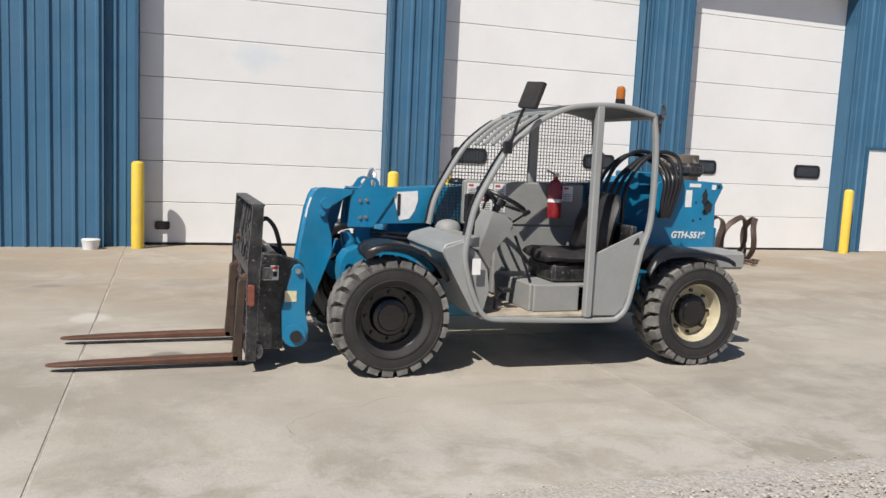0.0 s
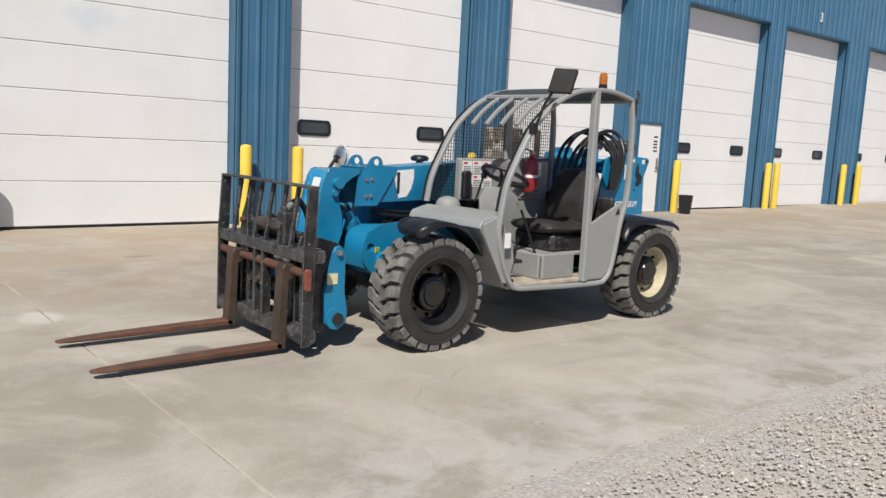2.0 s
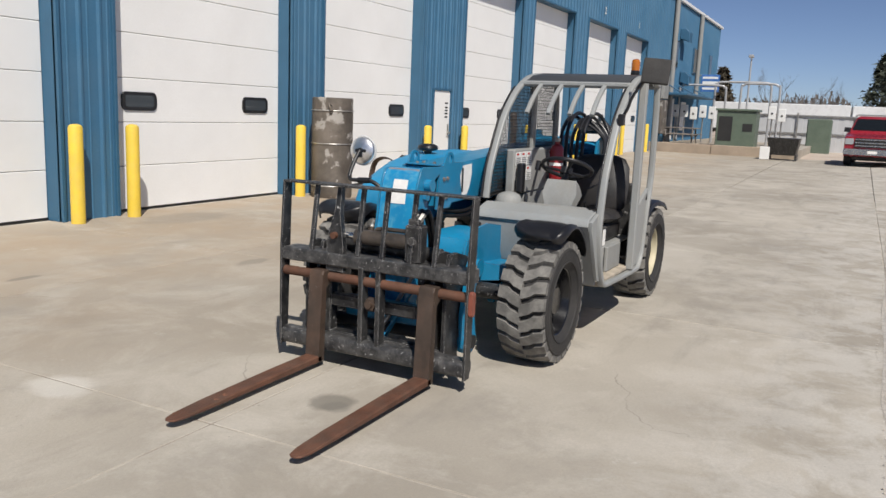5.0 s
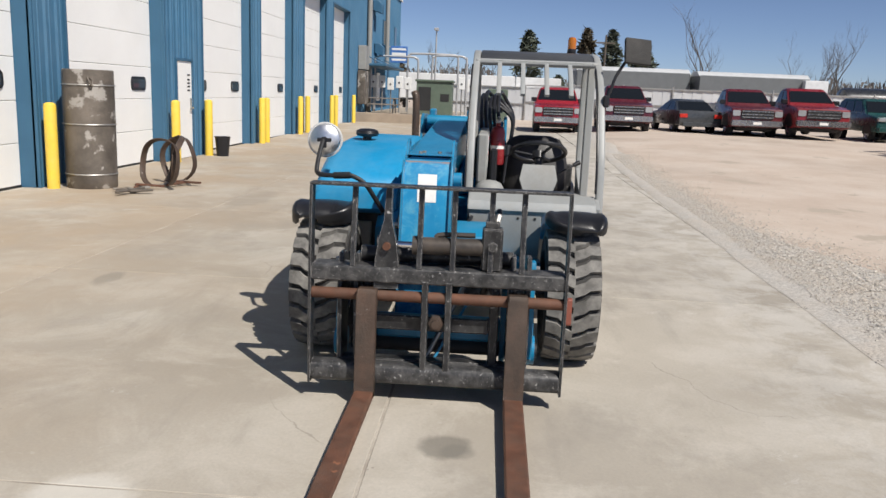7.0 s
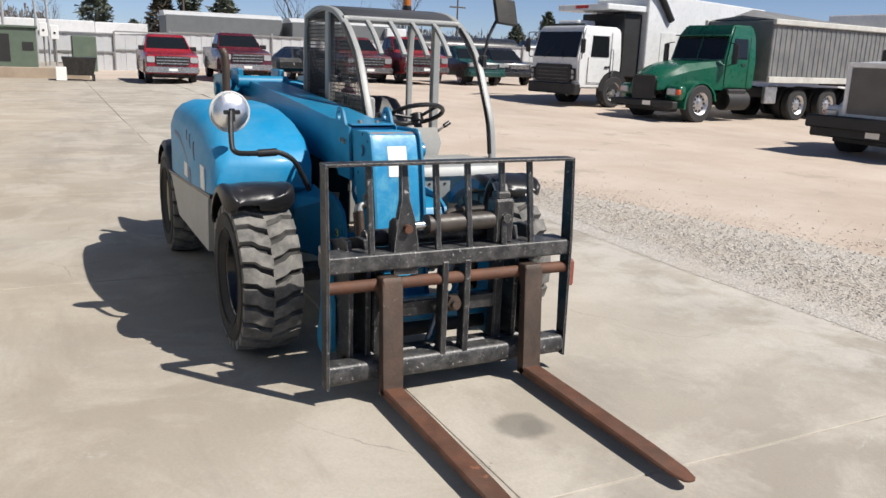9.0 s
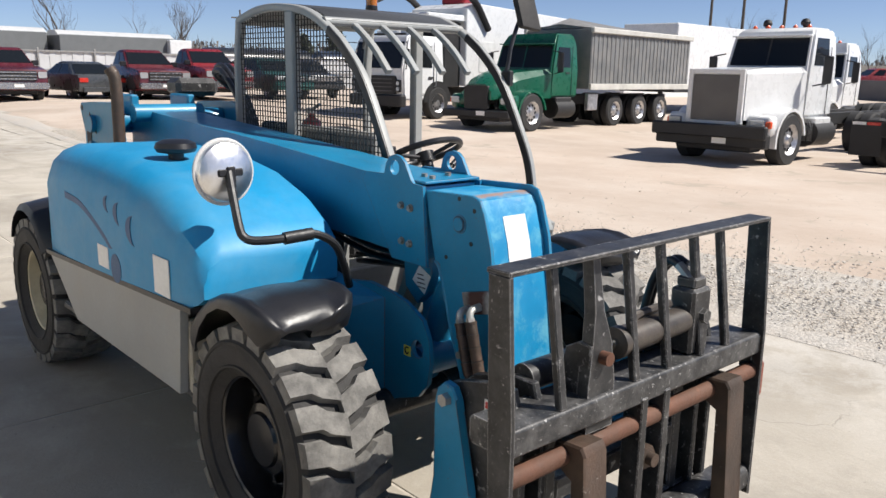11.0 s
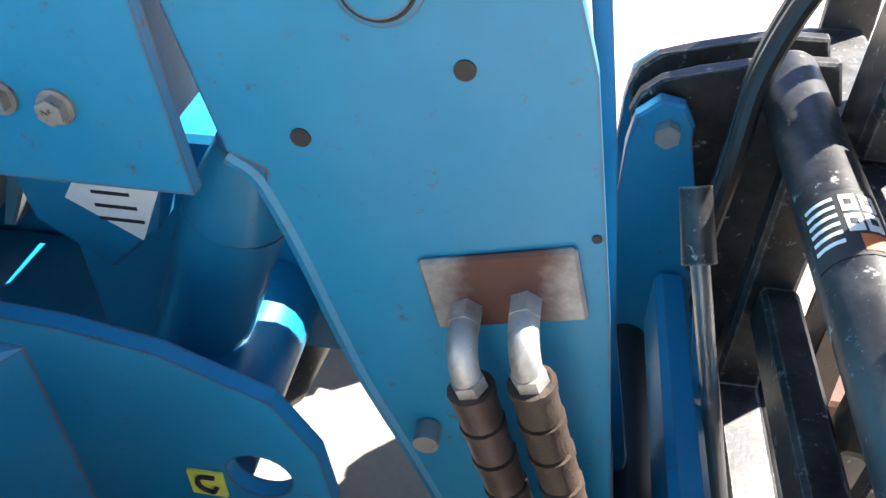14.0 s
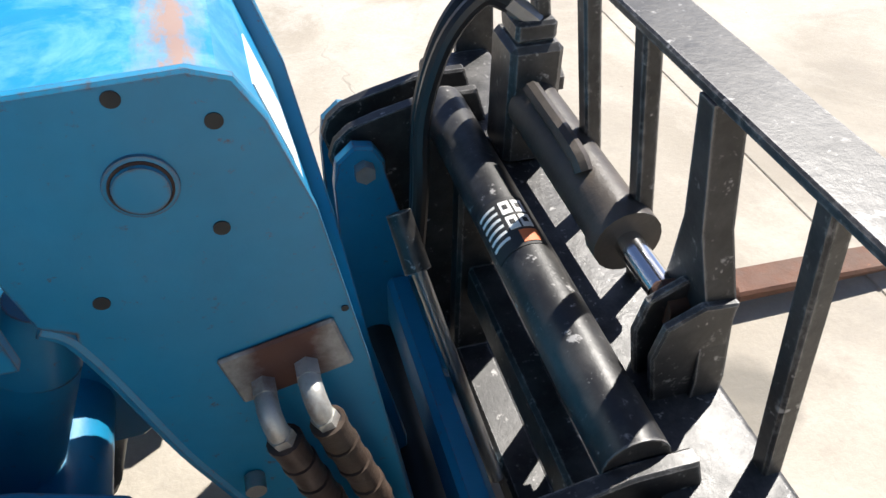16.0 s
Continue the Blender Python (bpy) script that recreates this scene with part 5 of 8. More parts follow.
# rear hooks on the roof
bm = B()
tube(bm, [(1.90, YL, 1.80), (1.94, YL, 1.84), (1.94, YL, 1.90), (1.92, YL, 1.93)], 0.01, 8, 4)
span(bm, (1.875, YL - 0.02, 1.72), (1.92, YL + 0.02, 1.86), 0.006)
part("bracket", bm, M_BLKSTEEL, th)
# wire mesh on the right side
bm = B()


def arc_x(z):
    """x of the front arc at height z."""
    for (x0, z0), (x1, z1) in zip(ARC, ARC[1:]):
        if z0 <= z <= z1:
            return x0 + (x1 - x0) * (z - z0) / (z1 - z0)
    return ARC[0][0] if z < ARC[0][1] else 1.42


step, t = 0.0265, 0.0022
z = 0.98
while z < 1.86:
    span(bm, (arc_x(z) + 0.02, YR - t, z - t), (1.87 if z > 1.2 else 1.30, YR + t, z + t))
    z += step
x = 0.53
while x < 1.87:
    zt = 1.86
    for (x0, z0), (x1, z1) in zip(ARC, ARC[1:]):
        if x0 <= x <= x1:
            zt = z0 + (z1 - z0) * (x - x0) / (x1 - x0) - 0.02
    if zt > 0.99:
        span(bm, (x - t, YR - t + 0.003, 0.98 if x < 1.3 else 1.2), (x + t, YR + t + 0.003, zt))
    x += step
mesh_guard = part("mesh_guard", bm, mat("dark_wire", (0.03, 0.03, 0.03), 0.6), th, "dark woven wire side guard", smooth=0)
# front cowl and panels
bm = B()
COWL = [(0.325, 0.875), (0.35, 0.91), (0.50, 0.95), (0.52, 0.93), (0.41, 0.875), (0.46, 0.70), (0.60, 0.42), (0.58, 0.41), (0.44, 0.66), (0.35, 0.82), (0.32, 0.855)]
prism(bm, COWL, YL + 0.03, YR, "y", 0.006)
part("front_cowl", bm, M_GREY, th, "grey steel front cowl")
bm = B()
prism(bm, [(0.338, 0.858), (0.352, 0.62), (0.40, 0.53), (0.42, 0.53), (0.375, 0.62), (0.365, 0.858)], -0.50, -0.03, "y", 0.004)
part("front_panel", bm, M_GREY, th, "flat grey panel below the cowl")
bm = B()
prism(bm, [(0.335, 0.885), (0.50, 0.945), (0.475, 0.84), (0.50, 0.70), (0.57, 0.53), (0.63, 0.44), (0.55, 0.45), (0.43, 0.66), (0.345, 0.82)], YL + 0.005, YL + 0.03, "y", 0.004)
part("side_panel", bm, M_GREY, th, "dented grey lower side panel")
for y in (-0.40, -0.35, -0.46):
    bm = B()
    rod(bm, (0.352, y, 0.805), (0.3375, y, 0.805), 0.009, seg=12)
    part("bolt_hole", bm, M_INK, th)
bm = B()
prism(bm, rounded(0.525, 0.585, 0.71, 0.82, 0.006), YL - 0.02, YL - 0.017, "y")
part("sticker", bm, M_PAPER, th, "small white sticker")
# inside front step panel next to the opening
bm = B()
prism(bm, [(0.50, 0.90), (0.56, 0.87), (0.655, 0.74), (0.68, 0.60), (0.64, 0.45), (0.55, 0.55), (0.49, 0.72)], YL + 0.03, YL + 0.06, "y", 0.004)
part("inner_panel", bm, M_GREYLT, th)
# lower door panel behind the post
bm = B()
prism(bm, [(1.45, 0.41), (1.66, 0.405), (1.72, 0.46), (1.77, 0.62), (1.83, 0.87), (1.86, 0.98), (1.84, 1.02), (1.62, 0.92), (1.45, 0.845)], YL + 0.0, YL + 0.025, "y", 0.004)
part("door_panel", bm, M_GREY, th, "grey lower door panel")
bm = B()
prism(bm, [(1.765, 0.925), (1.815, 0.925), (1.812, 0.965), (1.798, 0.975)], YL - 0.004, YL - 0.001, "y")
part("hole", bm, M_INK, th)
# floor, bulkheads
bm = B()
span(bm, (0.62, YL + 0.02, 0.395), (1.75, YR, 0.425), 0.006)
floor_mat = mat("worn_tan_floor", (0.43, 0.37, 0.29), 0.8, var=0.3, scale=9, dirt=(0.22, 0.19, 0.155), dirt_amt=0.6, dirt_scale=8)
part("cab_floor", bm, floor_mat, th, "muddy worn cab floor")
bm = B()
span(bm, (1.04, -0.80, 0.425), (1.40, -0.77, 0.62), 0.008)
span(bm, (1.02, -0.77, 0.425), (1.05, -0.12, 0.62), 0.008)
span(bm, (1.05, -0.77, 0.59), (1.78, -0.12, 0.62), 0.008)
part("seat_box", bm, M_GREYLT, th, "scuffed grey seat box")
bm = B()
span(bm, (1.0, -0.12, 0.44), (1.85, -0.05, 0.98), 0.01)
part("right_bulkhead", bm, M_GREYLT, th)
# added black sheet that stands in for the shade between boom and cab
bm = B()
span(bm, (0.90, -0.018, 0.42), (1.85, -0.004, 0.975), 0.003)
part("inner_guard", bm, M_RUBBER, th, "dull black panel added for the dark gap beside the boom")
bm = B()
span(bm, (1.78, -0.82, 0.43), (1.83, -0.06, 1.05), 0.01)
part("rear_bulkhead", bm, M_BLKSTEEL, th)
bm = B()
span(bm, (0.73, -0.13, 0.98), (1.75, -0.06, 1.32), 0.012)
con = part("side_console", bm, M_GREYLT, th, "grey side console covered in labels")
for i, (x0, x1, z0, z1) in enumerate(((0.72, 0.82, 1.12, 1.22), (0.83, 0.93, 1.12, 1.22), (0.94, 1.04, 1.12, 1.22), (0.72, 0.82, 1.01, 1.11), (0.83, 0.93, 1.01, 1.11), (0.94, 1.04, 1.0, 1.11), (1.42, 1.52, 1.10, 1.22), (1.53, 1.62, 1.10, 1.22))):
    bm = B()
    x0, x1, z0, z1 = x0 - 0.07, x1 - 0.07, z0 + 0.05, z1 + 0.05
    span(bm, (x0 + 0.1, -0.134, z0 + 0.03), (x1 + 0.1, -0.131, z1 + 0.03))
    st = part("label", bm, M_PAPER, con, "white warning label with small print")
    bm = B()
    span(bm, (x0 + 0.11, -0.136, z1 + 0.005), (x0 + 0.15, -0.1345, z1 + 0.02))
    part("print", bm, M_REDINK, st)
    bm = B()
    for k in range(4):
        span(bm, (x0 + 0.11, -0.136, z0 + 0.04 + 0.014 * k), (x1 + 0.085, -0.1345, z0 + 0.044 + 0.014 * k))
    part("print", bm, M_INK, st)
# dash, column, steering wheel
bm = B()
loft(bm, [[(0.50, -0.80, 0.94), (0.50, -0.10, 0.94), (0.50, -0.10, 0.88), (0.50, -0.80, 0.88)], [(0.63, -0.74, 0.95), (0.63, -0.18, 0.95), (0.63, -0.18, 0.88), (0.63, -0.74, 0.88)]])
part("dash_shelf", bm, M_GREYLT, th)
bm = B()
lathe(bm, [(0.10, 0.945), (0.095, 0.97), (0.078, 0.998), (0.045, 1.014), (0.007, 1.02)], (0.60, -0.155, 0), "z", 24)
part("dash_cover", bm, M_GREYLT, th, "rounded grey plastic dash cover", smooth=50)
bm = B()
loft(bm, [[(0.66, -0.54, 0.43), (0.66, -0.44, 0.43), (0.74, -0.44, 0.43), (0.74, -0.54, 0.43)], [(0.70, -0.55, 0.82), (0.70, -0.43, 0.82), (0.82, -0.43, 0.82), (0.82, -0.55, 0.82)], [(0.74, -0.62, 1.02), (0.74, -0.36, 1.02), (0.94, -0.38, 1.00), (0.94, -0.60, 1.00)], [(0.78, -0.60, 1.12), (0.78, -0.38, 1.12), (0.93, -0.40, 1.07), (0.93, -0.58, 1.07)]])
part("steering_column", bm, M_GREYLT, th, "grey steering column cover")
bm = B()
ax = Vector((0.42, 0, 0.91)).normalized()
C = Vector((0.88, -0.49, 1.20))
u = ax.cross(Vector((0, 1, 0))).normalized()
v = Vector((0, 1, 0))
tube(bm, [C + (u * math.cos(a) + v * math.sin(a)) * 0.185 for a in [2 * math.pi * i / 28 for i in range(28)]], 0.0155, 10, 1, True)
for a in (90, 210, 330):
    a = radians(a)
    e = C + (u * math.cos(a) + v * math.sin(a)) * 0.18
    rod(bm, C - ax * 0.03, e, 0.011)
rod(bm, C - ax * 0.05, C + ax * 0.0, 0.045)
rod(bm, C - ax * 0.16, C - ax * 0.03, 0.028)
part("steering_wheel", bm, M_BLACK, th, "black three-spoke steering wheel")
bm = B()
rod(bm, (0.92, -0.64, 1.05), (0.96, -0.76, 1.12), 0.008)
rod(bm, (0.955, -0.745, 1.112), (0.968, -0.79, 1.135), 0.016)
part("lever", bm, M_BLACK, th)
bm = B()
span(bm, (0.72, -0.20, 1.00), (0.80, -0.15, 1.22), 0.012)
rod(bm, (0.80, -0.25, 0.98), (0.86, -0.27, 1.20), 0.009)
rod(bm, (0.855, -0.268, 1.17), (0.87, -0.272, 1.24), 0.022)
part("control_lever", bm, M_BLACK, th, "black joystick and display housing")
bm = B()
tube(bm, [(0.95, -0.62, 0.95), (1.02, -0.66, 0.75), (1.06, -0.70, 0.60)], 0.010, 8, 4)
tube(bm, [(0.80, -0.66, 0.42), (0.82, -0.66, 0.52), (0.88, -0.66, 0.56)], 0.010, 8, 4)
span(bm, (0.84, -0.70, 0.55), (0.92, -0.60, 0.575), 0.004)
part("pedal", bm, M_BLACK, th)
# seat
bm = B()
loft(bm, [[(x, -0.50 + w * math.cos(a), 0.80 + dz + h * math.sin(a)) for a in [radians(q) for q in range(0, 360, 30)]] for x, w, h, dz in ((1.16, 0.20, 0.03, 0.01), (1.20, 0.25, 0.055, 0.01), (1.36, 0.265, 0.06, 0.0), (1.56, 0.26, 0.06, 0.0), (1.66, 0.24, 0.05, 0.02))])
seat = part("seat", bm, M_SEAT, th, "torn black vinyl operator seat", smooth=60)
bm = B()
loft(bm, [[(1.66 + dx + d * math.sin(a), -0.50 + w * math.cos(a), z) for a in [radians(q) for q in range(0, 360, 30)]] for z, w, d, dx in ((0.82, 0.20, 0.05, -0.04), (0.87, 0.255, 0.08, -0.03), (1.05, 0.265, 0.085, 0.0), (1.18, 0.245, 0.075, 0.05), (1.25, 0.20, 0.055, 0.07), (1.275, 0.12, 0.025, 0.08))])
part("backrest", bm, M_SEAT, seat, smooth=60)
bm = B()
span(bm, (1.22, -0.72, 0.62), (1.64, -0.28, 0.76), 0.02)
part("seat_base", bm, M_BLKSTEEL, seat)
# extinguisher
bm = B()
lathe(bm, [(0.02, 1.05), (0.052, 1.055), (0.056, 1.07), (0.056, 1.30), (0.045, 1.335), (0.02, 1.35), (0.02, 1.37)], (1.46, -0.20, 0), "z", 20)
fx = part("fire_extinguisher", bm, M_RED, th, "small red fire extinguisher in a bracket")
bm = B()
span(bm, (1.44, -0.22, 1.37), (1.48, -0.18, 1.40), 0.004)
rod(bm, (1.46, -0.20, 1.39), (1.38, -0.20, 1.42), 0.008)
part("valve", bm, M_STEEL, fx)
bm = B()
lathe(bm, [(0.0575, 1.175), (0.0575, 1.20)], (1.46, -0.20, 0), "z", 20)
part("label", bm, M_PAPER, fx)
# left mirror on a stay
bm = B()
tube(bm, [(0.745, -0.905, 1.57), (0.755, -0.94, 1.65), (0.765, -0.965, 1.73), (0.785, -1.03, 1.84), (0.795, -1.075, 1.89)], 0.011, 8, 4)
span(bm, (0.70, -0.93, 1.53), (0.76, -0.89, 1.61), 0.008)
st = part("mirror_stay", bm, M_BLACK, th, "black mirror stay")
bm = B()
rt = Matrix.Rotation(radians(20), 3, "Y") @ Matrix.Rotation(radians(12), 3, "Z")
box(bm, (0.795, -1.105, 1.905), (0.035, 0.185, 0.18), 0.012, rt, 2)
mm = part("side_mirror", bm, M_RUBBER, st, "black rectangular side mirror")
bm = B()
box(bm, Vector((0.795, -1.105, 1.905)) + rt @ Vector((0.0195, 0, 0)), (0.002, 0.16, 0.155), 0, rt)
part("mirror_glass", bm, mat("mirror_silver", (0.85, 0.85, 0.85), 0.03, metal=1.0, var=0.0, bump=0), mm)

# ---- carriage and forks ----
SET_BACK.append(0.0)
car = part("carriage", prism(B(), rounded(-0.855, -0.70, 0.63, 0.71, 0.012), -0.56, 0.72, "y", 0.004), M_SCRAPED, th, "scraped black fork carriage")
bm = B()
prism(bm, rounded(-0.865, -0.755, 0.095, 0.198, 0.03, 5), -0.56, 0.72, "y", 0.004)
part("lower_rail", bm, M_SCRAPED, car, "thick rounded rail scraped pale")
bm = B()
lathe(bm, [(0.012, -0.05), (0.040, -0.045), (0.042, -0.01), (0.034, 0.0), (0.030, 0.03)], (-0.80, 0.08, 0.43), "x", 6)
rod(bm, (-0.87, 0.08, 0.43), (-0.845, 0.08, 0.43), 0.022, seg=14)
part("pivot_nut", bm, M_RUSTSHANK, car, "large rusty pivot nut")
for y0, y1 in ((0.72, 0.734), (-0.574, -0.56)):
    bm = B()
    prism(bm, [(-0.87, 0.085), (-0.865, 0.72), (-0.842, 1.112), (-0.765, 1.114), (-0.78, 0.73), (-0.80, 0.085)], y0, y1, "y", 0.003)
    part("side_plate", bm, M_BLKSTEEL, car)
bm = B()
span(bm, (-0.842, -0.574, 1.112), (-0.758, 0.734, 1.126), 0.003)
part("top_rail", bm, M_BLKSTEEL, car)
for y in (0.512, 0.176, 0.008, -0.18, -0.34):
    bm = B()
    box(bm, (-0.808, y, 0.915), (0.026, 0.028, 0.42), 0.004, Matrix.Rotation(radians(8.5), 3, "Y"))
    part("guard_bar", bm, M_BLKSTEEL, car, "upright load-guard bar")
bm = B()
loft(bm, [[(-0.86 + dx, 0.34 - w, z), (-0.86 + dx, 0.34 + w, z), (-0.82 + dx, 0.34 + w, z), (-0.82 + dx, 0.34 - w, z)] for z, w, dx in ((0.60, 0.06, 0.02), (0.74, 0.06, 0.02), (0.86, 0.042, 0.025), (0.95, 0.02, 0.04), (1.114, 0.014, 0.065))])
part("cylinder_bracket", bm, M_BLKSTEEL, car, "tapered steel bracket")
for y in (0.14, 0.02):
    bm = B()
    span(bm, (-0.86, y - 0.016, 0.17), (-0.79, y + 0.016, 0.65), 0.004)
    part("strut", bm, M_BLKSTEEL, car)
bm = B()
rod(bm, (-0.825, -0.56, 0.56), (-0.825, 0.72, 0.56), 0.029, seg=18)
part("fork_shaft", bm, M_RUSTY, car, "rusty round fork shaft")
bm = B()
prism(bm, rounded(-0.86, -0.82, 0.46, 0.60, 0.012), -0.60, -0.575, "y", 0.004)
part("reflector", bm, mat("rusty_reflector", (0.23, 0.07, 0.045), 0.5, var=0.3, scale=20), car, "rust-brown side reflector")
for y in (0.43, -0.33):
    f = thing("fork", "rusty steel pallet fork hanging on the carriage shaft", "pallet fork", "pair of forks", (0, 0, 0))
    bm = B()
    prism(bm, [(-0.87, 0.035), (-0.93, 0.035), (-0.94, 0.06), (-0.925, 0.10), (-0.905, 0.58), (-0.89, 0.605), (-0.80, 0.60), (-0.785, 0.56), (-0.80, 0.525), (-0.868, 0.50)], y - 0.05, y + 0.05, "y", 0.006)
    part("shank", bm, M_RUSTSHANK, f, "dark worn upright shank")
    bm = B()
    secs = []
    for x, w, z0, z1 in ((-0.90, 0.05, 0.035, 0.08), (-1.3, 0.05, 0.035, 0.076), (-1.82, 0.05, 0.036, 0.064), (-2.01, 0.046, 0.038, 0.055), (-2.075, 0.032, 0.040, 0.052), (-2.09, 0.015, 0.042, 0.05)):
        e = min(0.008, (z1 - z0) / 3)
        secs.append([(x, y - w, z0 + e), (x, y - w, z1 - e), (x, y - w + e, z1), (x, y + w - e, z1), (x, y + w, z1 - e), (x, y + w, z0 + e), (x, y + w - e, z0), (x, y - w + e, z0)])
    loft(bm, secs)
    part("blade", bm, M_RUSTY, f, "rust-red tapered blade", smooth=20)
    f.parent = None
# side-shift cylinder
bm = B()
rod(bm, (-0.785, 0.20, 0.82), (-0.785, -0.14, 0.825), 0.044, seg=22)
rod(bm, (-0.785, 0.215, 0.82), (-0.785, 0.185, 0.82), 0.049, seg=22)
tube(bm, [(-0.765, 0.10, 0.86), (-0.762, 0.07, 0.876), (-0.762, -0.10, 0.88)], 0.014, 8, 3)
cyl = part("tilt_cylinder", bm, mat("greasy_dark_steel", (0.05, 0.042, 0.036), 0.45, var=0.35, scale=12, fine=60, bump=0.15, dirt=(0.11, 0.085, 0.065), dirt_amt=0.5, dirt_scale=14), car, "greasy brown hydraulic cylinder")
bm = B()
rod(bm, (-0.785, 0.31, 0.82), (-0.785, 0.2, 0.82), 0.019)
part("piston_rod", bm, M_CHROME, cyl, "bright chrome rod")
bm = B()
box(bm, (-0.785, 0.32, 0.82), (0.04, 0.03, 0.045), 0.01)
rod(bm, (-0.865, 0.34, 0.82), (-0.77, 0.34, 0.82), 0.02, seg=12)
part("rod_eye", bm, M_RUSTY, cyl)
bm = B()
span(bm, (-0.83, -0.24, 0.71), (-0.74, -0.135, 0.93), 0.01)
span(bm, (-0.82, -0.22, 0.93), (-0.75, -0.15, 0.965), 0.006)
rod(bm, (-0.83, -0.19, 0.84), (-0.85, -0.19, 0.84), 0.024, seg=6)
part("valve_block", bm, M_BLKSTEEL, car, "dark oily valve block")
bm = B()
rod(bm, (-0.79, -0.17, 0.955), (-0.74, -0.175, 0.995), 0.017, seg=6)
rod(bm, (-0.79, -0.205, 0.95), (-0.75, -0.215, 0.99), 0.017, seg=6)
part("fitting", bm, M_STEEL, car)
for k in range(2):
    bm = B()
    tube(bm, [(-0.745, -0.175 - 0.04 * k, 0.99), (-0.70, -0.18 - 0.035 * k, 1.0), (-0.645, -0.185 - 0.025 * k, 0.93), (-0.61, -0.19 - 0.02 * k, 0.80), (-0.60, -0.17 - 0.02 * k, 0.66), (-0.58, -0.14, 0.5)], 0.015, 10, 6)
    part("hose", bm, M_BLACK, car, "black hydraulic hose")
# attachment frame behind the rails
bm = B()
rod(bm, (-0.675, -0.30, 0.745), (-0.675, 0.49, 0.745), 0.0425, seg=22)
part("cross_tube", bm, M_BLKSTEEL, car)
bm = B()
span(bm, (-0.76, -0.24, 0.12), (-0.68, -0.19, 0.66), 0.008)
span(bm, (-0.76, 0.42, 0.12), (-0.68, 0.47, 0.66), 0.008)
span(bm, (-0.76, -0.39, 0.13), (-0.68, 0.60, 0.20), 0.008)
span(bm, (-0.76, -0.19, 0.36), (-0.70, 0.42, 0.44), 0.008)
part("back_frame", bm, M_BLKSTEEL, car)
SIDE = [(-0.78, 0.12), (-0.78, 0.70), (-0.74, 0.83), (-0.66, 0.83), (-0.55, 0.80), (-0.50, 0.785), (-0.472, 0.76), (-0.46, 0.725), (-0.47, 0.69), (-0.53, 0.60), (-0.60, 0.40), (-0.60, 0.12)]
for y0, y1 in ((-0.395, -0.37), (-0.315, -0.29), (0.49, 0.515), (0.575, 0.60)):
    bm = B()
    low = 0.055 if y0 < 0 else 0.075
    prism(bm, [(x, z - low * (z > 0.65)) for x, z in SIDE], y0, y1, "y", 0.004)
    part("ear_plate", bm, M_BLKSTEEL, car, "black rounded ear plate")
LK = [(-0.556, 0.63), (-0.556, 0.675), (-0.536, 0.708), (-0.50, 0.715), (-0.467, 0.685), (-0.46, 0.63), (-0.465, 0.40), (-0.43, 0.26), (-0.44, 0.18), (-0.48, 0.145), (-0.56, 0.145), (-0.61, 0.19), (-0.62, 0.40)]
for y0, y1, s in ((-0.43, -0.40, -1), (-0.283, -0.253, 1), (0.605, 0.635, 1)):
    bm = B()
    prism(bm, LK, y0, y1, "y", 0.005)
    lk = part("link_arm", bm, M_BLUE, car, "blue link arm")
    yo = y0 if s < 0 else y1
    bm = B()
    rod(bm, (-0.515, yo, 0.667), (-0.515, yo + s * 0.022, 0.667), 0.02, seg=6)
    part("bolt", bm, M_STEEL, lk)
    if s < 0:
        bm = B()
        span(bm, (-0.60, yo - 0.004, 0.455), (-0.52, yo - 0.001, 0.53))
        part("sticker", bm, M_CREAMLBL, lk, "yellowed sticker")
    if y0 < -0.4 or y0 > 0.5:
        bm = B()
        lathe(bm, [(0.05, 0.0), (0.078, 0.0), (0.078, 0.06), (0.05, 0.06)], (-0.53, y0 - 0.015, 0.22), "y", 24)
        part("tube_end", bm, M_BLUE, lk)
bm = B()
rod(bm, (-0.52, -0.46, 0.215), (-0.52, 0.56, 0.215), 0.042, seg=18)
part("pivot_tube", bm, M_INK, car)
bm = B()
span(bm, (-0.60, -0.25, 0.27), (-0.545, 0.42, 0.40), 0.012)
part("cross_beam", bm, M_BLUE, car, "worn blue cross beam between the link arms")
bm = B()
rod(bm, (-0.545, -0.11, 0.67), (-0.563, -0.05, 0.585), 0.022, 0.024, seg=18)
part("rod_clevis", bm, M_BLKSTEEL, car, "grimy black rod clevis")
bm = B()
rod(bm, (-0.56, -0.065, 0.60), (-0.665, 0.135, 0.19), 0.0135, seg=14)
part("tilt_rod", bm, mat("oily_steel_rod", (0.30, 0.30, 0.30), 0.32, metal=0.8, var=0.25, scale=15), car, "oily grey steel rod")
bm = B()
loft(bm, [[(-0.60, -0.09, 0.50), (-0.60, -0.075, 0.50), (-0.575, -0.075, 0.50), (-0.575, -0.09, 0.50)], [(-0.68, 0.10, 0.16), (-0.68, 0.115, 0.16), (-0.62, 0.115, 0.16), (-0.62, 0.10, 0.16)]])
part("stiffener", bm, M_BLUE, car)


def on_tube(bm, y0, y1, a0, a1, r, n=6):
    """A thin skin bent round the cross tube between two angles."""
    pts = [(-0.675 + r * math.cos(radians(a0 + (a1 - a0) * i / n)), 0.745 + r * math.sin(radians(a0 + (a1 - a0) * i / n))) for i in range(n + 1)]
    pts += [(-0.675 + (r - 0.001) * math.cos(radians(a1 + (a0 - a1) * i / n)), 0.745 + (r - 0.001) * math.sin(radians(a1 + (a0 - a1) * i / n))) for i in range(n + 1)]
    prism(bm, pts, y0, y1, "y")


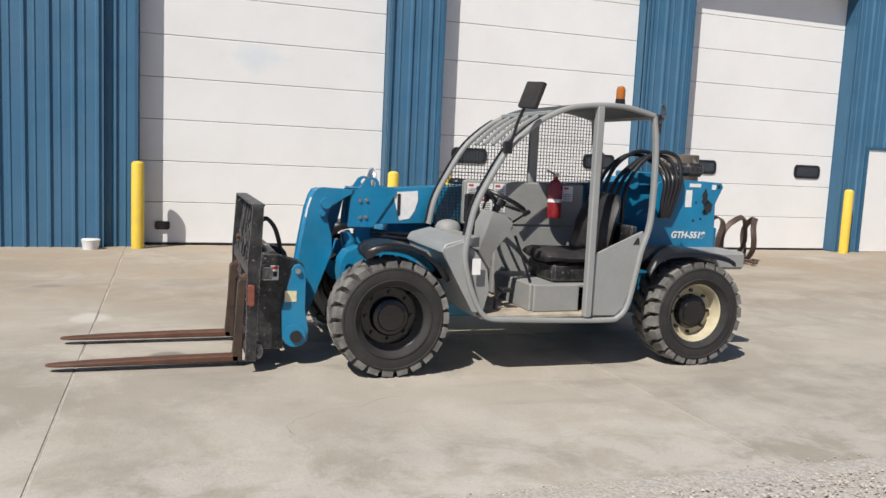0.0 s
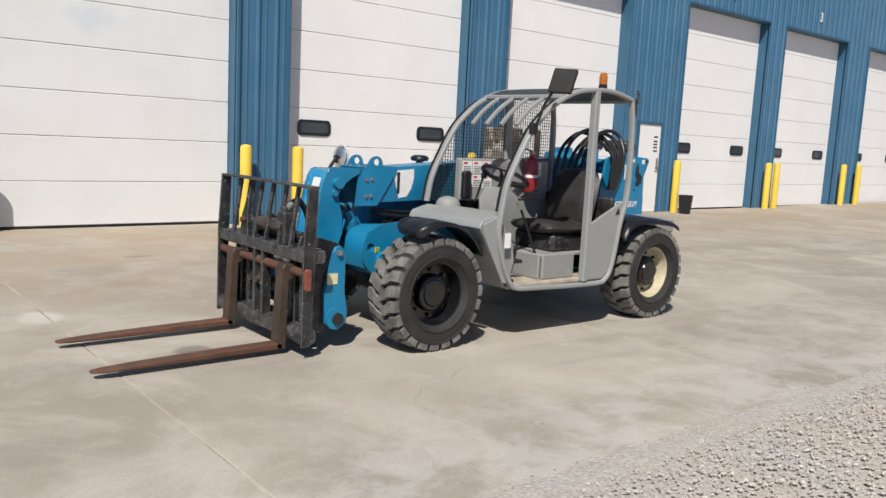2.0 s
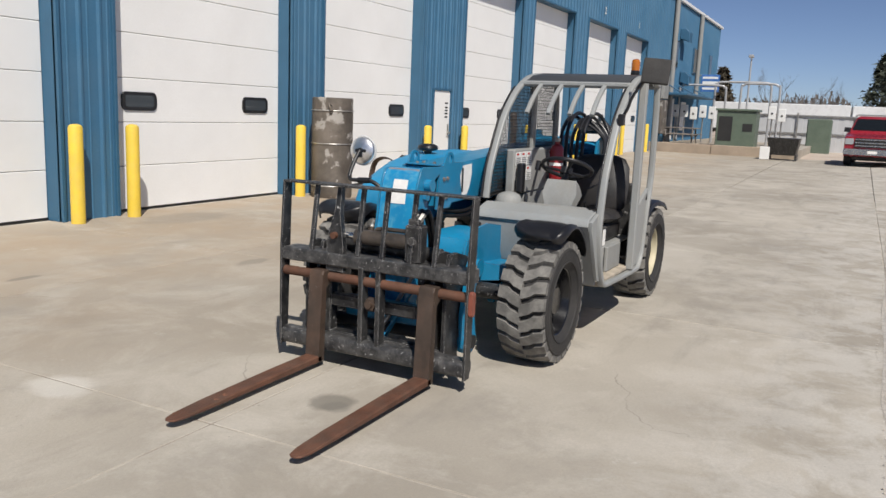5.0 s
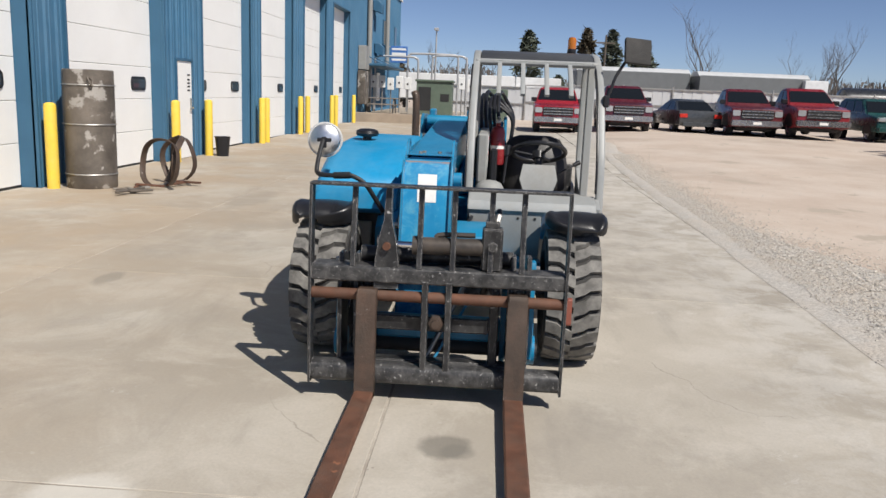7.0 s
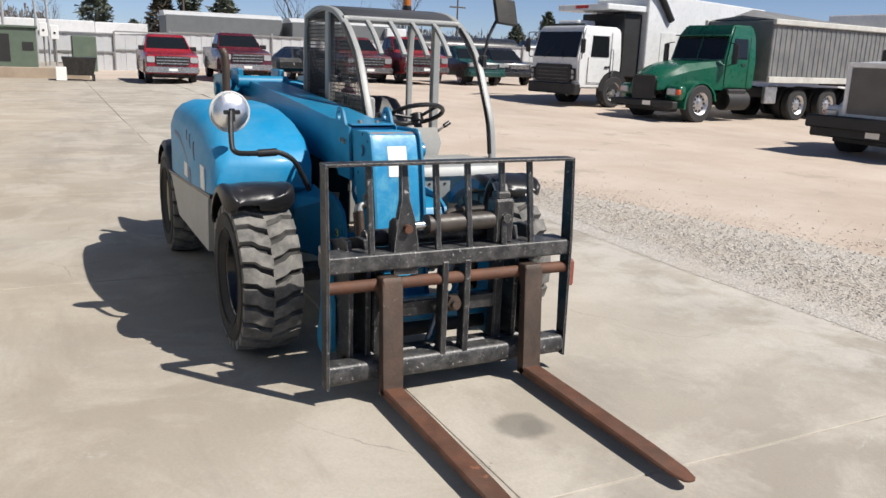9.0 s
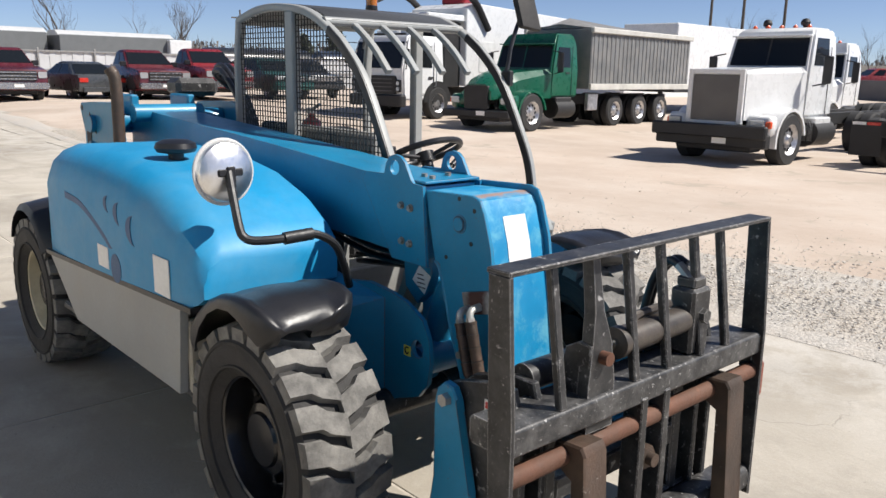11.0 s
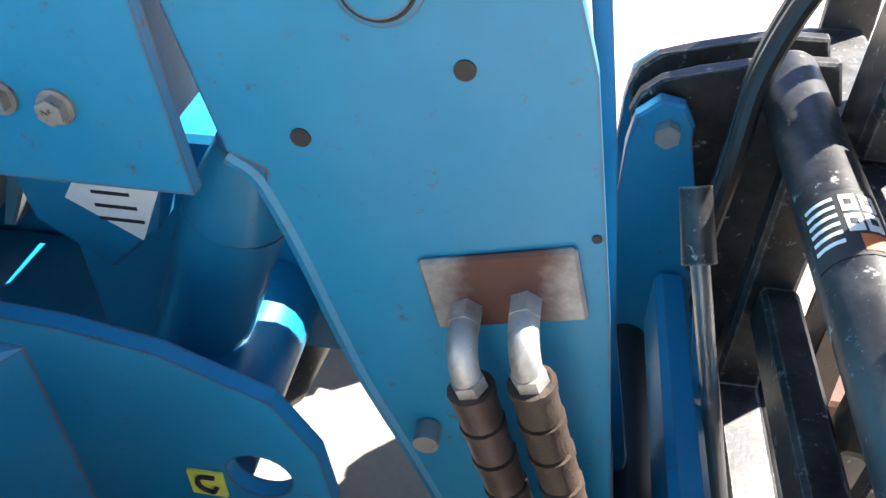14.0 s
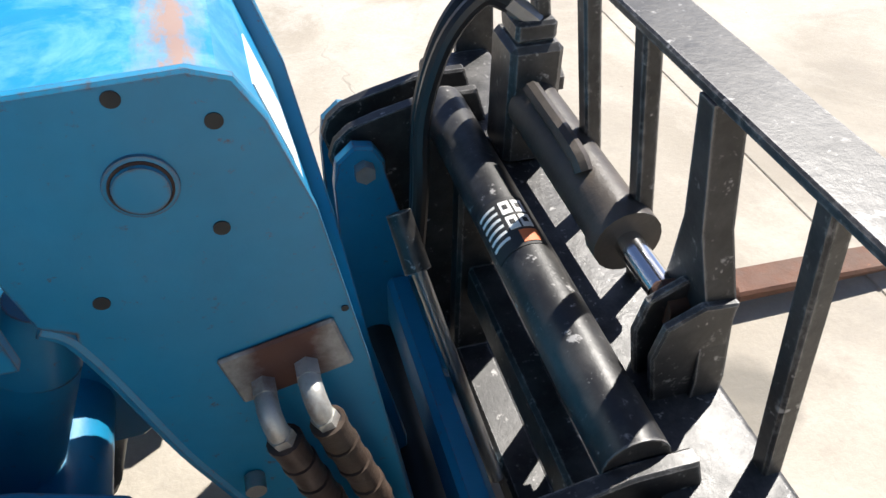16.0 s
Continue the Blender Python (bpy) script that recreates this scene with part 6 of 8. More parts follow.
bm = B()
on_tube(bm, 0.04, 0.15, 10, 125, 0.0437)
lb = part("sticker", bm, M_INK, car, "black warning sticker with white print")
for k in range(6):
    bm = B()
    on_tube(bm, 0.052 + 0.014 * k, 0.057 + 0.014 * k, 16, 60, 0.0443)
    part("print", bm, M_PAPER, lb)
for y0, a0 in ((0.05, 68), (0.084, 68), (0.05, 94), (0.084, 94)):
    bm = B()
    on_tube(bm, y0, y0 + 0.028, a0, a0 + 21, 0.0443)
    pn = part("print_panel", bm, M_PAPER, lb)
    bm = B()
    on_tube(bm, y0 + 0.008, y0 + 0.018, a0 + 5, a0 + 15, 0.0448)
    part("print", bm, M_INK, pn)
bm = B()
on_tube(bm, 0.118, 0.144, 80, 115, 0.0443)
part("print_panel", bm, mat("orange_print", (0.65, 0.16, 0.05), 0.5, bump=0), lb)
# clevis round the end of the chrome rod
for y in (0.332, 0.378):
    bm = B()
    prism(bm, [(-0.835, 0.62), (-0.835, 0.86), (-0.79, 0.865), (-0.745, 0.84), (-0.735, 0.79), (-0.76, 0.66)], y, y + 0.014, "y", 0.003)
    part("clevis_plate", bm, M_BLKSTEEL, car)
for y in (-0.397, 0.606):
    bm = B()
    span(bm, (-0.74, y - 0.003, 0.60), (-0.64, y, 0.70))
    lb = part("sticker", bm, M_PAPER, car, "white warning sticker with black figures")
    bm = B()
    d0, d1 = (-0.005, -0.0035) if y < 0 else (0.0005, 0.002)
    span(bm, (-0.735, y + d0, 0.675), (-0.645, y + d1, 0.695))
    part("print", bm, M_REDINK, lb)
    for x0 in (-0.73, -0.685):
        bm = B()
        span(bm, (x0, y + d0, 0.625), (x0 + 0.035, y + d1, 0.66))
        part("print", bm, M_INK, lb)

# ---- things along the wall ----
tank = thing("steel_tank", "tall weathered brown steel tank section standing on end", "steel tank", at=(6.80, 5.77, 0))
bm = B()
lathe(bm, [(0.345, 0.0), (0.355, 0.02), (0.355, 0.10), (0.360, 0.20), (0.355, 0.215), (0.355, 0.92), (0.363, 0.93), (0.355, 0.94), (0.355, 1.47), (0.350, 1.70), (0.337, 1.71), (0.327, 1.69)], seg=36)
part("shell", bm, M_TANK, tank)
for z in (0.207, 0.93, 1.49):
    bm = B()
    tube(bm, [(0.360 * math.cos(a), 0.360 * math.sin(a), z) for a in [2 * math.pi * i / 36 for i in range(36)]], 0.011, 6, 1, True)
    part("weld_band", bm, M_STEEL, tank, "bright weld bead")
bm = B()
tube(bm, [(-0.33, -0.16, 1.61), (-0.36, -0.19, 1.56), (-0.335, -0.22, 1.48), (-0.29, -0.21, 1.56), (-0.33, -0.16, 1.61)], 0.012, 6, 3)
part("lug", bm, M_TANK, tank)

scrap = thing("scrap_hoops", "pile of bent rusty steel hoops and straps on the concrete", "scrap metal", at=(7.15, 4.80, 0))
rng = random.Random(8)
for k, (x, y, r, a, tilt) in enumerate(((-0.30, -0.05, 0.36, 70, 80), (0.05, -0.12, 0.38, 25, 76), (0.40, -0.05, 0.36, 62, 82))):
    bm = B()
    n = 22
    pts = []
    for i in range(n):
        t = radians(25 + 300 * i / (n - 1))
        pts.append(Vector((r * math.sin(t), 0.03 * math.sin(3 * t + k), -r * math.cos(t))))
    m = Matrix.Translation((x, y, r * math.sin(radians(tilt)) + 0.03)) @ Matrix.Rotation(radians(a), 4, "Z") @ Matrix.Rotation(radians(90 - tilt), 4, "X")
    sweep(bm, [m @ p for p in pts], rounded(-0.045, 0.045, -0.008, 0.008, 0.003, 2))
    part("hoop", bm, M_RUSTSHANK, scrap, "bent rusty band")
for k in range(9):
    bm = B()
    c = Vector((rng.uniform(-1.0, 0.3), rng.uniform(-0.3, 0.3), 0.035 + 0.03 * rng.random()))
    a = rng.uniform(0, 3.1)
    box(bm, c, (rng.uniform(0.35, 0.8), 0.06, 0.03), 0.006, Matrix.Rotation(a, 3, "Z") @ Matrix.Rotation(radians(rng.uniform(-4, 4)), 3, "Y"))
    part("strap", bm, M_RUSTY if k % 2 else M_TANK, scrap)

bucket = thing("waste_bucket", "dark plastic bucket at the foot of a bollard", "bucket", at=(12.85, 5.85, 0.0))
bm = B()
lathe(bm, [(0.13, 0.0), (0.165, 0.40), (0.175, 0.41), (0.175, 0.43), (0.155, 0.43), (0.14, 0.30)], seg=24)
part("shell", bm, M_BLACK, bucket)
can = thing("white_bucket", "small white plastic pail by the wall", "bucket", at=(-2.36, 6.05, 0))
bm = B()
lathe(bm, [(0.10, 0.0), (0.12, 0.12), (0.125, 0.13), (0.11, 0.14), (0.02, 0.145)], seg=20)
part("shell", bm, M_WHITE, can)

# ---- office end of the building ----
off = thing("office_front", "fittings on the far blue office end of the building", "wall fittings", kind="structure")
for x in (36.5, 41.5, 46.5):
    bm = B()
    span(bm, (x, WALL_Y - 0.07, 4.1), (x + 0.9, WALL_Y + 0.0, 5.5), 0.01)
    w = part("window_frame", bm, M_TRIM, off)
    bm = B()
    span(bm, (x + 0.07, WALL_Y - 0.085, 4.17), (x + 0.83, WALL_Y - 0.072, 5.43))
    part("pane", bm, M_WINDOW, w)
for x, z in ((37.6, 5.6), (38.4, 3.5)):
    bm = B()
    prism(bm, [(WALL_Y - 0.04, z), (WALL_Y - 0.5, z - 0.15), (WALL_Y - 0.5, z + 0.3), (WALL_Y - 0.3, z + 0.5), (WALL_Y - 0.04, z + 0.5)], x, x + 0.8, "x", 0.02)
    part("vent_hood", bm, M_TRIM, off, "blue sheet metal vent hood")
bm = B()
span(bm, (33.3, WALL_Y - 0.42, 2.5), (34.3, WALL_Y - 0.05, 3.6), 0.02)
part("meter_cabinet", bm, M_GREYLT, off, "grey electrical cabinet")
bm = B()
span(bm, (33.2, WALL_Y - 0.40, 0.9), (34.4, WALL_Y - 0.05, 2.45), 0.02)
part("switch_cabinet", bm, M_TANK, off, "brown-grey electrical cabinet")
bm = B()
for x in (42.6, 36.0):
    rod(bm, (x, WALL_Y - 0.15, 2.8 if x > 40 else 0.5), (x, WALL_Y - 0.15, ROOF_Z), 0.12, seg=12)
part("downpipe", bm, M_GREYLT, off, "pale metal downpipe")
bm = B()
span(bm, (34.6, WALL_Y - 1.2, 2.72), (42.4, WALL_Y - 0.05, 2.84), 0.02)
for x in (35.0, 38.4, 42.0):
    rod(bm, (x, WALL_Y - 1.1, 2.75), (x, WALL_Y - 0.05, 3.3), 0.03, seg=8)
part("canopy", bm, M_TRIM, off, "flat blue entrance canopy")
bm = B()
span(bm, (36.4, WALL_Y - 0.09, 0.55), (37.3, WALL_Y - 0.04, 2.6), 0.01)
span(bm, (39.2, WALL_Y - 0.09, 1.0), (40.4, WALL_Y - 0.04, 2.5), 0.01)
part("door_leaf", bm, M_WHITE, off, "white entrance door and window")
sg = thing("wall_sign", "small blue and white projecting sign", "sign", at=(43.4, 5.62, 3.2))
bm = B()
span(bm, (-0.03, -0.5, 0.0), (0.03, 0.5, 0.95), 0.01)
part("board", bm, mat("sign_blue", (0.05, 0.16, 0.45), 0.5), sg)
bm = B()
for z, h in ((0.12, 0.12), (0.42, 0.16), (0.72, 0.12)):
    span(bm, (-0.036, -0.42, z), (-0.031, 0.42, z + h))
part("print", bm, M_WHITE, sg)
bm = B()
rod(bm, (0, 0.4, 0.9), (0, 0.75, 0.9), 0.03)
part("bracket", bm, M_STEEL, sg)

# ---- raised concrete terrace with its fittings ----
ter = thing("terrace", "raised weathered concrete terrace at the office end", "terrace", kind="structure")
M_OLDCON = mat("stained_concrete", (0.36, 0.29, 0.22), 0.9, var=0.2, scale=0.8, fine=20, bump=0.4, dirt=(0.24, 0.19, 0.15), dirt_amt=0.6, dirt_scale=1.2)
for y0, y1 in ((3.6, 7.2), (0.0, 3.58)):
    bm = B()
    span(bm, (32.9, y0, -0.1), (33.2, y1, 0.52), 0.02)
    part("retaining_wall", bm, M_OLDCON, ter)
bm = B()
span(bm, (33.2, 0.0, -0.1), (52, 7.2, 0.46), 0.01)
part("deck", bm, M_SLAB, ter)
M_GREENBOX = mat("olive_green_enamel", (0.10, 0.135, 0.10), 0.5, var=0.12, dirt=(0.16, 0.18, 0.14), dirt_amt=0.4)
tr = thing("transformer", "olive green steel transformer cabinet on the terrace", "transformer", at=(34.6, 2.75, 0.46))
bm = B()
span(bm, (-0.7, -0.85, 0.0), (0.7, 0.85, 1.62), 0.03)
span(bm, (-0.78, -0.92, 1.60), (0.78, 0.92, 1.70), 0.02)
tb = part("cabinet", bm, M_GREENBOX, tr)
bm = B()
span(bm, (-0.715, 0.15, 0.25), (-0.70, 0.75, 1.35), 0.0)
span(bm, (-0.715, -0.72, 0.7), (-0.70, -0.30, 1.05), 0.0)
part("grille", bm, M_INK, tb, "dark louvred opening")
for k, (y, z) in enumerate(((6.2, 1.55), (5.75, 1.55), (5.3, 1.45), (4.85, 1.55), (4.4, 1.5), (1.6, 1.6), (1.15, 1.5))):
    mt = thing("meter_box", "small white electrical meter box on a steel post", "meter box", "meter boxes on the terrace", (37.5, y, 0.46))
    bm = B()
    span(bm, (-0.12, -0.17, z - 0.30), (0.0, 0.17, z + 0.32), 0.02)
    bx = part("box", bm, M_WHITE, mt)
    bm = B()
    rod(bm, (0.05, 0, 0), (0.05, 0, z + 0.3), 0.035)
    part("post", bm, M_STEEL, mt)
    bm = B()
    rod(bm, (-0.125, 0, z - 0.02), (-0.135, 0, z - 0.02), 0.05)
    part("dial", bm, M_INK, bx)
M_PIPE = mat("galvanized_pipe", (0.50, 0.50, 0.50), 0.5, metal=0.5, var=0.15)
for y0, y1, x, h in ((6.3, 4.0, 38.6, 2.9), (4.6, 1.9, 39.0, 3.1), (3.2, 1.4, 38.0, 3.0)):
    pf = thing("pipe_arch", "tall galvanized steel pipe arch", "pipe frame", "pipe arches on the terrace", (x, 0, 0.46))
    bm = B()
    tube(bm, [(0, y0, 0), (0, y0, h - 0.35), (0, y0 - 0.1, h - 0.1), (0, y0 - 0.35, h), (0, y1 + 0.35, h), (0, y1 + 0.1, h - 0.1), (0, y1, h - 0.35), (0, y1, 0)], 0.055, 10, 4)
    part("pipe", bm, M_PIPE, pf)
lp = thing("light_pole", "thin steel yard light pole", "light pole", at=(41.5, 3.3, 0.46))
bm = B()
rod(bm, (0, 0, 0), (0, 0, 4.6), 0.06, 0.04)
span(bm, (-0.35, -0.12, 4.5), (0.1, 0.12, 4.65), 0.02)
part("pole", bm, M_PIPE, lp)
pt = thing("picnic_table", "weathered grey wooden picnic table on the terrace", "picnic table", at=(35.6, 5.5, 0.46))
M_GREYWOOD = mat("weathered_wood", (0.20, 0.18, 0.16), 0.85, var=0.25, scale=5)
bm = B()
span(bm, (-0.38, -0.9, 0.70), (0.38, 0.9, 0.75), 0.008)
part("tabletop", bm, M_GREYWOOD, pt)
for x in (-0.72, 0.72):
    bm = B()
    span(bm, (x - 0.14, -0.9, 0.41), (x + 0.14, 0.9, 0.45), 0.008)
    part("bench", bm, M_GREYWOOD, pt)
for y in (-0.65, 0.65):
    bm = B()
    for s in (-1, 1):
        rod(bm, (s * 0.25, y, 0.72), (s * 0.62, y, 0.0), 0.04, seg=6)
    span(bm, (-0.8, y - 0.03, 0.33), (0.8, y + 0.03, 0.41), 0.005)
    part("leg", bm, M_GREYWOOD, pt)
hop = thing("tipping_hopper", "black steel tipping hopper with a white panel", "hopper", at=(31.6, 0.45, 0))
bm = B()
loft(bm, [[(-0.45, -0.5, 0.30), (0.45, -0.5, 0.30), (0.45, 0.5, 0.30), (-0.45, 0.5, 0.30)], [(-0.75, -0.62, 1.0), (0.6, -0.62, 1.0), (0.6, 0.62, 1.0), (-0.75, 0.62, 1.0)]])
part("bin", bm, M_BLKSTEEL, hop)
bm = B()
for y in (-0.55, 0.5):
    span(bm, (-0.5, y, 0.0), (0.5, y + 0.08, 0.34), 0.01)
part("base", bm, M_BLKSTEEL, hop)
bm = B()
span(bm, (-0.62, 0.48, 0.1), (-0.55, 0.86, 0.62), 0.01)
part("panel", bm, M_WHITE, hop)

# ---- boundary fence ----
M_FENCE = mat("galvanized_fence_sheet", (0.55, 0.56, 0.57), 0.55, metal=0.2, var=0.08, scale=0.7)
fence = thing("fence", "pale galvanized sheet fence behind the parked cars", "fence", kind="structure")
for k in range(17):
    y1, y0 = 4.0 - 3.0 * k, 1.0 - 3.0 * k
    bm = B()
    for q in range(10):
        yy = y0 + 0.3 * q
        z0 = ground_z(46, yy) - 0.05
        span(bm, (46.0 - 0.02 * (q % 2), yy + 0.004, z0), (46.03, yy + 0.296, z0 + 2.05))
    part("fence_panel", bm, M_FENCE, fence, smooth=0)
    bm = B()
    z0 = ground_z(46, y0)
    span(bm, (45.88, y0 - 0.05, z0 - 0.1), (45.98, y0 + 0.05, z0 + 2.15), 0.01)
    part("fence_post", bm, M_STEEL, fence)
    bm = B()
    span(bm, (45.90, y0 + 0.05, z0 + 1.95), (45.975, y1 - 0.05, z0 + 2.03))
    span(bm, (45.90, y0 + 0.05, z0 + 0.95), (45.975, y1 - 0.05, z0 + 1.02))
    part("fence_rail", bm, M_STEEL, fence)
cont = thing("waste_container", "dark green portable cabin beside the fence", "container", at=(43.6, -0.3, -0.05))
bm = B()
span(bm, (-0.6, -0.6, 0), (0.6, 0.6, 1.95), 0.05)
part("body", bm, M_GREENBOX, cont)

# ---- parked vehicles ---- (built heading along +x, origin on the ground)
M_TYRE = mat("car_tyre", (0.025, 0.025, 0.026), 0.8, var=0.2)
M_ALLOY = mat("alloy_rim", (0.58, 0.58, 0.59), 0.34, metal=0.85, var=0.3, scale=8)
M_RUSTRIM = mat("dusty_rim", (0.42, 0.33, 0.24), 0.6, var=0.25, scale=9)
M_GLASS = glass_mat("vehicle_glass", (0.010, 0.012, 0.014), 0.05)
M_LAMP = mat("lamp_glass", (0.45, 0.46, 0.47), 0.15, metal=0.4, var=0.1)
M_REDLAMP = mat("red_lamp", (0.5, 0.03, 0.02), 0.25, var=0.1)
M_ORANGE = mat("orange_lamp", (0.75, 0.10, 0.03), 0.25, var=0.1)
M_FRAME = mat("black_truck_frame", (0.018, 0.018, 0.019), 0.6, var=0.3)


def paint(name, col):
    return mat(name, col, 0.28, var=0.06, scale=1.2, fine=20, bump=0.0, dirt=tuple(0.7 * c + 0.06 for c in col), dirt_amt=0.4, dirt_scale=1.5, coat=0.4)


def road_wheel(root, x, y, r, w, rim, dual=False):
    out = 1 if y > 0 else -1
    bm = B()
    lathe(bm, [(r * 0.58, -w / 2), (r * 0.9, -w / 2), (r, -w * 0.36), (r, w * 0.36), (r * 0.9, w / 2), (r * 0.58, w / 2), (r * 0.57, 0.0), (r * 0.58, -w / 2)], (x, y, r), "y", 28, caps=False)
    bmesh.ops.remove_doubles(bm, verts=bm.verts, dist=0.0005)
    wh = part("wheel", bm, M_TYRE, root)
    bm = B()
    o = [(r * 0.02, w * 0.06), (r * 0.565, w * 0.06), (r * 0.58, w / 2 + 0.004), (r * 0.54, w / 2 - 0.01), (r * 0.45, w * 0.25), (r * 0.2, w * 0.32), (r * 0.14, w * 0.5), (r * 0.02, w * 0.5)]
    lathe(bm, [(a, out * b) for a, b in o], (x, y, r), "y", 24)
    part("rim", bm, rim, wh)
    for i in range(10):
        bm = B()
        a = 2 * math.pi * i / 10
        c = Vector((x + r * 0.38 * math.cos(a), y, r + r * 0.38 * math.sin(a)))
        rod(bm, c + Vector((0, out * w * 0.22, 0)), c + Vector((0, out * (w * 0.285 + 0.008), 0)), r * 0.078, seg=8)
        part("rim_slot", bm, M_INK, wh)
    return wh


def glass_strip(root, name, quad, t=0.012):
    """A flat pane through four corners, set a little proud."""
    q = [Vector(p) for p in quad]
    n = (q[1] - q[0]).cross(q[3] - q[0]).normalized()
    bm = B()
    loft(bm, [[p - n * t for p in q], [p + n * t for p in q]])
    return part(name, bm, M_GLASS, root)


def car_body(root, col, L, W, prof, cabin, name="body"):
    """prof: side outline (x, z); cabin: rows (z, x0, x1, half width)."""
    bm = B()
    prism(bm, prof, -W / 2, W / 2, "y", 0.07, 2)
    part(name, bm, col, root, smooth=50)
    bm = B()
    loft(bm, [[(x0, -h, z), (x1, -h, z), (x1, h, z), (x0, h, z)] for z, x0, x1, h in cabin])
    es = [e for e in bm.edges]
    bmesh.ops.bevel(bm, geom=es, offset=0.05, segments=2, affect="EDGES")
    part("cabin", bm, col, root, smooth=50)


def car_windows(root, lo, hi, pillars):
    """Panes on the cabin between two of its rows (z, x0, x1, half width); pillars: fractions at which side panes begin and end."""
    (za, a0, a1, ha), (zb, b0, b1, hb) = lo, hi
    mixv = lambda f: (za + (zb - za) * f, a0 + (b0 - a0) * f, a1 + (b1 - a1) * f, ha + (hb - ha) * f)
    l, u = mixv(0.10), mixv(0.90)
    k = 0.93
    glass_strip(root, "windscreen", [(l[2], -l[3] * k, l[0]), (l[2], l[3] * k, l[0]), (u[2], u[3] * k, u[0]), (u[2], -u[3] * k, u[0])])
    glass_strip(root, "rear_window", [(l[1], l[3] * k, l[0]), (l[1], -l[3] * k, l[0]), (u[1], -u[3] * k, u[0]), (u[1], u[3] * k, u[0])])
    for s in (-1, 1):
        for p, q in pillars:
            X = lambda row, f: row[1] + (row[2] - row[1]) * f
            glass_strip(root, "side_window", [(X(l, p), s * l[3], l[0]), (X(l, q), s * l[3], l[0]), (X(u, q), s * u[3], u[0]), (X(u, p), s * u[3], u[0])])


def pickup(label, col, x, y, heading, chrome=True, lift=0.0, group="parked cars"):
    root = thing("pickup_truck", label, "pickup truck", group)
    c = paint("paint_" + label.split()[0] + str(int(y)), col)
    prof = [(2.85, 0.42), (2.88, 0.90), (2.80, 1.13), (2.2, 1.20), (1.35, 1.26), (-0.55, 1.28), (-0.60, 1.30), (-2.75, 1.30), (-2.82, 0.55), (-2.2, 0.40), (2.3, 0.36)]
    rows = [(1.22, -0.62, 1.42, 0.92), (1.30, -0.60, 1.34, 0.91), (1.86, -0.42, 0.52, 0.74), (1.92, -0.32, 0.40, 0.68)]
    car_body(root, c, 5.7, 1.96, prof, rows)
    car_windows(root, rows[1], rows[2], ((0.06, 0.45), (0.50, 0.86)))
    bm = B()
    span(bm, (-2.5, -0.72, 0.24), (2.5, 0.72, 0.46), 0.05)
    part("underbody", bm, M_FRAME, root)
    # the bed isn't hollow: a black slab on top stands for its shaded inside
    bm = B()
    span(bm, (-2.72, -0.84, 1.24), (-0.70, 0.84, 1.306))
    part("cargo_bed", bm, M_INK, root, "black slab in place of the shaded open cargo bed")
    m = mat("dull_chrome", (0.40, 0.40, 0.41), 0.25, metal=0.9, var=0.2, scale=3) if chrome else M_GREYLT
    bm = B()
    prism(bm, rounded(-0.62, 0.62, 0.74, 1.08, 0.05), 2.83, 2.92, "x", 0.01)
    g = part("grille", bm, M_INK, root, "dark grille with bright bars")
    for z in (0.80, 0.91, 1.03):
        bm = B()
        span(bm, (2.90, -0.60, z - 0.022), (2.94, 0.60, z + 0.022), 0.006)
        part("grille_bar", bm, m, g)
    bm = B()
    prism(bm, rounded(-0.98, 0.98, 0.46, 0.68, 0.05), 2.78, 3.0, "x", 0.02)
    bp = part("bumper", bm, m, root, "bright front bumper")
    bm = B()
    span(bm, (3.002, -0.16, 0.52), (3.01, 0.16, 0.62))
    part("number_plate", bm, M_PAPER, bp, "blank number plate")
    for s in (-1, 1):
        bm = B()
        prism(bm, rounded(min(s * 0.66, s * 0.95), max(s * 0.66, s * 0.95), 0.84, 1.06, 0.04), 2.80, 2.90, "x", 0.01)
        part("headlight", bm, M_LAMP, root)
        bm = B()
        span(bm, (1.05, s * 1.0 - 0.12, 1.28), (1.17, s * 1.0 + 0.12, 1.46), 0.02)
        part("door_mirror", bm, M_BLACK, root)
        for xx in (1.85, -1.75):
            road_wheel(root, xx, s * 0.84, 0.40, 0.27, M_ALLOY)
            # flat black half-disc in place of the shaded wheel opening; the body is solid
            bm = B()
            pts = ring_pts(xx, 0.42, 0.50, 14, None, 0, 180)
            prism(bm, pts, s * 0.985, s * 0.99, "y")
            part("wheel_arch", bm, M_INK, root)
        bm = B()
        span(bm, (-2.84, s * 0.90 - 0.06, 0.85), (-2.80, s * 0.90 + 0.06, 1.2))
        part("tail_light", bm, M_REDLAMP, root)
    root.matrix_basis = pose(x, y, ground_z(x, y) - 0.02 + lift, 0, 0, heading)
    return root


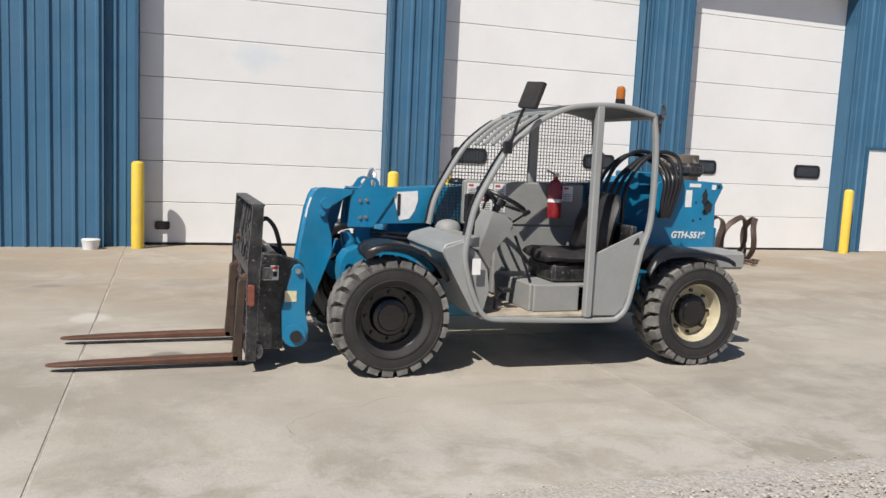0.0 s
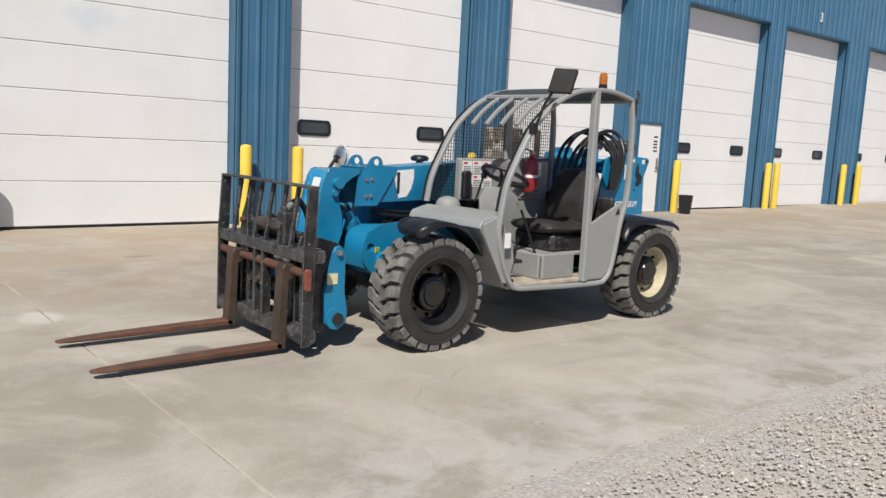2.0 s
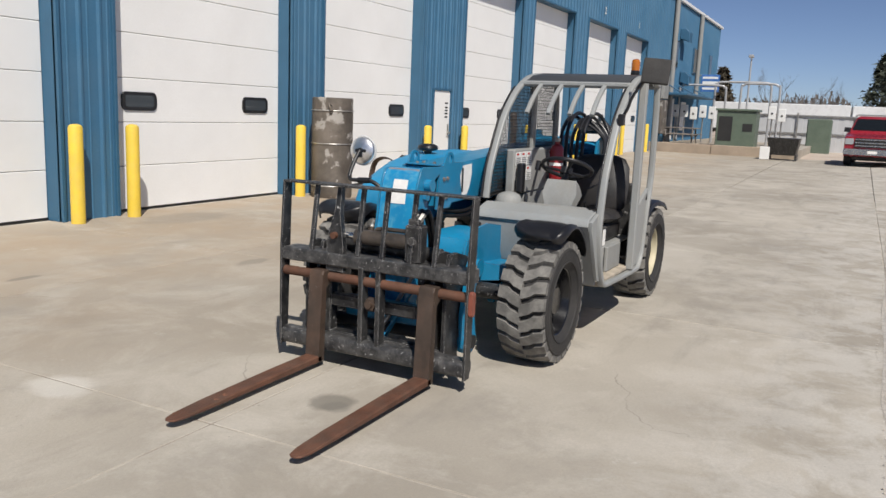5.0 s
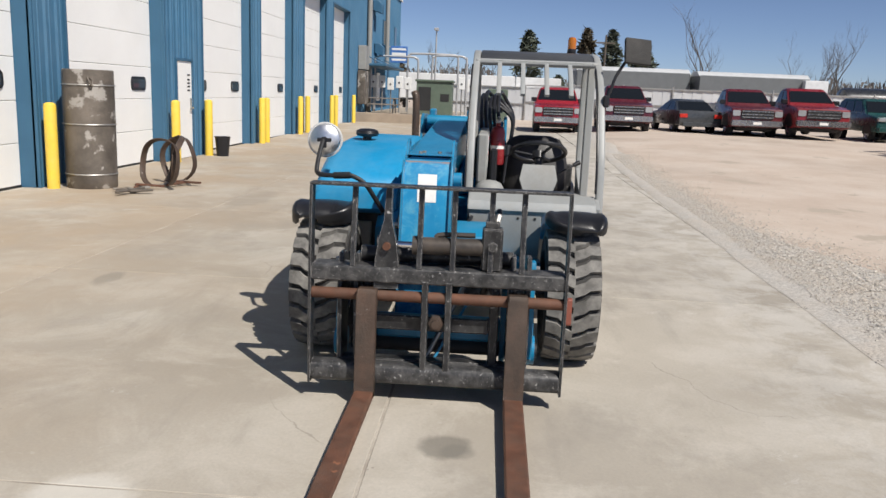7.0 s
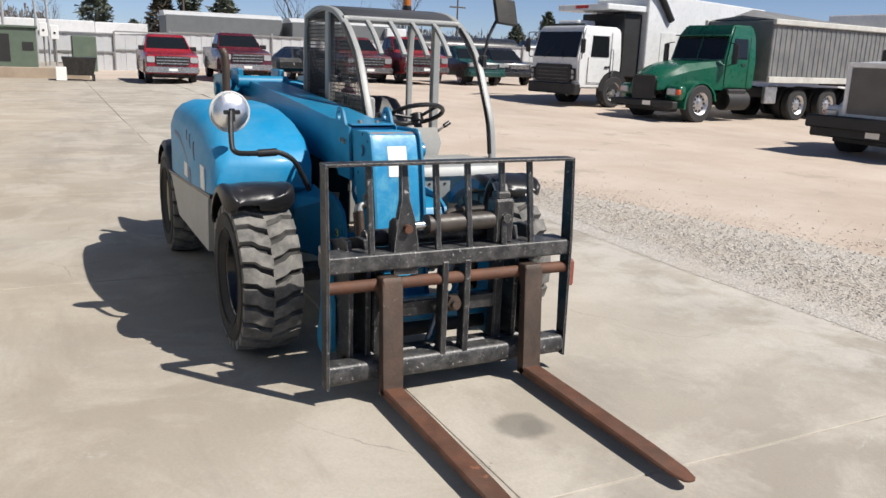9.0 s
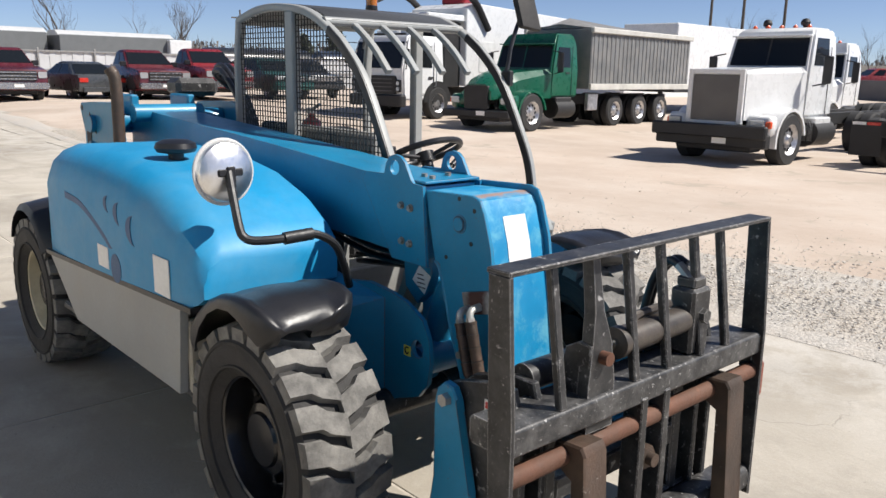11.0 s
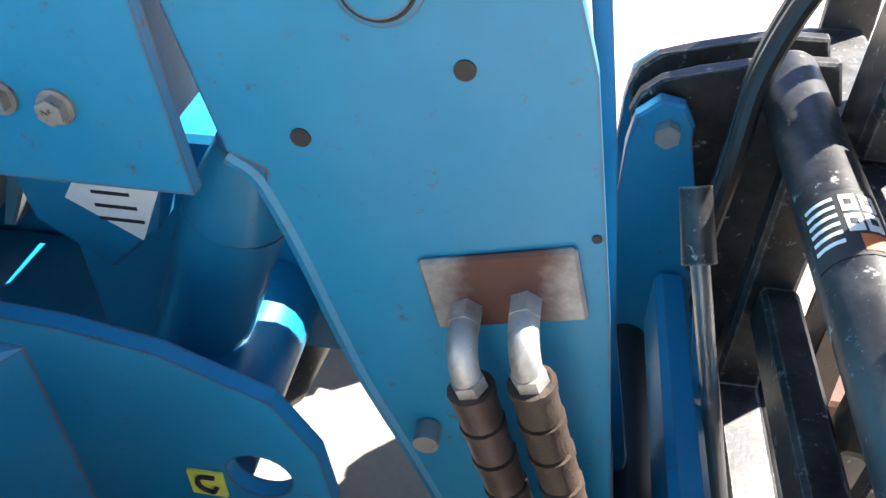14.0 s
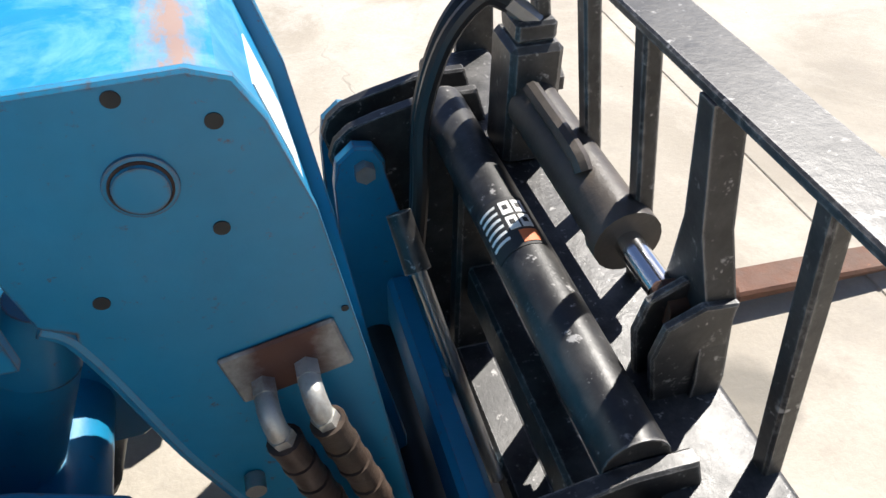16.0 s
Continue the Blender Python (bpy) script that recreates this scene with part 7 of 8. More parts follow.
def saloon(label, col, x, y, heading, suv=False, group="parked cars"):
    root = thing("suv" if suv else "sedan", label, "suv" if suv else "car", group)
    c = paint("paint_" + label.split()[0] + str(int(y)), col)
    if suv:
        prof = [(2.25, 0.42), (2.28, 0.78), (2.15, 1.02), (1.1, 1.10), (-2.2, 1.14), (-2.28, 0.60), (-2.1, 0.42)]
        rows = [(1.05, -2.25, 1.25, 0.88), (1.12, -2.22, 1.10, 0.87), (1.66, -2.02, 0.35, 0.70), (1.72, -1.9, 0.22, 0.64)]
        pl = ((0.05, 0.28), (0.32, 0.60), (0.64, 0.90))
    else:
        prof = [(2.35, 0.32), (2.38, 0.62), (2.2, 0.80), (1.0, 0.90), (-1.6, 0.95), (-2.28, 0.94), (-2.38, 0.55), (-2.3, 0.32)]
        rows = [(0.86, -1.95, 1.35, 0.84), (0.92, -1.80, 1.15, 0.83), (1.36, -1.05, 0.25, 0.62), (1.42, -0.85, 0.10, 0.56)]
        pl = ((0.14, 0.48), (0.52, 0.88))
    car_body(root, c, 4.6, 1.80, prof, rows)
    car_windows(root, rows[1], rows[2], pl)
    h = 0.28 if suv else 0.0
    bm = B()
    prism(bm, rounded(-0.5, 0.5, 0.50 + h, 0.68 + h, 0.04), 2.22, 2.37 if not suv else 2.31, "x", 0.01)
    part("grille", bm, mat("dull_chrome", (0.40, 0.40, 0.41), 0.25, metal=0.9, var=0.2, scale=3) if suv else M_INK, root)
    bm = B()
    span(bm, (-2.42, -0.75, 0.30 + h * 0.4), (-2.30, 0.75, 0.48 + h * 0.4), 0.02)
    part("rear_bumper", bm, c, root)
    bm = B()
    span(bm, (2.2, -0.86, 0.32 + h * 0.4), (2.42, 0.86, 0.52 + h * 0.4), 0.03)
    part("front_bumper", bm, c, root)
    for s in (-1, 1):
        bm = B()
        span(bm, (2.1, s * 0.72 - 0.16, 0.56 + h), (2.34, s * 0.72 + 0.16, 0.70 + h), 0.02)
        part("headlight", bm, M_LAMP, root)
        bm = B()
        span(bm, (-2.40, s * 0.72 - 0.16, 0.66 + h * 0.6), (-2.28, s * 0.72 + 0.16, 0.82 + h * 0.6), 0.01)
        part("tail_light", bm, M_REDLAMP, root)
        for xx in (1.42, -1.38):
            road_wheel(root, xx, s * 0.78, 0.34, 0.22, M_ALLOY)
            # shade of the wheel opening, laid on the side as a black half-disc
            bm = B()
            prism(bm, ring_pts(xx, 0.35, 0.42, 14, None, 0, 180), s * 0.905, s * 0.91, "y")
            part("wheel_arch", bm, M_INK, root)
    root.matrix_basis = pose(x, y, ground_z(x, y) - 0.02, 0, 0, heading)
    return root


pickup("bright red pickup truck with a chrome-barred grille", (0.27, 0.010, 0.020), 32.0, -2.9, 178)
pickup("maroon pickup truck with a crosshair chrome grille", (0.085, 0.008, 0.015), 32.0, -5.8, 178)
saloon("dark grey sedan parked between pickups", (0.045, 0.05, 0.055), 31.8, -8.5, 5)
pickup("faded dark red older pickup truck", (0.105, 0.012, 0.016), 30.9, -10.7, 177)
pickup("red heavy pickup truck with a large grille", (0.20, 0.012, 0.016), 30.0, -12.9, 177, lift=0.1)
saloon("dark green suv with a bright bumper", (0.012, 0.06, 0.055), 29.5, -15.8, 178, True)
saloon("black suv at the end of the row", (0.012, 0.013, 0.016), 30.6, -18.1, 178, True)

# ---- heavy trucks ----
M_TRUCKWHITE = paint("truck_white", (0.72, 0.73, 0.73))
M_TRUCKGREEN = paint("truck_green", (0.002, 0.095, 0.05))


def rear_axles(root, xs, rim, half=1.0):
    for x in xs:
        for s in (-1, 1):
            road_wheel(root, x, s * (half - 0.03), 0.50, 0.27, rim)
            road_wheel(root, x, s * (half - 0.35), 0.50, 0.25, M_FRAME)


def truck_frame(root, x0, x1):
    for s in (-1, 1):
        bm = B()
        span(bm, (x0, s * 0.42 - 0.05, 0.70), (x1, s * 0.42 + 0.05, 0.98), 0.01)
        part("frame_rail", bm, M_FRAME, root)


def day_cab(root, col, x0, x1, top=2.75, w=1.05, up=0.0):
    """A conventional truck cab, back at x0 and windscreen foot at x1."""
    bm = B()
    loft(bm, [[(a, -h, z), (b, -h, z), (b, h, z), (a, h, z)] for z, a, b, h in ((0.95, x0, x1 + 0.02, w - 0.02), (1.72 + up, x0, x1, w), (2.45 + up, x0 + 0.04, x1 - 0.22, w - 0.06), (top, x0 + 0.10, x1 - 0.42, w - 0.16))])
    bmesh.ops.bevel(bm, geom=list(bm.edges), offset=0.05, segments=2, affect="EDGES")
    c = part("cab", bm, col, root, smooth=50)
    z0, z1 = 1.78 + up, 2.40 + up * 0.8
    f = lambda z: x1 - 0.22 * (z - 1.72 - up) / 0.73
    k = lambda z: w - 0.06 * (z - 1.72 - up) / 0.73
    glass_strip(c, "windscreen", [(f(z0), -k(z0) * 0.9, z0), (f(z0), k(z0) * 0.9, z0), (f(z1), k(z1) * 0.9, z1), (f(z1), -k(z1) * 0.9, z1)])
    if up:
        for y in (-0.42, 0.42):
            bm = B()
            lathe(bm, [(0.05, top - 0.03), (0.05, top + 0.05), (0.09, top + 0.07), (0.10, top + 0.13), (0.07, top + 0.19), (0.01, top + 0.21)], (x1 - 0.75, y, 0), "z", 14)
            part("beacon", bm, M_FRAME, c, "black round roof beacon")
    bm = B()
    loft(bm, [[(f(z) + 0.005, -0.02, z), (f(z) + 0.02, -0.02, z), (f(z) + 0.02, 0.02, z), (f(z) + 0.005, 0.02, z)] for z in (z0, z1)])
    part("windscreen_post", bm, M_FRAME if up else col, c)
    bm = B()
    span(bm, (f(z1) - 0.02, -k(z1) * 0.95, z1 + 0.03), (f(z1) + 0.16, k(z1) * 0.95, z1 + 0.06), 0.01)
    part("sun_visor", bm, col, c)
    glass_strip(c, "rear_window", [(x0, 0.5, 1.95), (x0, -0.5, 1.95), (x0 + 0.03, -0.5, 2.35), (x0 + 0.03, 0.5, 2.35)])
    for s in (-1, 1):
        glass_strip(c, "side_window", [(x1 - 0.92, s * k(1.80 + up), 1.80 + up), (x1 - 0.22, s * k(1.80 + up), 1.80 + up), (x1 - 0.36, s * k(2.36 + up), 2.36 + up), (x1 - 0.92, s * k(2.36 + up), 2.36 + up)])
        bm = B()
        span(bm, (x1 - 0.12, s * 1.28 - 0.09, 1.65), (x1 - 0.04, s * 1.28 + 0.09, 2.2), 0.02)
        rod(bm, (x1 - 0.1, s * 1.0, 2.25), (x1 - 0.08, s * 1.28, 2.2), 0.015)
        rod(bm, (x1 - 0.1, s * 1.0, 1.6), (x1 - 0.08, s * 1.28, 1.66), 0.015)
        part("door_mirror", bm, M_BLACK, c)
        bm = B()
        span(bm, (x1 - 1.0, s * (w + 0.0) - 0.006, 1.0), (x1 - 0.99, s * (w + 0.0) + 0.006, 2.4))
        span(bm, (x1 - 0.85, s * (w + 0.01) - 0.015, 1.62), (x1 - 0.68, s * (w + 0.01) + 0.015, 1.66))
        part("door_seam", bm, M_INK, c)
        bm = B()
        span(bm, (x1 - 1.0, s * 0.95 - 0.14, 0.42), (x1 - 0.2, s * 0.95 + 0.14, 0.95), 0.03)
        part("step_box", bm, col if up else M_FRAME, root)
    for y in (-0.6, -0.3, 0.0, 0.3, 0.6) if col is not M_TRUCKGREEN else ():
        bm = B()
        lathe(bm, [(0.05, top - 0.01), (0.05, top + 0.03), (0.02, top + 0.07)], (x1 - 0.55, y, 0), "z", 10)
        part("roof_light", bm, M_ORANGE, c)
    return c


def hood_truck(label, col, x, y, heading, length, rear, square=True, bumper=M_FRAME, rim=M_ALLOY, group="parked heavy trucks", rear_rim=None):
    """Conventional tractor: front axle at x=0."""
    root = thing("semi_truck", label, "truck", group)
    truck_frame(root, -length, 0.75)
    if square:
        rings = ((-1.02, 0.90, 0.92, 1.97, 0.10), (0.30, 0.72, 0.92, 1.93, 0.10), (0.98, 0.62, 0.92, 1.88, 0.07))
    else:
        rings = ((-1.02, 1.02, 0.92, 1.74, 0.12), (0.10, 0.78, 0.92, 1.62, 0.2), (0.85, 0.60, 0.90, 1.42, 0.2), (1.05, 0.50, 0.88, 1.30, 0.2))
    bm = B()
    loft(bm, [[(xx, -h, z0), (xx, -h, z1 - e), (xx, -h + e, z1), (xx, h - e, z1), (xx, h, z1 - e), (xx, h, z0)] for xx, h, z0, z1, e in rings])
    hood = part("hood", bm, col, root, smooth=40)
    bm = B()
    g = 0.50 if square else 0.42
    prism(bm, rounded(-g, g, 0.86 if square else 0.62, 1.79 if square else 1.26, 0.05), rings[-1][0] - 0.05, rings[-1][0] + 0.05, "x", 0.01)
    gr = part("grille", bm, mat("mesh_grille", (0.13, 0.125, 0.12), 0.5, metal=0.4, var=0.15) if square else M_FRAME, root, "dusty radiator grille")
    if square:
        bm = B()
        for yy0, yy1, zz0, zz1 in ((-0.60, -0.50, 0.84, 1.90), (0.50, 0.60, 0.84, 1.90), (-0.5, 0.5, 1.80, 1.90), (-0.5, 0.5, 0.82, 0.89)):
            span(bm, (0.95, yy0, zz0), (1.05, yy1, zz1), 0.01)
        part("grille_surround", bm, M_TRUCKWHITE if square else col, gr)
    for s in (-1, 1):
        bm = B()
        secs = []
        for a in range(-10, 171, 18):
            t = radians(a)
            r0, r1 = 0.60, 0.66
            secs.append([(r0 * math.cos(t), s * 0.72, 0.52 + r0 * math.sin(t)), (r1 * math.cos(t), s * 0.72, 0.52 + r1 * math.sin(t)), (r1 * math.cos(t), s * 1.16, 0.50 + r1 * math.sin(t)), (r0 * math.cos(t), s * 1.16, 0.50 + r0 * math.sin(t))])
        loft(bm, secs)
        span(bm, (0.55, s * 0.86 - 0.26, 0.62), (0.86, s * 0.86 + 0.26, 1.02), 0.05)
        part("fender", bm, col, root, smooth=50)
        bm = B()
        span(bm, (0.84, s * 0.90 - 0.2, 0.76), (0.90, s * 0.90 + 0.10, 0.94), 0.02)
        part("headlight", bm, M_LAMP, root)
        bm = B()
        span(bm, (0.80, s * 1.08 - 0.06, 0.78), (0.89, s * 1.08 + 0.06, 0.92), 0.02)
        part("indicator", bm, M_ORANGE, root)
        road_wheel(root, 0.0, s * 1.0, 0.54, 0.31, rim)
        if square:
            bm = B()
            rod(bm, (-2.05, s * 0.75, 0.9), (-2.05, s * 0.75, 2.72), 0.065)
            rod(bm, (-2.05, s * 0.75, 1.3), (-2.05, s * 0.75, 2.3), 0.10)
            part("exhaust_stack", bm, M_ALLOY, root)
        bm = B()
        rod(bm, (-2.1, s * 0.9, 0.62), (-1.2, s * 0.9, 0.62), 0.28, seg=18)
        part("fuel_tank", bm, M_FRAME, root)
    bm = B()
    span(bm, (0.95, -1.2, 0.40), (1.18, 1.2, 0.68 if square else 0.60), 0.03)
    bp = part("bumper", bm, bumper, root, "deep front bumper")
    bm = B()
    span(bm, (0.5, -0.8, 0.30), (0.95, 0.8, 0.62), 0.02)
    part("front_axle", bm, M_FRAME, root)
    bm = B()
    span(bm, (1.182, 0.1, 0.46), (1.19, 0.4, 0.58))
    part("number_plate", bm, M_PAPER, bp, "blank number plate")
    day_cab(root, col, -2.35, -1.0, 2.80, 0.94, 0.22) if square else day_cab(root, col, -2.35, -1.0)
    rear_axles(root, rear, rear_rim or rim)
    root.matrix_basis = pose(x, y, ground_z(x, y) - 0.03, 0, 0, heading)
    return root


# white truck with a black bumper, front wheels near the lot's edge
wt = hood_truck("white long-nosed semi tractor with a heavy black bumper", M_TRUCKWHITE, 6.45, -13.75, 91, 7.2, (-4.6, -5.9), rear_rim=M_FRAME)
bm = B()
span(bm, (1.16, -1.24, 0.58), (1.30, 1.24, 0.84), 0.03)
part("push_bar", bm, M_FRAME, wt, "black steel push bumper")
gt = hood_truck("glossy green sloped-nose dump tractor", M_TRUCKGREEN, 14.2, -14.55, 96, 9.0, (-4.5, -6.05, -7.5), False)
# grey ribbed dump body on the green truck
M_DUMP = mat("grey_dump_steel", (0.18, 0.185, 0.187), 0.55, metal=0.1, var=0.2, scale=1.5, dirt=(0.27, 0.25, 0.22), dirt_amt=0.5)
bm = B()
span(bm, (-9.2, -1.2, 1.18), (-2.75, 1.2, 2.95), 0.03)
db = part("dump_body", bm, M_DUMP, gt, "grey ribbed steel dump body")
bm = B()
for s in (-1, 1):
    for k in range(26):
        xx = -9.1 + 0.245 * k
        span(bm, (xx, s * 1.20 - 0.02, 1.35), (xx + 0.10, s * 1.20 + 0.02, 2.82), 0.012)
rb = part("rib", bm, M_DUMP, db)
rb["kind"] = "stuff"
bm = B()
for s in (-1, 1):
    span(bm, (-9.25, s * 1.24 - 0.06, 2.82), (-2.7, s * 1.24 + 0.06, 2.98), 0.02)
    span(bm, (-9.25, s * 1.24 - 0.05, 1.16), (-2.7, s * 1.24 + 0.05, 1.34), 0.01)
part("rail", bm, mat("pale_rail", (0.55, 0.54, 0.50), 0.6), db)
bm = B()
loft(bm, [[(-9.1, -1.18, 2.97), (-9.1, 0.0, 3.06), (-9.1, 1.18, 2.97)], [(-3.3, -1.18, 2.97), (-3.3, 0.0, 3.30), (-3.3, 1.18, 2.97)], [(-2.8, -1.15, 2.97), (-2.8, 0.0, 3.1), (-2.8, 1.15, 2.97)]])
part("tarp", bm, mat("grey_tarp", (0.20, 0.20, 0.20), 0.8, var=0.2), db, "dark grey tarpaulin")
for y0, y1 in ((-1.18, -1.05), (1.05, 1.18)):
    bm = B()
    span(bm, (-3.3, y0, 0.55), (-2.75, y1, 1.05), 0.02)
    part("tool_box", bm, M_ALLOY, gt)

# white tractor seen from behind
t2 = hood_truck("white semi tractor seen from behind with a bare chassis", M_TRUCKWHITE, 3.16, -21.3, -91.5, 7.0, (-4.7, -6.0))
bm = B()
prism(bm, ring_pts(-5.2, 0.0, 0.45, 20), 1.05, 1.12, "z", 0.01)
span(bm, (-5.7, -0.4, 0.98), (-4.7, 0.4, 1.05), 0.01)
part("fifth_wheel", bm, M_FRAME, t2, "black fifth-wheel plate")
bm = B()
for k in range(3):
    tube(bm, [(-2.38, 0.1 * k, 1.3), (-2.7, 0.35 + 0.1 * k, 1.1), (-2.75, 0.5, 1.5), (-2.45, 0.3, 1.95)], 0.02, 8, 5)
part("air_line", bm, M_INK, t2, "coiled black air lines")
for s in (-1, 1):
    bm = B()
    span(bm, (-6.72, s * 0.86 - 0.30, 0.28), (-6.70, s * 0.86 + 0.30, 0.98), 0.006)
    fl = part("mud_flap", bm, M_FRAME, t2)
    bm = B()
    span(bm, (-6.725, s * 0.86 - 0.28, 0.88), (-6.721, s * 0.86 + 0.0, 0.94))
    part("reflector_strip", bm, M_REDLAMP, fl)
    bm = B()
    span(bm, (-6.725, s * 0.86 + 0.02, 0.88), (-6.721, s * 0.86 + 0.28, 0.94))
    part("reflector_strip", bm, M_PAPER, fl)
    bm = B()
    span(bm, (-7.03, s * 0.22 - 0.06, 0.74), (-7.0, s * 0.22 + 0.06, 0.84), 0.01)
    part("tail_light", bm, M_REDLAMP, t2)
bm = B()
span(bm, (-7.0, -0.5, 0.68), (-6.94, 0.5, 0.95), 0.01)
part("rear_crossmember", bm, M_FRAME, t2)
hood_truck("white semi tractor with a chrome bumper", M_TRUCKWHITE, 0.55, -19.0, 88, 7.0, (-4.7, -6.0), True, M_CHROME)
hood_truck("white day-cab tractor parked in the second row", M_TRUCKWHITE, 8.6, -20.6, 94, 7.0, (-4.7, -6.0), False)

# garbage truck
M_TRIMGREY = mat("dull_grille_bar", (0.12, 0.12, 0.12), 0.45, metal=0.3)
gb = thing("garbage_truck", "white cab-over garbage truck with a raised packer body", "garbage truck", "parked heavy trucks")
truck_frame(gb, -8.0, 1.3)
bm = B()
loft(bm, [[(a, -h, z), (b, -h, z), (b, h, z), (a, h, z)] for z, a, b, h in ((0.62, -0.30, 1.55, 1.12), (1.55, -0.30, 1.62, 1.15), (2.45, -0.28, 1.38, 1.10), (2.58, -0.2, 1.28, 1.04))])
bmesh.ops.bevel(bm, geom=list(bm.edges), offset=0.05, segments=2, affect="EDGES")
cb = part("cab", bm, M_TRUCKWHITE, gb, smooth=50)
glass_strip(cb, "windscreen", [(1.61, -1.04, 1.58), (1.61, 1.04, 1.58), (1.41, 1.0, 2.38), (1.41, -1.0, 2.38)])
bm = B()
prism(bm, rounded(-0.86, 0.86, 0.80, 1.36, 0.08), 1.50, 1.66, "x", 0.01)
gbg = part("grille", bm, M_FRAME, cb, "black front grille")
for k in range(4):
    bm = B()
    span(bm, (1.655, -0.72, 0.88 + 0.12 * k), (1.68, 0.72, 0.91 + 0.12 * k), 0.006)
    part("grille_bar", bm, M_TRIMGREY, gbg)
bm = B()
span(bm, (0.1, -0.75, 2.57), (0.9, 0.25, 2.78), 0.05)
part("roof_unit", bm, M_TRUCKWHITE, cb, "white rooftop cooling unit")
bm = B()
span(bm, (1.0, -0.7, 2.60), (1.10, 0.7, 2.66), 0.015)
part("roof_bar", bm, M_FRAME, cb)
bm = B()
span(bm, (1.45, -1.15, 0.42), (1.72, 1.15, 0.78), 0.04)
part("bumper", bm, M_FRAME, gb)
for s in (-1, 1):
    glass_strip(cb, "side_window", [(0.30, s * 1.15, 1.62), (1.10, s * 1.15, 1.62), (1.02, s * 1.11, 2.28), (0.30, s * 1.11, 2.28)])
    bm = B()
    span(bm, (1.62, s * 0.98 - 0.11, 0.86), (1.68, s * 0.98 + 0.11, 1.24), 0.02)
    lamp_case = part("headlight", bm, M_FRAME, cb, "black headlight case")
    for zz in (0.96, 1.13):
        bm = B()
        rod(bm, (1.67, s * 0.98, zz), (1.695, s * 0.98, zz), 0.065, seg=14)
        part("lens", bm, M_LAMP, lamp_case)
    bm = B()
    span(bm, (0.20, s * 1.155 - 0.006, 0.80), (0.216, s * 1.155 + 0.006, 2.38))
    span(bm, (1.20, s * 1.155 - 0.006, 0.80), (1.216, s * 1.155 + 0.006, 1.60))
    span(bm, (0.20, s * 1.155 - 0.006, 0.80), (1.216, s * 1.155 + 0.006, 0.815))
    part("door_seam", bm, M_FRAME, cb)
    bm = B()
    span(bm, (0.26, s * 1.165 - 0.02, 1.28), (0.46, s * 1.165 + 0.02, 1.34), 0.01)
    part("door_handle", bm, M_FRAME, cb)
    bm = B()
    tube(bm, [(0.20, s * 1.17, 1.05), (0.17, s * 1.22, 1.10), (0.17, s * 1.22, 1.80), (0.20, s * 1.17, 1.86)], 0.018, 6, 3)
    part("grab_rail", bm, M_ALLOY, cb)
    bm = B()
    tube(bm, [(1.42, s * 1.08, 2.36), (1.62, s * 1.28, 2.36), (1.64, s * 1.32, 2.25), (1.62, s * 1.28, 1.62), (1.50, s * 1.14, 1.58)], 0.016, 6, 3)
    mirror_arm = part("mirror_arm", bm, M_FRAME, cb)
    bm = B()
    span(bm, (1.60, s * 1.33 - 0.10, 1.72), (1.68, s * 1.33 + 0.10, 2.16), 0.03)
    part("mirror", bm, M_FRAME, mirror_arm)
    bm = B()
    rod(bm, (1.66, s * 0.45, 1.55), (1.50, s * 0.10, 2.0), 0.012, seg=6)
    part("wiper", bm, M_FRAME, cb)
    road_wheel(gb, 0.0, s * 1.02, 0.52, 0.32, M_ALLOY)
    # black half-disc for the shade round the front wheel, no real opening
    bm = B()
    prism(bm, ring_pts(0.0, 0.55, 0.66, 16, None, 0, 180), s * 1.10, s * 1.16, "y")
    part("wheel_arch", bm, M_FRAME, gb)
rear_axles(gb, (-4.6, -5.9), M_ALLOY)
bm = B()
prism(bm, [(-1.3, 1.05), (-1.3, 3.55), (-1.75, 3.72), (-7.6, 3.55), (-8.2, 2.6), (-8.0, 1.05)], -1.22, 1.22, "y", 0.03)
bd = part("packer_body", bm, M_TRUCKWHITE, gb, "white packer body")
bm = B()
span(bm, (-1.25, -1.18, 3.10), (0.55, 1.18, 3.30), 0.03)
part("canopy", bm, M_TRUCKWHITE, bd, "white cab guard")
bm = B()
span(bm, (-1.28, -1.0, 1.0), (-0.45, 1.0, 3.05), 0.03)
part("machinery", bm, M_FRAME, gb, "dark hydraulic machinery behind the cab")
for s in (-1, 1):
    bm = B()
    tube(bm, [(-2.4, s * 1.28, 2.9), (-1.6, s * 1.30, 3.75), (-0.6, s * 1.30, 4.05), (0.4, s * 1.30, 3.75)], 0.11, 8, 5)
    part("lift_arm", bm, M_FRAME, bd, "dark lifting arm")
    bm = B()
    span(bm, (-2.9, s * 1.225 - 0.01, 1.5), (-2.0, s * 1.225 + 0.01, 2.5), 0.004)
    part("side_hatch", bm, mat("off_white_hatch", (0.66, 0.67, 0.66), 0.5), bd)
bm = B()
span(bm, (0.50, -0.3, 3.16), (0.56, 0.3, 3.26))
part("marker", bm, M_REDLAMP, bd)
bm = B()
span(bm, (-2.6, -0.5, 3.75), (-2.0, 0.5, 4.0), 0.05)
part("hopper_cover", bm, M_RED, bd, "red hopper cover")
gb.matrix_basis = pose(18.65, -14.9, ground_z(18.65, -14.9) - 0.03, 0, 0, 98)


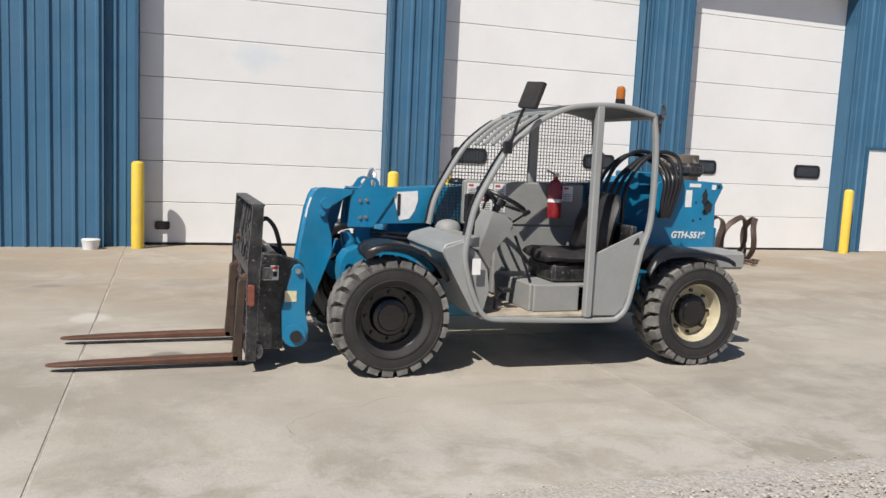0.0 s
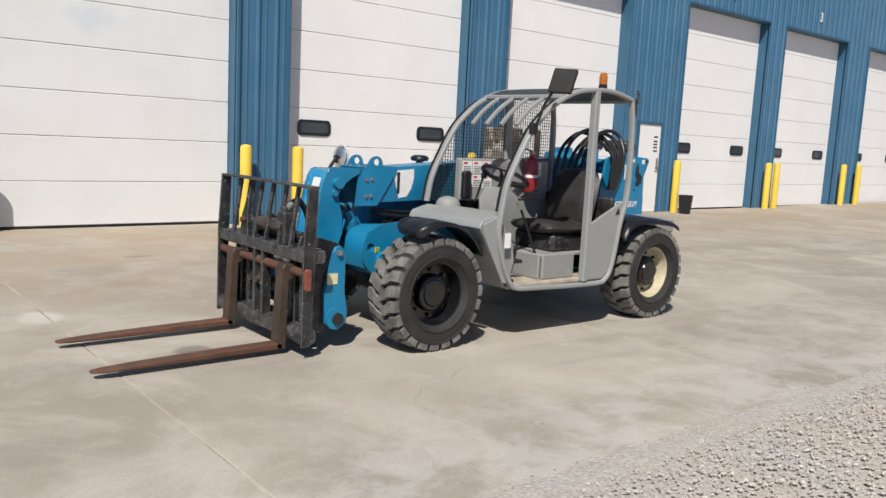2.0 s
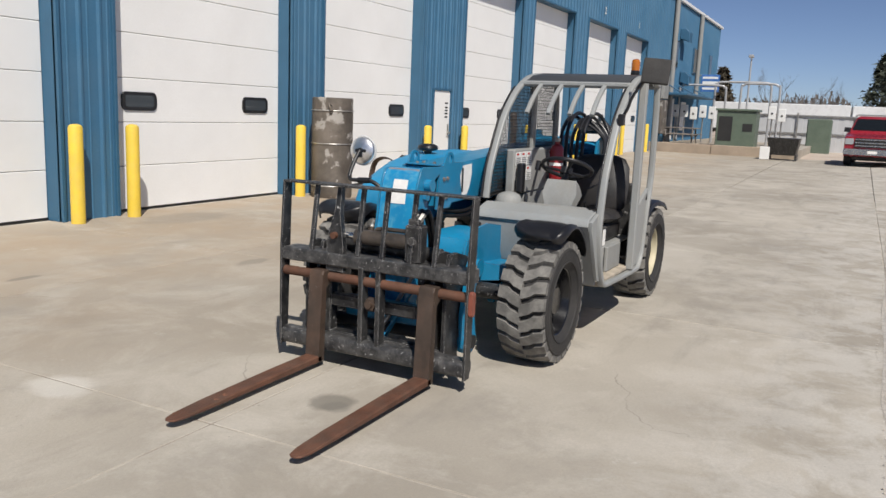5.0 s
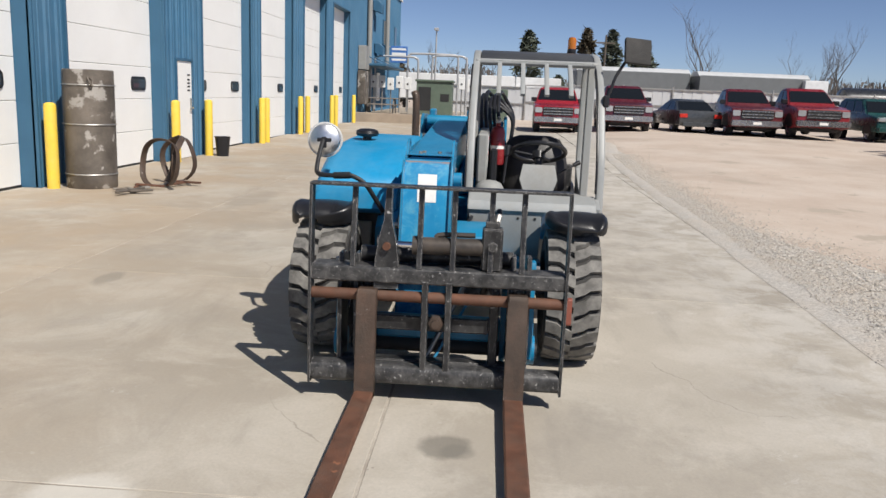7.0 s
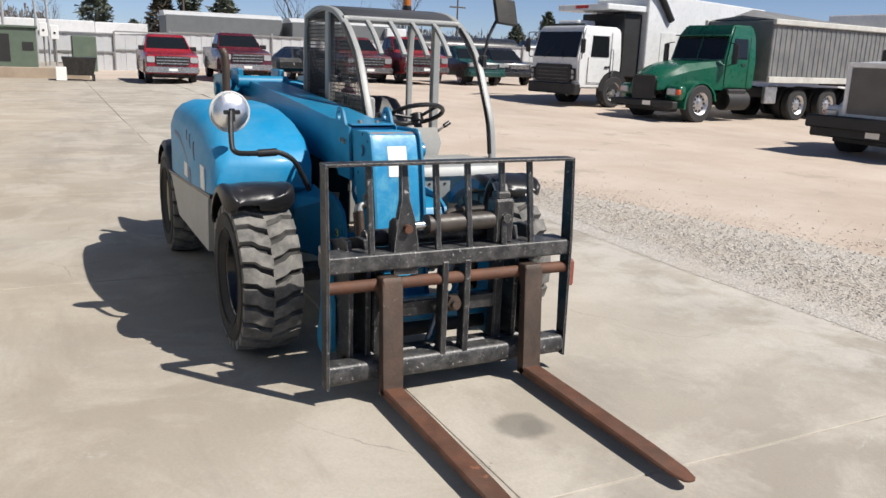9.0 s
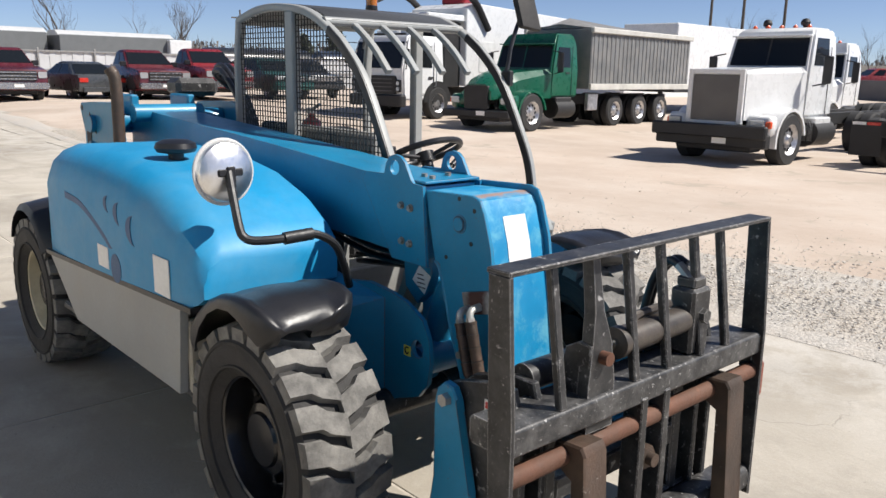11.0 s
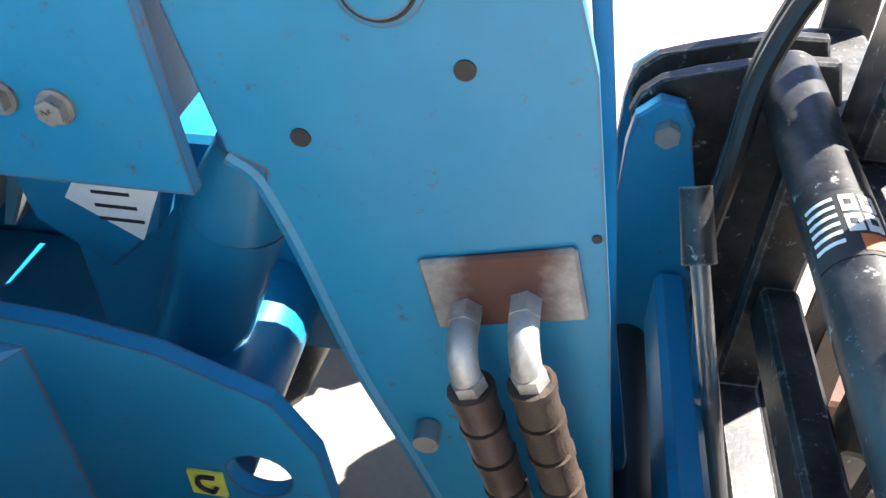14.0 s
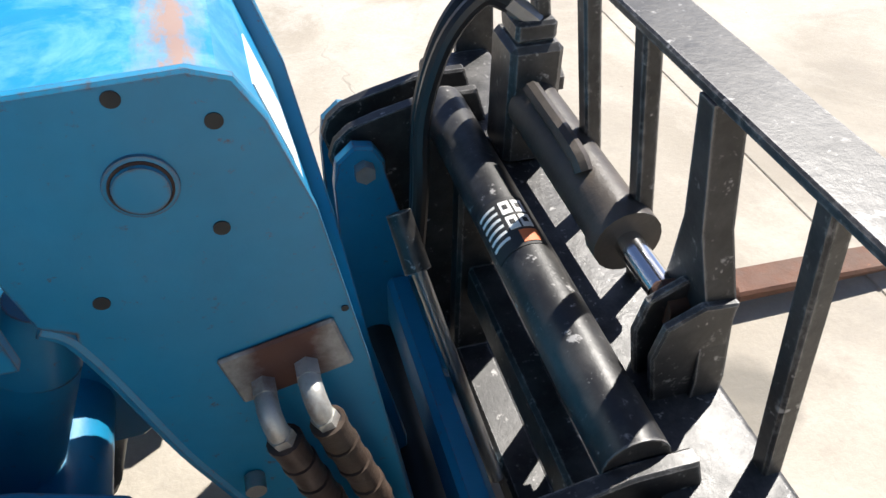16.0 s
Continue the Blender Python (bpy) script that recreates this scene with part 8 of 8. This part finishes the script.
def box_trailer(label, x, y, heading, L=12.0, col=None, z1=3.6, low=1.05, cover=None, group="parked trailers"):
    root = thing("trailer", label, "trailer", group)
    bm = B()
    span(bm, (-L, -1.25, low), (0, 1.25, z1), 0.04)
    part("body", bm, col or M_TRUCKWHITE, root)
    if cover:
        bm = B()
        prism(bm, [(-1.25, z1 - 0.06), (-0.6, z1 + 0.28), (0.6, z1 + 0.28), (1.25, z1 - 0.06)], -L - 0.03, 0.03, "x")
        part("cover", bm, cover, root)
    bm = B()
    span(bm, (-L, -1.27, low - 0.12), (0, 1.27, low), 0.01)
    part("side_rail", bm, M_FRAME, root)
    for x0 in (-L + 1.2, -L + 2.5):
        for s in (-1, 1):
            road_wheel(root, x0, s * 1.05, 0.50, 0.4, M_ALLOY)
    for s in (-1, 1):
        bm = B()
        span(bm, (-2.5, s * 0.8 - 0.07, 0.0), (-2.3, s * 0.8 + 0.07, low), 0.01)
        part("landing_leg", bm, M_FRAME, root)
    root.matrix_basis = pose(x, y, ground_z(x, y) - 0.05, 0, 0, heading)
    return root


M_TRAILGREY = mat("grey_trailer_side", (0.14, 0.15, 0.155), 0.55, var=0.1)
M_SILVER = mat("silver_cover", (0.62, 0.63, 0.63), 0.5, metal=0.2, var=0.1)
box_trailer("plain white box trailer", 17.2, -26.0, 92, 10.0)
box_trailer("grey hopper trailer with a silver cover behind the fence", 55.0, -5.8, 92, 8.0, M_TRAILGREY, 3.35, 1.0, M_SILVER)
box_trailer("grey hopper trailer with a silver cover behind the fence", 54.2, -14.2, 92, 7.6, M_TRAILGREY, 3.2, 1.0, M_SILVER)
box_trailer("short white box trailer behind the fence", 56.5, -13.0, 92, 1.5, M_TRUCKWHITE, 3.3)
box_trailer("white box trailer behind the fence", 54.0, -21.3, 92, 1.6, M_TRUCKWHITE, 3.1)
box_trailer("white box trailer behind the terrace", 56.0, 9.0, 92, 10.5, M_TRUCKWHITE, 2.9)
box_trailer("tan and white trailer behind the fence", 58.0, -1.6, 92, 3.4, M_TRUCKWHITE, 2.9)
for y0, col in ((-23.6, (0.02, 0.022, 0.026)), (-33.0, (0.02, 0.035, 0.07))):
    tk = thing("tank_trailer", "dark tank trailer parked behind the fence", "tank trailer", "parked trailers", (53.0, y0, -0.3))
    bm = B()
    lathe(bm, [(0.5, 0.0), (1.05, 0.15), (1.1, 0.5), (1.1, -0.0 + 8.2), (1.05, 8.55), (0.5, 8.7)], (0, -8.9, 2.2), "y", 24)
    part("tank", bm, paint("tank_paint%d" % int(-y0), col), tk)
    bm = B()
    span(bm, (-0.9, -8.5, 0.9), (0.9, -0.5, 1.15), 0.02)
    part("chassis", bm, M_FRAME, tk)
    for y in (-7.6, -6.4):
        for s in (-1, 1):
            bm = B()
            rod(bm, (s * 1.0 - 0.15, y, 0.5), (s * 1.0 + 0.15, y, 0.5), 0.5, seg=20)
            part("wheel", bm, M_TYRE, tk)

# far shed and block wall across the lot
wallb = thing("block_wall", "low dark grey block wall far across the lot", "wall", kind="structure")
bm = B()
span(bm, (-14, -58.3, -1.2), (22, -58.0, 1.55), 0.02)
part("wall_panel", bm, mat("dark_block", (0.14, 0.14, 0.145), 0.9, var=0.15, scale=1.0), wallb)
for k, (x, c) in enumerate(((15.5, (0.7, 0.71, 0.72)), (11.0, (0.68, 0.69, 0.70)), (23.5, (0.25, 0.03, 0.03)), (6.0, (0.6, 0.6, 0.6)), (1.0, (0.1, 0.1, 0.12)))):
    v = saloon("pale car parked far beyond the block wall" if k != 2 and k != 4 else "dark car parked far beyond the block wall", c, x, -66, 20 + 15 * k, True, "far parked cars")
    v.location.z = 0.75
bank = thing("far_bank", "grassy bank with parked cars far beyond the wall", "bank", kind="structure")
bm = B()
prism(bm, [(-60.0, -1.2), (-62.0, 0.72), (-72.0, 0.78), (-110, 3.4), (-112, -1.2)], -60, 60, "x")
part("slope", bm, mat("dry_grass", (0.13, 0.115, 0.095), 0.95, var=0.3, scale=0.3, fine=4, bump=0.5), bank)
shed = thing("far_shed", "white metal shed with a low roof", "shed", at=(31, -44, -0.9))
bm = B()
span(bm, (-4, -6, 0), (4, 6, 4.2), 0.02)
part("wall", bm, M_TRUCKWHITE, shed)
bm = B()
prism(bm, [(-6.4, 4.2), (0, 5.4), (6.4, 4.2), (6.4, 4.0), (0, 5.2), (-6.4, 4.0)], -4.4, 4.4, "x")
part("roof", bm, M_SILVER, shed)

# ---- trees and poles ----
M_BARK = mat("grey_bark", (0.10, 0.085, 0.07), 0.95, var=0.2)
M_NEEDLE = mat("dark_needles", (0.08, 0.094, 0.068), 0.8, var=0.4, scale=0.7, fine=3, bump=0)
M_DRYNEEDLE = mat("brown_evergreen", (0.075, 0.062, 0.04), 0.85, var=0.35, scale=0.7, fine=3, bump=0)


def conifer(x, y, h, r, seed, mt, z0=0.0):
    tr = thing("conifer", "dark evergreen tree far behind the fence", "tree", "far trees", (x, y, z0))
    rg = np.random.RandomState(seed)
    h, r = h * 0.93, r * 0.92
    bm = B()
    rod(bm, (0, 0, 0), (0, 0, h * 0.95), 0.16, 0.03, seg=8)
    part("trunk", bm, M_BARK, tr)
    V, F = [], []
    n = 3600
    for k in range(n):
        f = rg.rand() ** 0.75
        zz = h * (0.10 + 0.90 * f)
        lump = 0.95 + 0.22 * math.sin(6 * f * 3.1 + seed) + 0.25 * rg.randn() * 0.4
        rr = r * (1 - f) ** 0.75 * lump * math.sqrt(rg.uniform(0.25, 1.0)) + 0.05
        a = rg.rand() * 6.283
        c = np.array((rr * math.cos(a), rr * math.sin(a), zz))
        s = 0.09 + 0.022 * h * rg.rand()
        d = rg.randn(3, 3) * s * np.array((1, 1, 0.6))
        b = len(V)
        V += [tuple(c + d[0]), tuple(c + d[1]), tuple(c + d[2])]
        F.append((b, b + 1, b + 2))
    me = bpy.data.meshes.new("crown")
    me.from_pydata(V, [], F)
    me.materials.append(mt)
    cr = new("crown", me)
    cr.parent = tr
    return tr


def bare_tree(x, y, h, seed, spread=0.55, z0=0.0, group="far trees"):
    tr = thing("bare_tree", "leafless grey tree far behind the fence", "tree", group, (x, y, z0))
    rg = random.Random(seed)
    bm, twig = B(), B()

    def limb(p, d, L, r, depth):
        pts, q, e = [p], p, d
        for i in range(3):
            e = (e + Vector((rg.uniform(-1, 1), rg.uniform(-1, 1), rg.uniform(-0.2, 0.6))) * 0.18).normalized()
            q = q + e * (L / 3)
            pts.append(q)
        tgt = bm if depth < 2 else twig
        k = 6 if depth < 2 else 3
        for i in range(3):
            rod(tgt, pts[i], pts[i + 1], r * (1 - 0.22 * i), r * (1 - 0.22 * (i + 1)), seg=k)
        if depth < 4:
            for i in range(4 if depth < 3 else 3):
                b = pts[rg.choice((1, 2, 3))]
                s = Vector((rg.uniform(-1, 1), rg.uniform(-1, 1), rg.uniform(0.3, 1.1))).normalized()
                limb(b, (e * (1 - spread) + s * spread).normalized(), L * rg.uniform(0.5, 0.72), r * 0.42, depth + 1)

    limb(Vector((0, 0, 0)), Vector((0, 0, 1)), h * 0.55, h * 0.018, 0)
    part("trunk", bm, M_BARK, tr)
    part("crown", twig, M_BARK, tr, smooth=0)
    return tr


for k, (x, y, h, r, mt) in enumerate(((90, -3.7, 9.0, 2.4, M_NEEDLE), (90, -10.3, 9.4, 2.2, M_DRYNEEDLE), (89, -13.0, 9.2, 2.3, M_NEEDLE), (84, -15.8, 7.8, 2.6, M_NEEDLE), (86, -7.0, 4.2, 2.0, M_NEEDLE),
                                   (80, 10.5, 7.0, 1.8, M_DRYNEEDLE), (84, 16, 8.0, 2.4, M_NEEDLE), (78, -52, 7.0, 2.2, M_NEEDLE), (76, -46.5, 5.5, 2.0, M_NEEDLE), (86, -70, 8.0, 2.5, M_NEEDLE))):
    conifer(x, y, h * 1.12, r * 1.1, 11 + k, mt, -0.5)
for k, (x, y, h) in enumerate(((58.5, -16.6, 8.6), (63, -26.3, 7.0), (82, -30.5, 7.6), (80, -34.6, 8.4), (70, -29, 5.5), (75, 6.0, 6.0), (78, 2.0, 5.5), (72, 9.0, 5.0), (88, 0.5, 6.0), (40, -75, 7.0), (22, -78, 7.0), (28, -76, 6.0), (10, -80, 6.5), (2, -82, 7.5), (33, -62, 7.0))):
    bare_tree(x, y, h, 40 + k, z0=-0.5)
# distant tree line
V, F = [], []
rg = np.random.RandomState(77)
for k in range(60000):
    a = radians(rg.uniform(-125, 25))
    R = rg.uniform(150, 190)
    hh = 6.5 + 2.5 * noise.noise((a * 9, 0, 0)) + 2.0 * noise.noise((a * 31, 5, 0))
    c = np.array((R * math.cos(a), R * math.sin(a), hh * rg.rand() ** 0.8 - 1))
    d = rg.randn(3, 3) * np.array((0.16, 0.16, 0.6))
    b = len(V)
    V += [tuple(c + d[0]), tuple(c + d[1]), tuple(c + d[2])]
    F.append((b, b + 1, b + 2))
me = bpy.data.meshes.new("distant_woods")
me.from_pydata(V, [], F)
me.materials.append(mat("hazy_woods", (0.13, 0.12, 0.112), 0.95, var=0.3, scale=0.1, fine=1, bump=0))
tagged(new("distant_woods", me), "hazy grey-brown leafless woods on the horizon", "woods", kind="stuff")
for x, y, h in ((83, -11.5, 9.0), (80, -41, 8.5), (30, -52, 9.5), (27.5, -52, 10), (25, -53, 9.0)):
    up = thing("utility_pole", "thin wooden utility pole far away", "utility pole", "far poles", (x, y, -0.8))
    bm = B()
    rod(bm, (0, 0, 0), (0, 0, h), 0.14, 0.09, seg=8)
    span(bm, (-0.06, -1.0, h - 0.9), (0.06, 1.0, h - 0.75))
    part("pole", bm, M_BARK, up)

# ---- concrete slabs ----
bm = B()
span(bm, (0.007 - CELL_X / 2, 0.007 - CELL_Y / 2, -0.014), (CELL_X / 2 - 0.007, CELL_Y / 2 - 0.007, 0.0), 0.003)
slab = part("slab", bm, M_SLAB, pad, smooth=0)
for i in range(12):
    for j in range(-1 if i > 3 else 0, 3):
        s = slab if i == j == 0 else new("slab", slab.data)
        s.parent = pad
        x, y = PAD_X0 + CELL_X * (i + 0.5), PAD_Y0 + CELL_Y * (j + 0.5)
        dx = (ground_z(x + CELL_X / 2, y) - ground_z(x - CELL_X / 2, y)) / CELL_X
        dy = (ground_z(x, y + CELL_Y / 2) - ground_z(x, y - CELL_Y / 2)) / CELL_Y
        s.location = (x, y, ground_z(x, y))
        s.rotation_euler = (math.atan(dy), -math.atan(dx), 0)
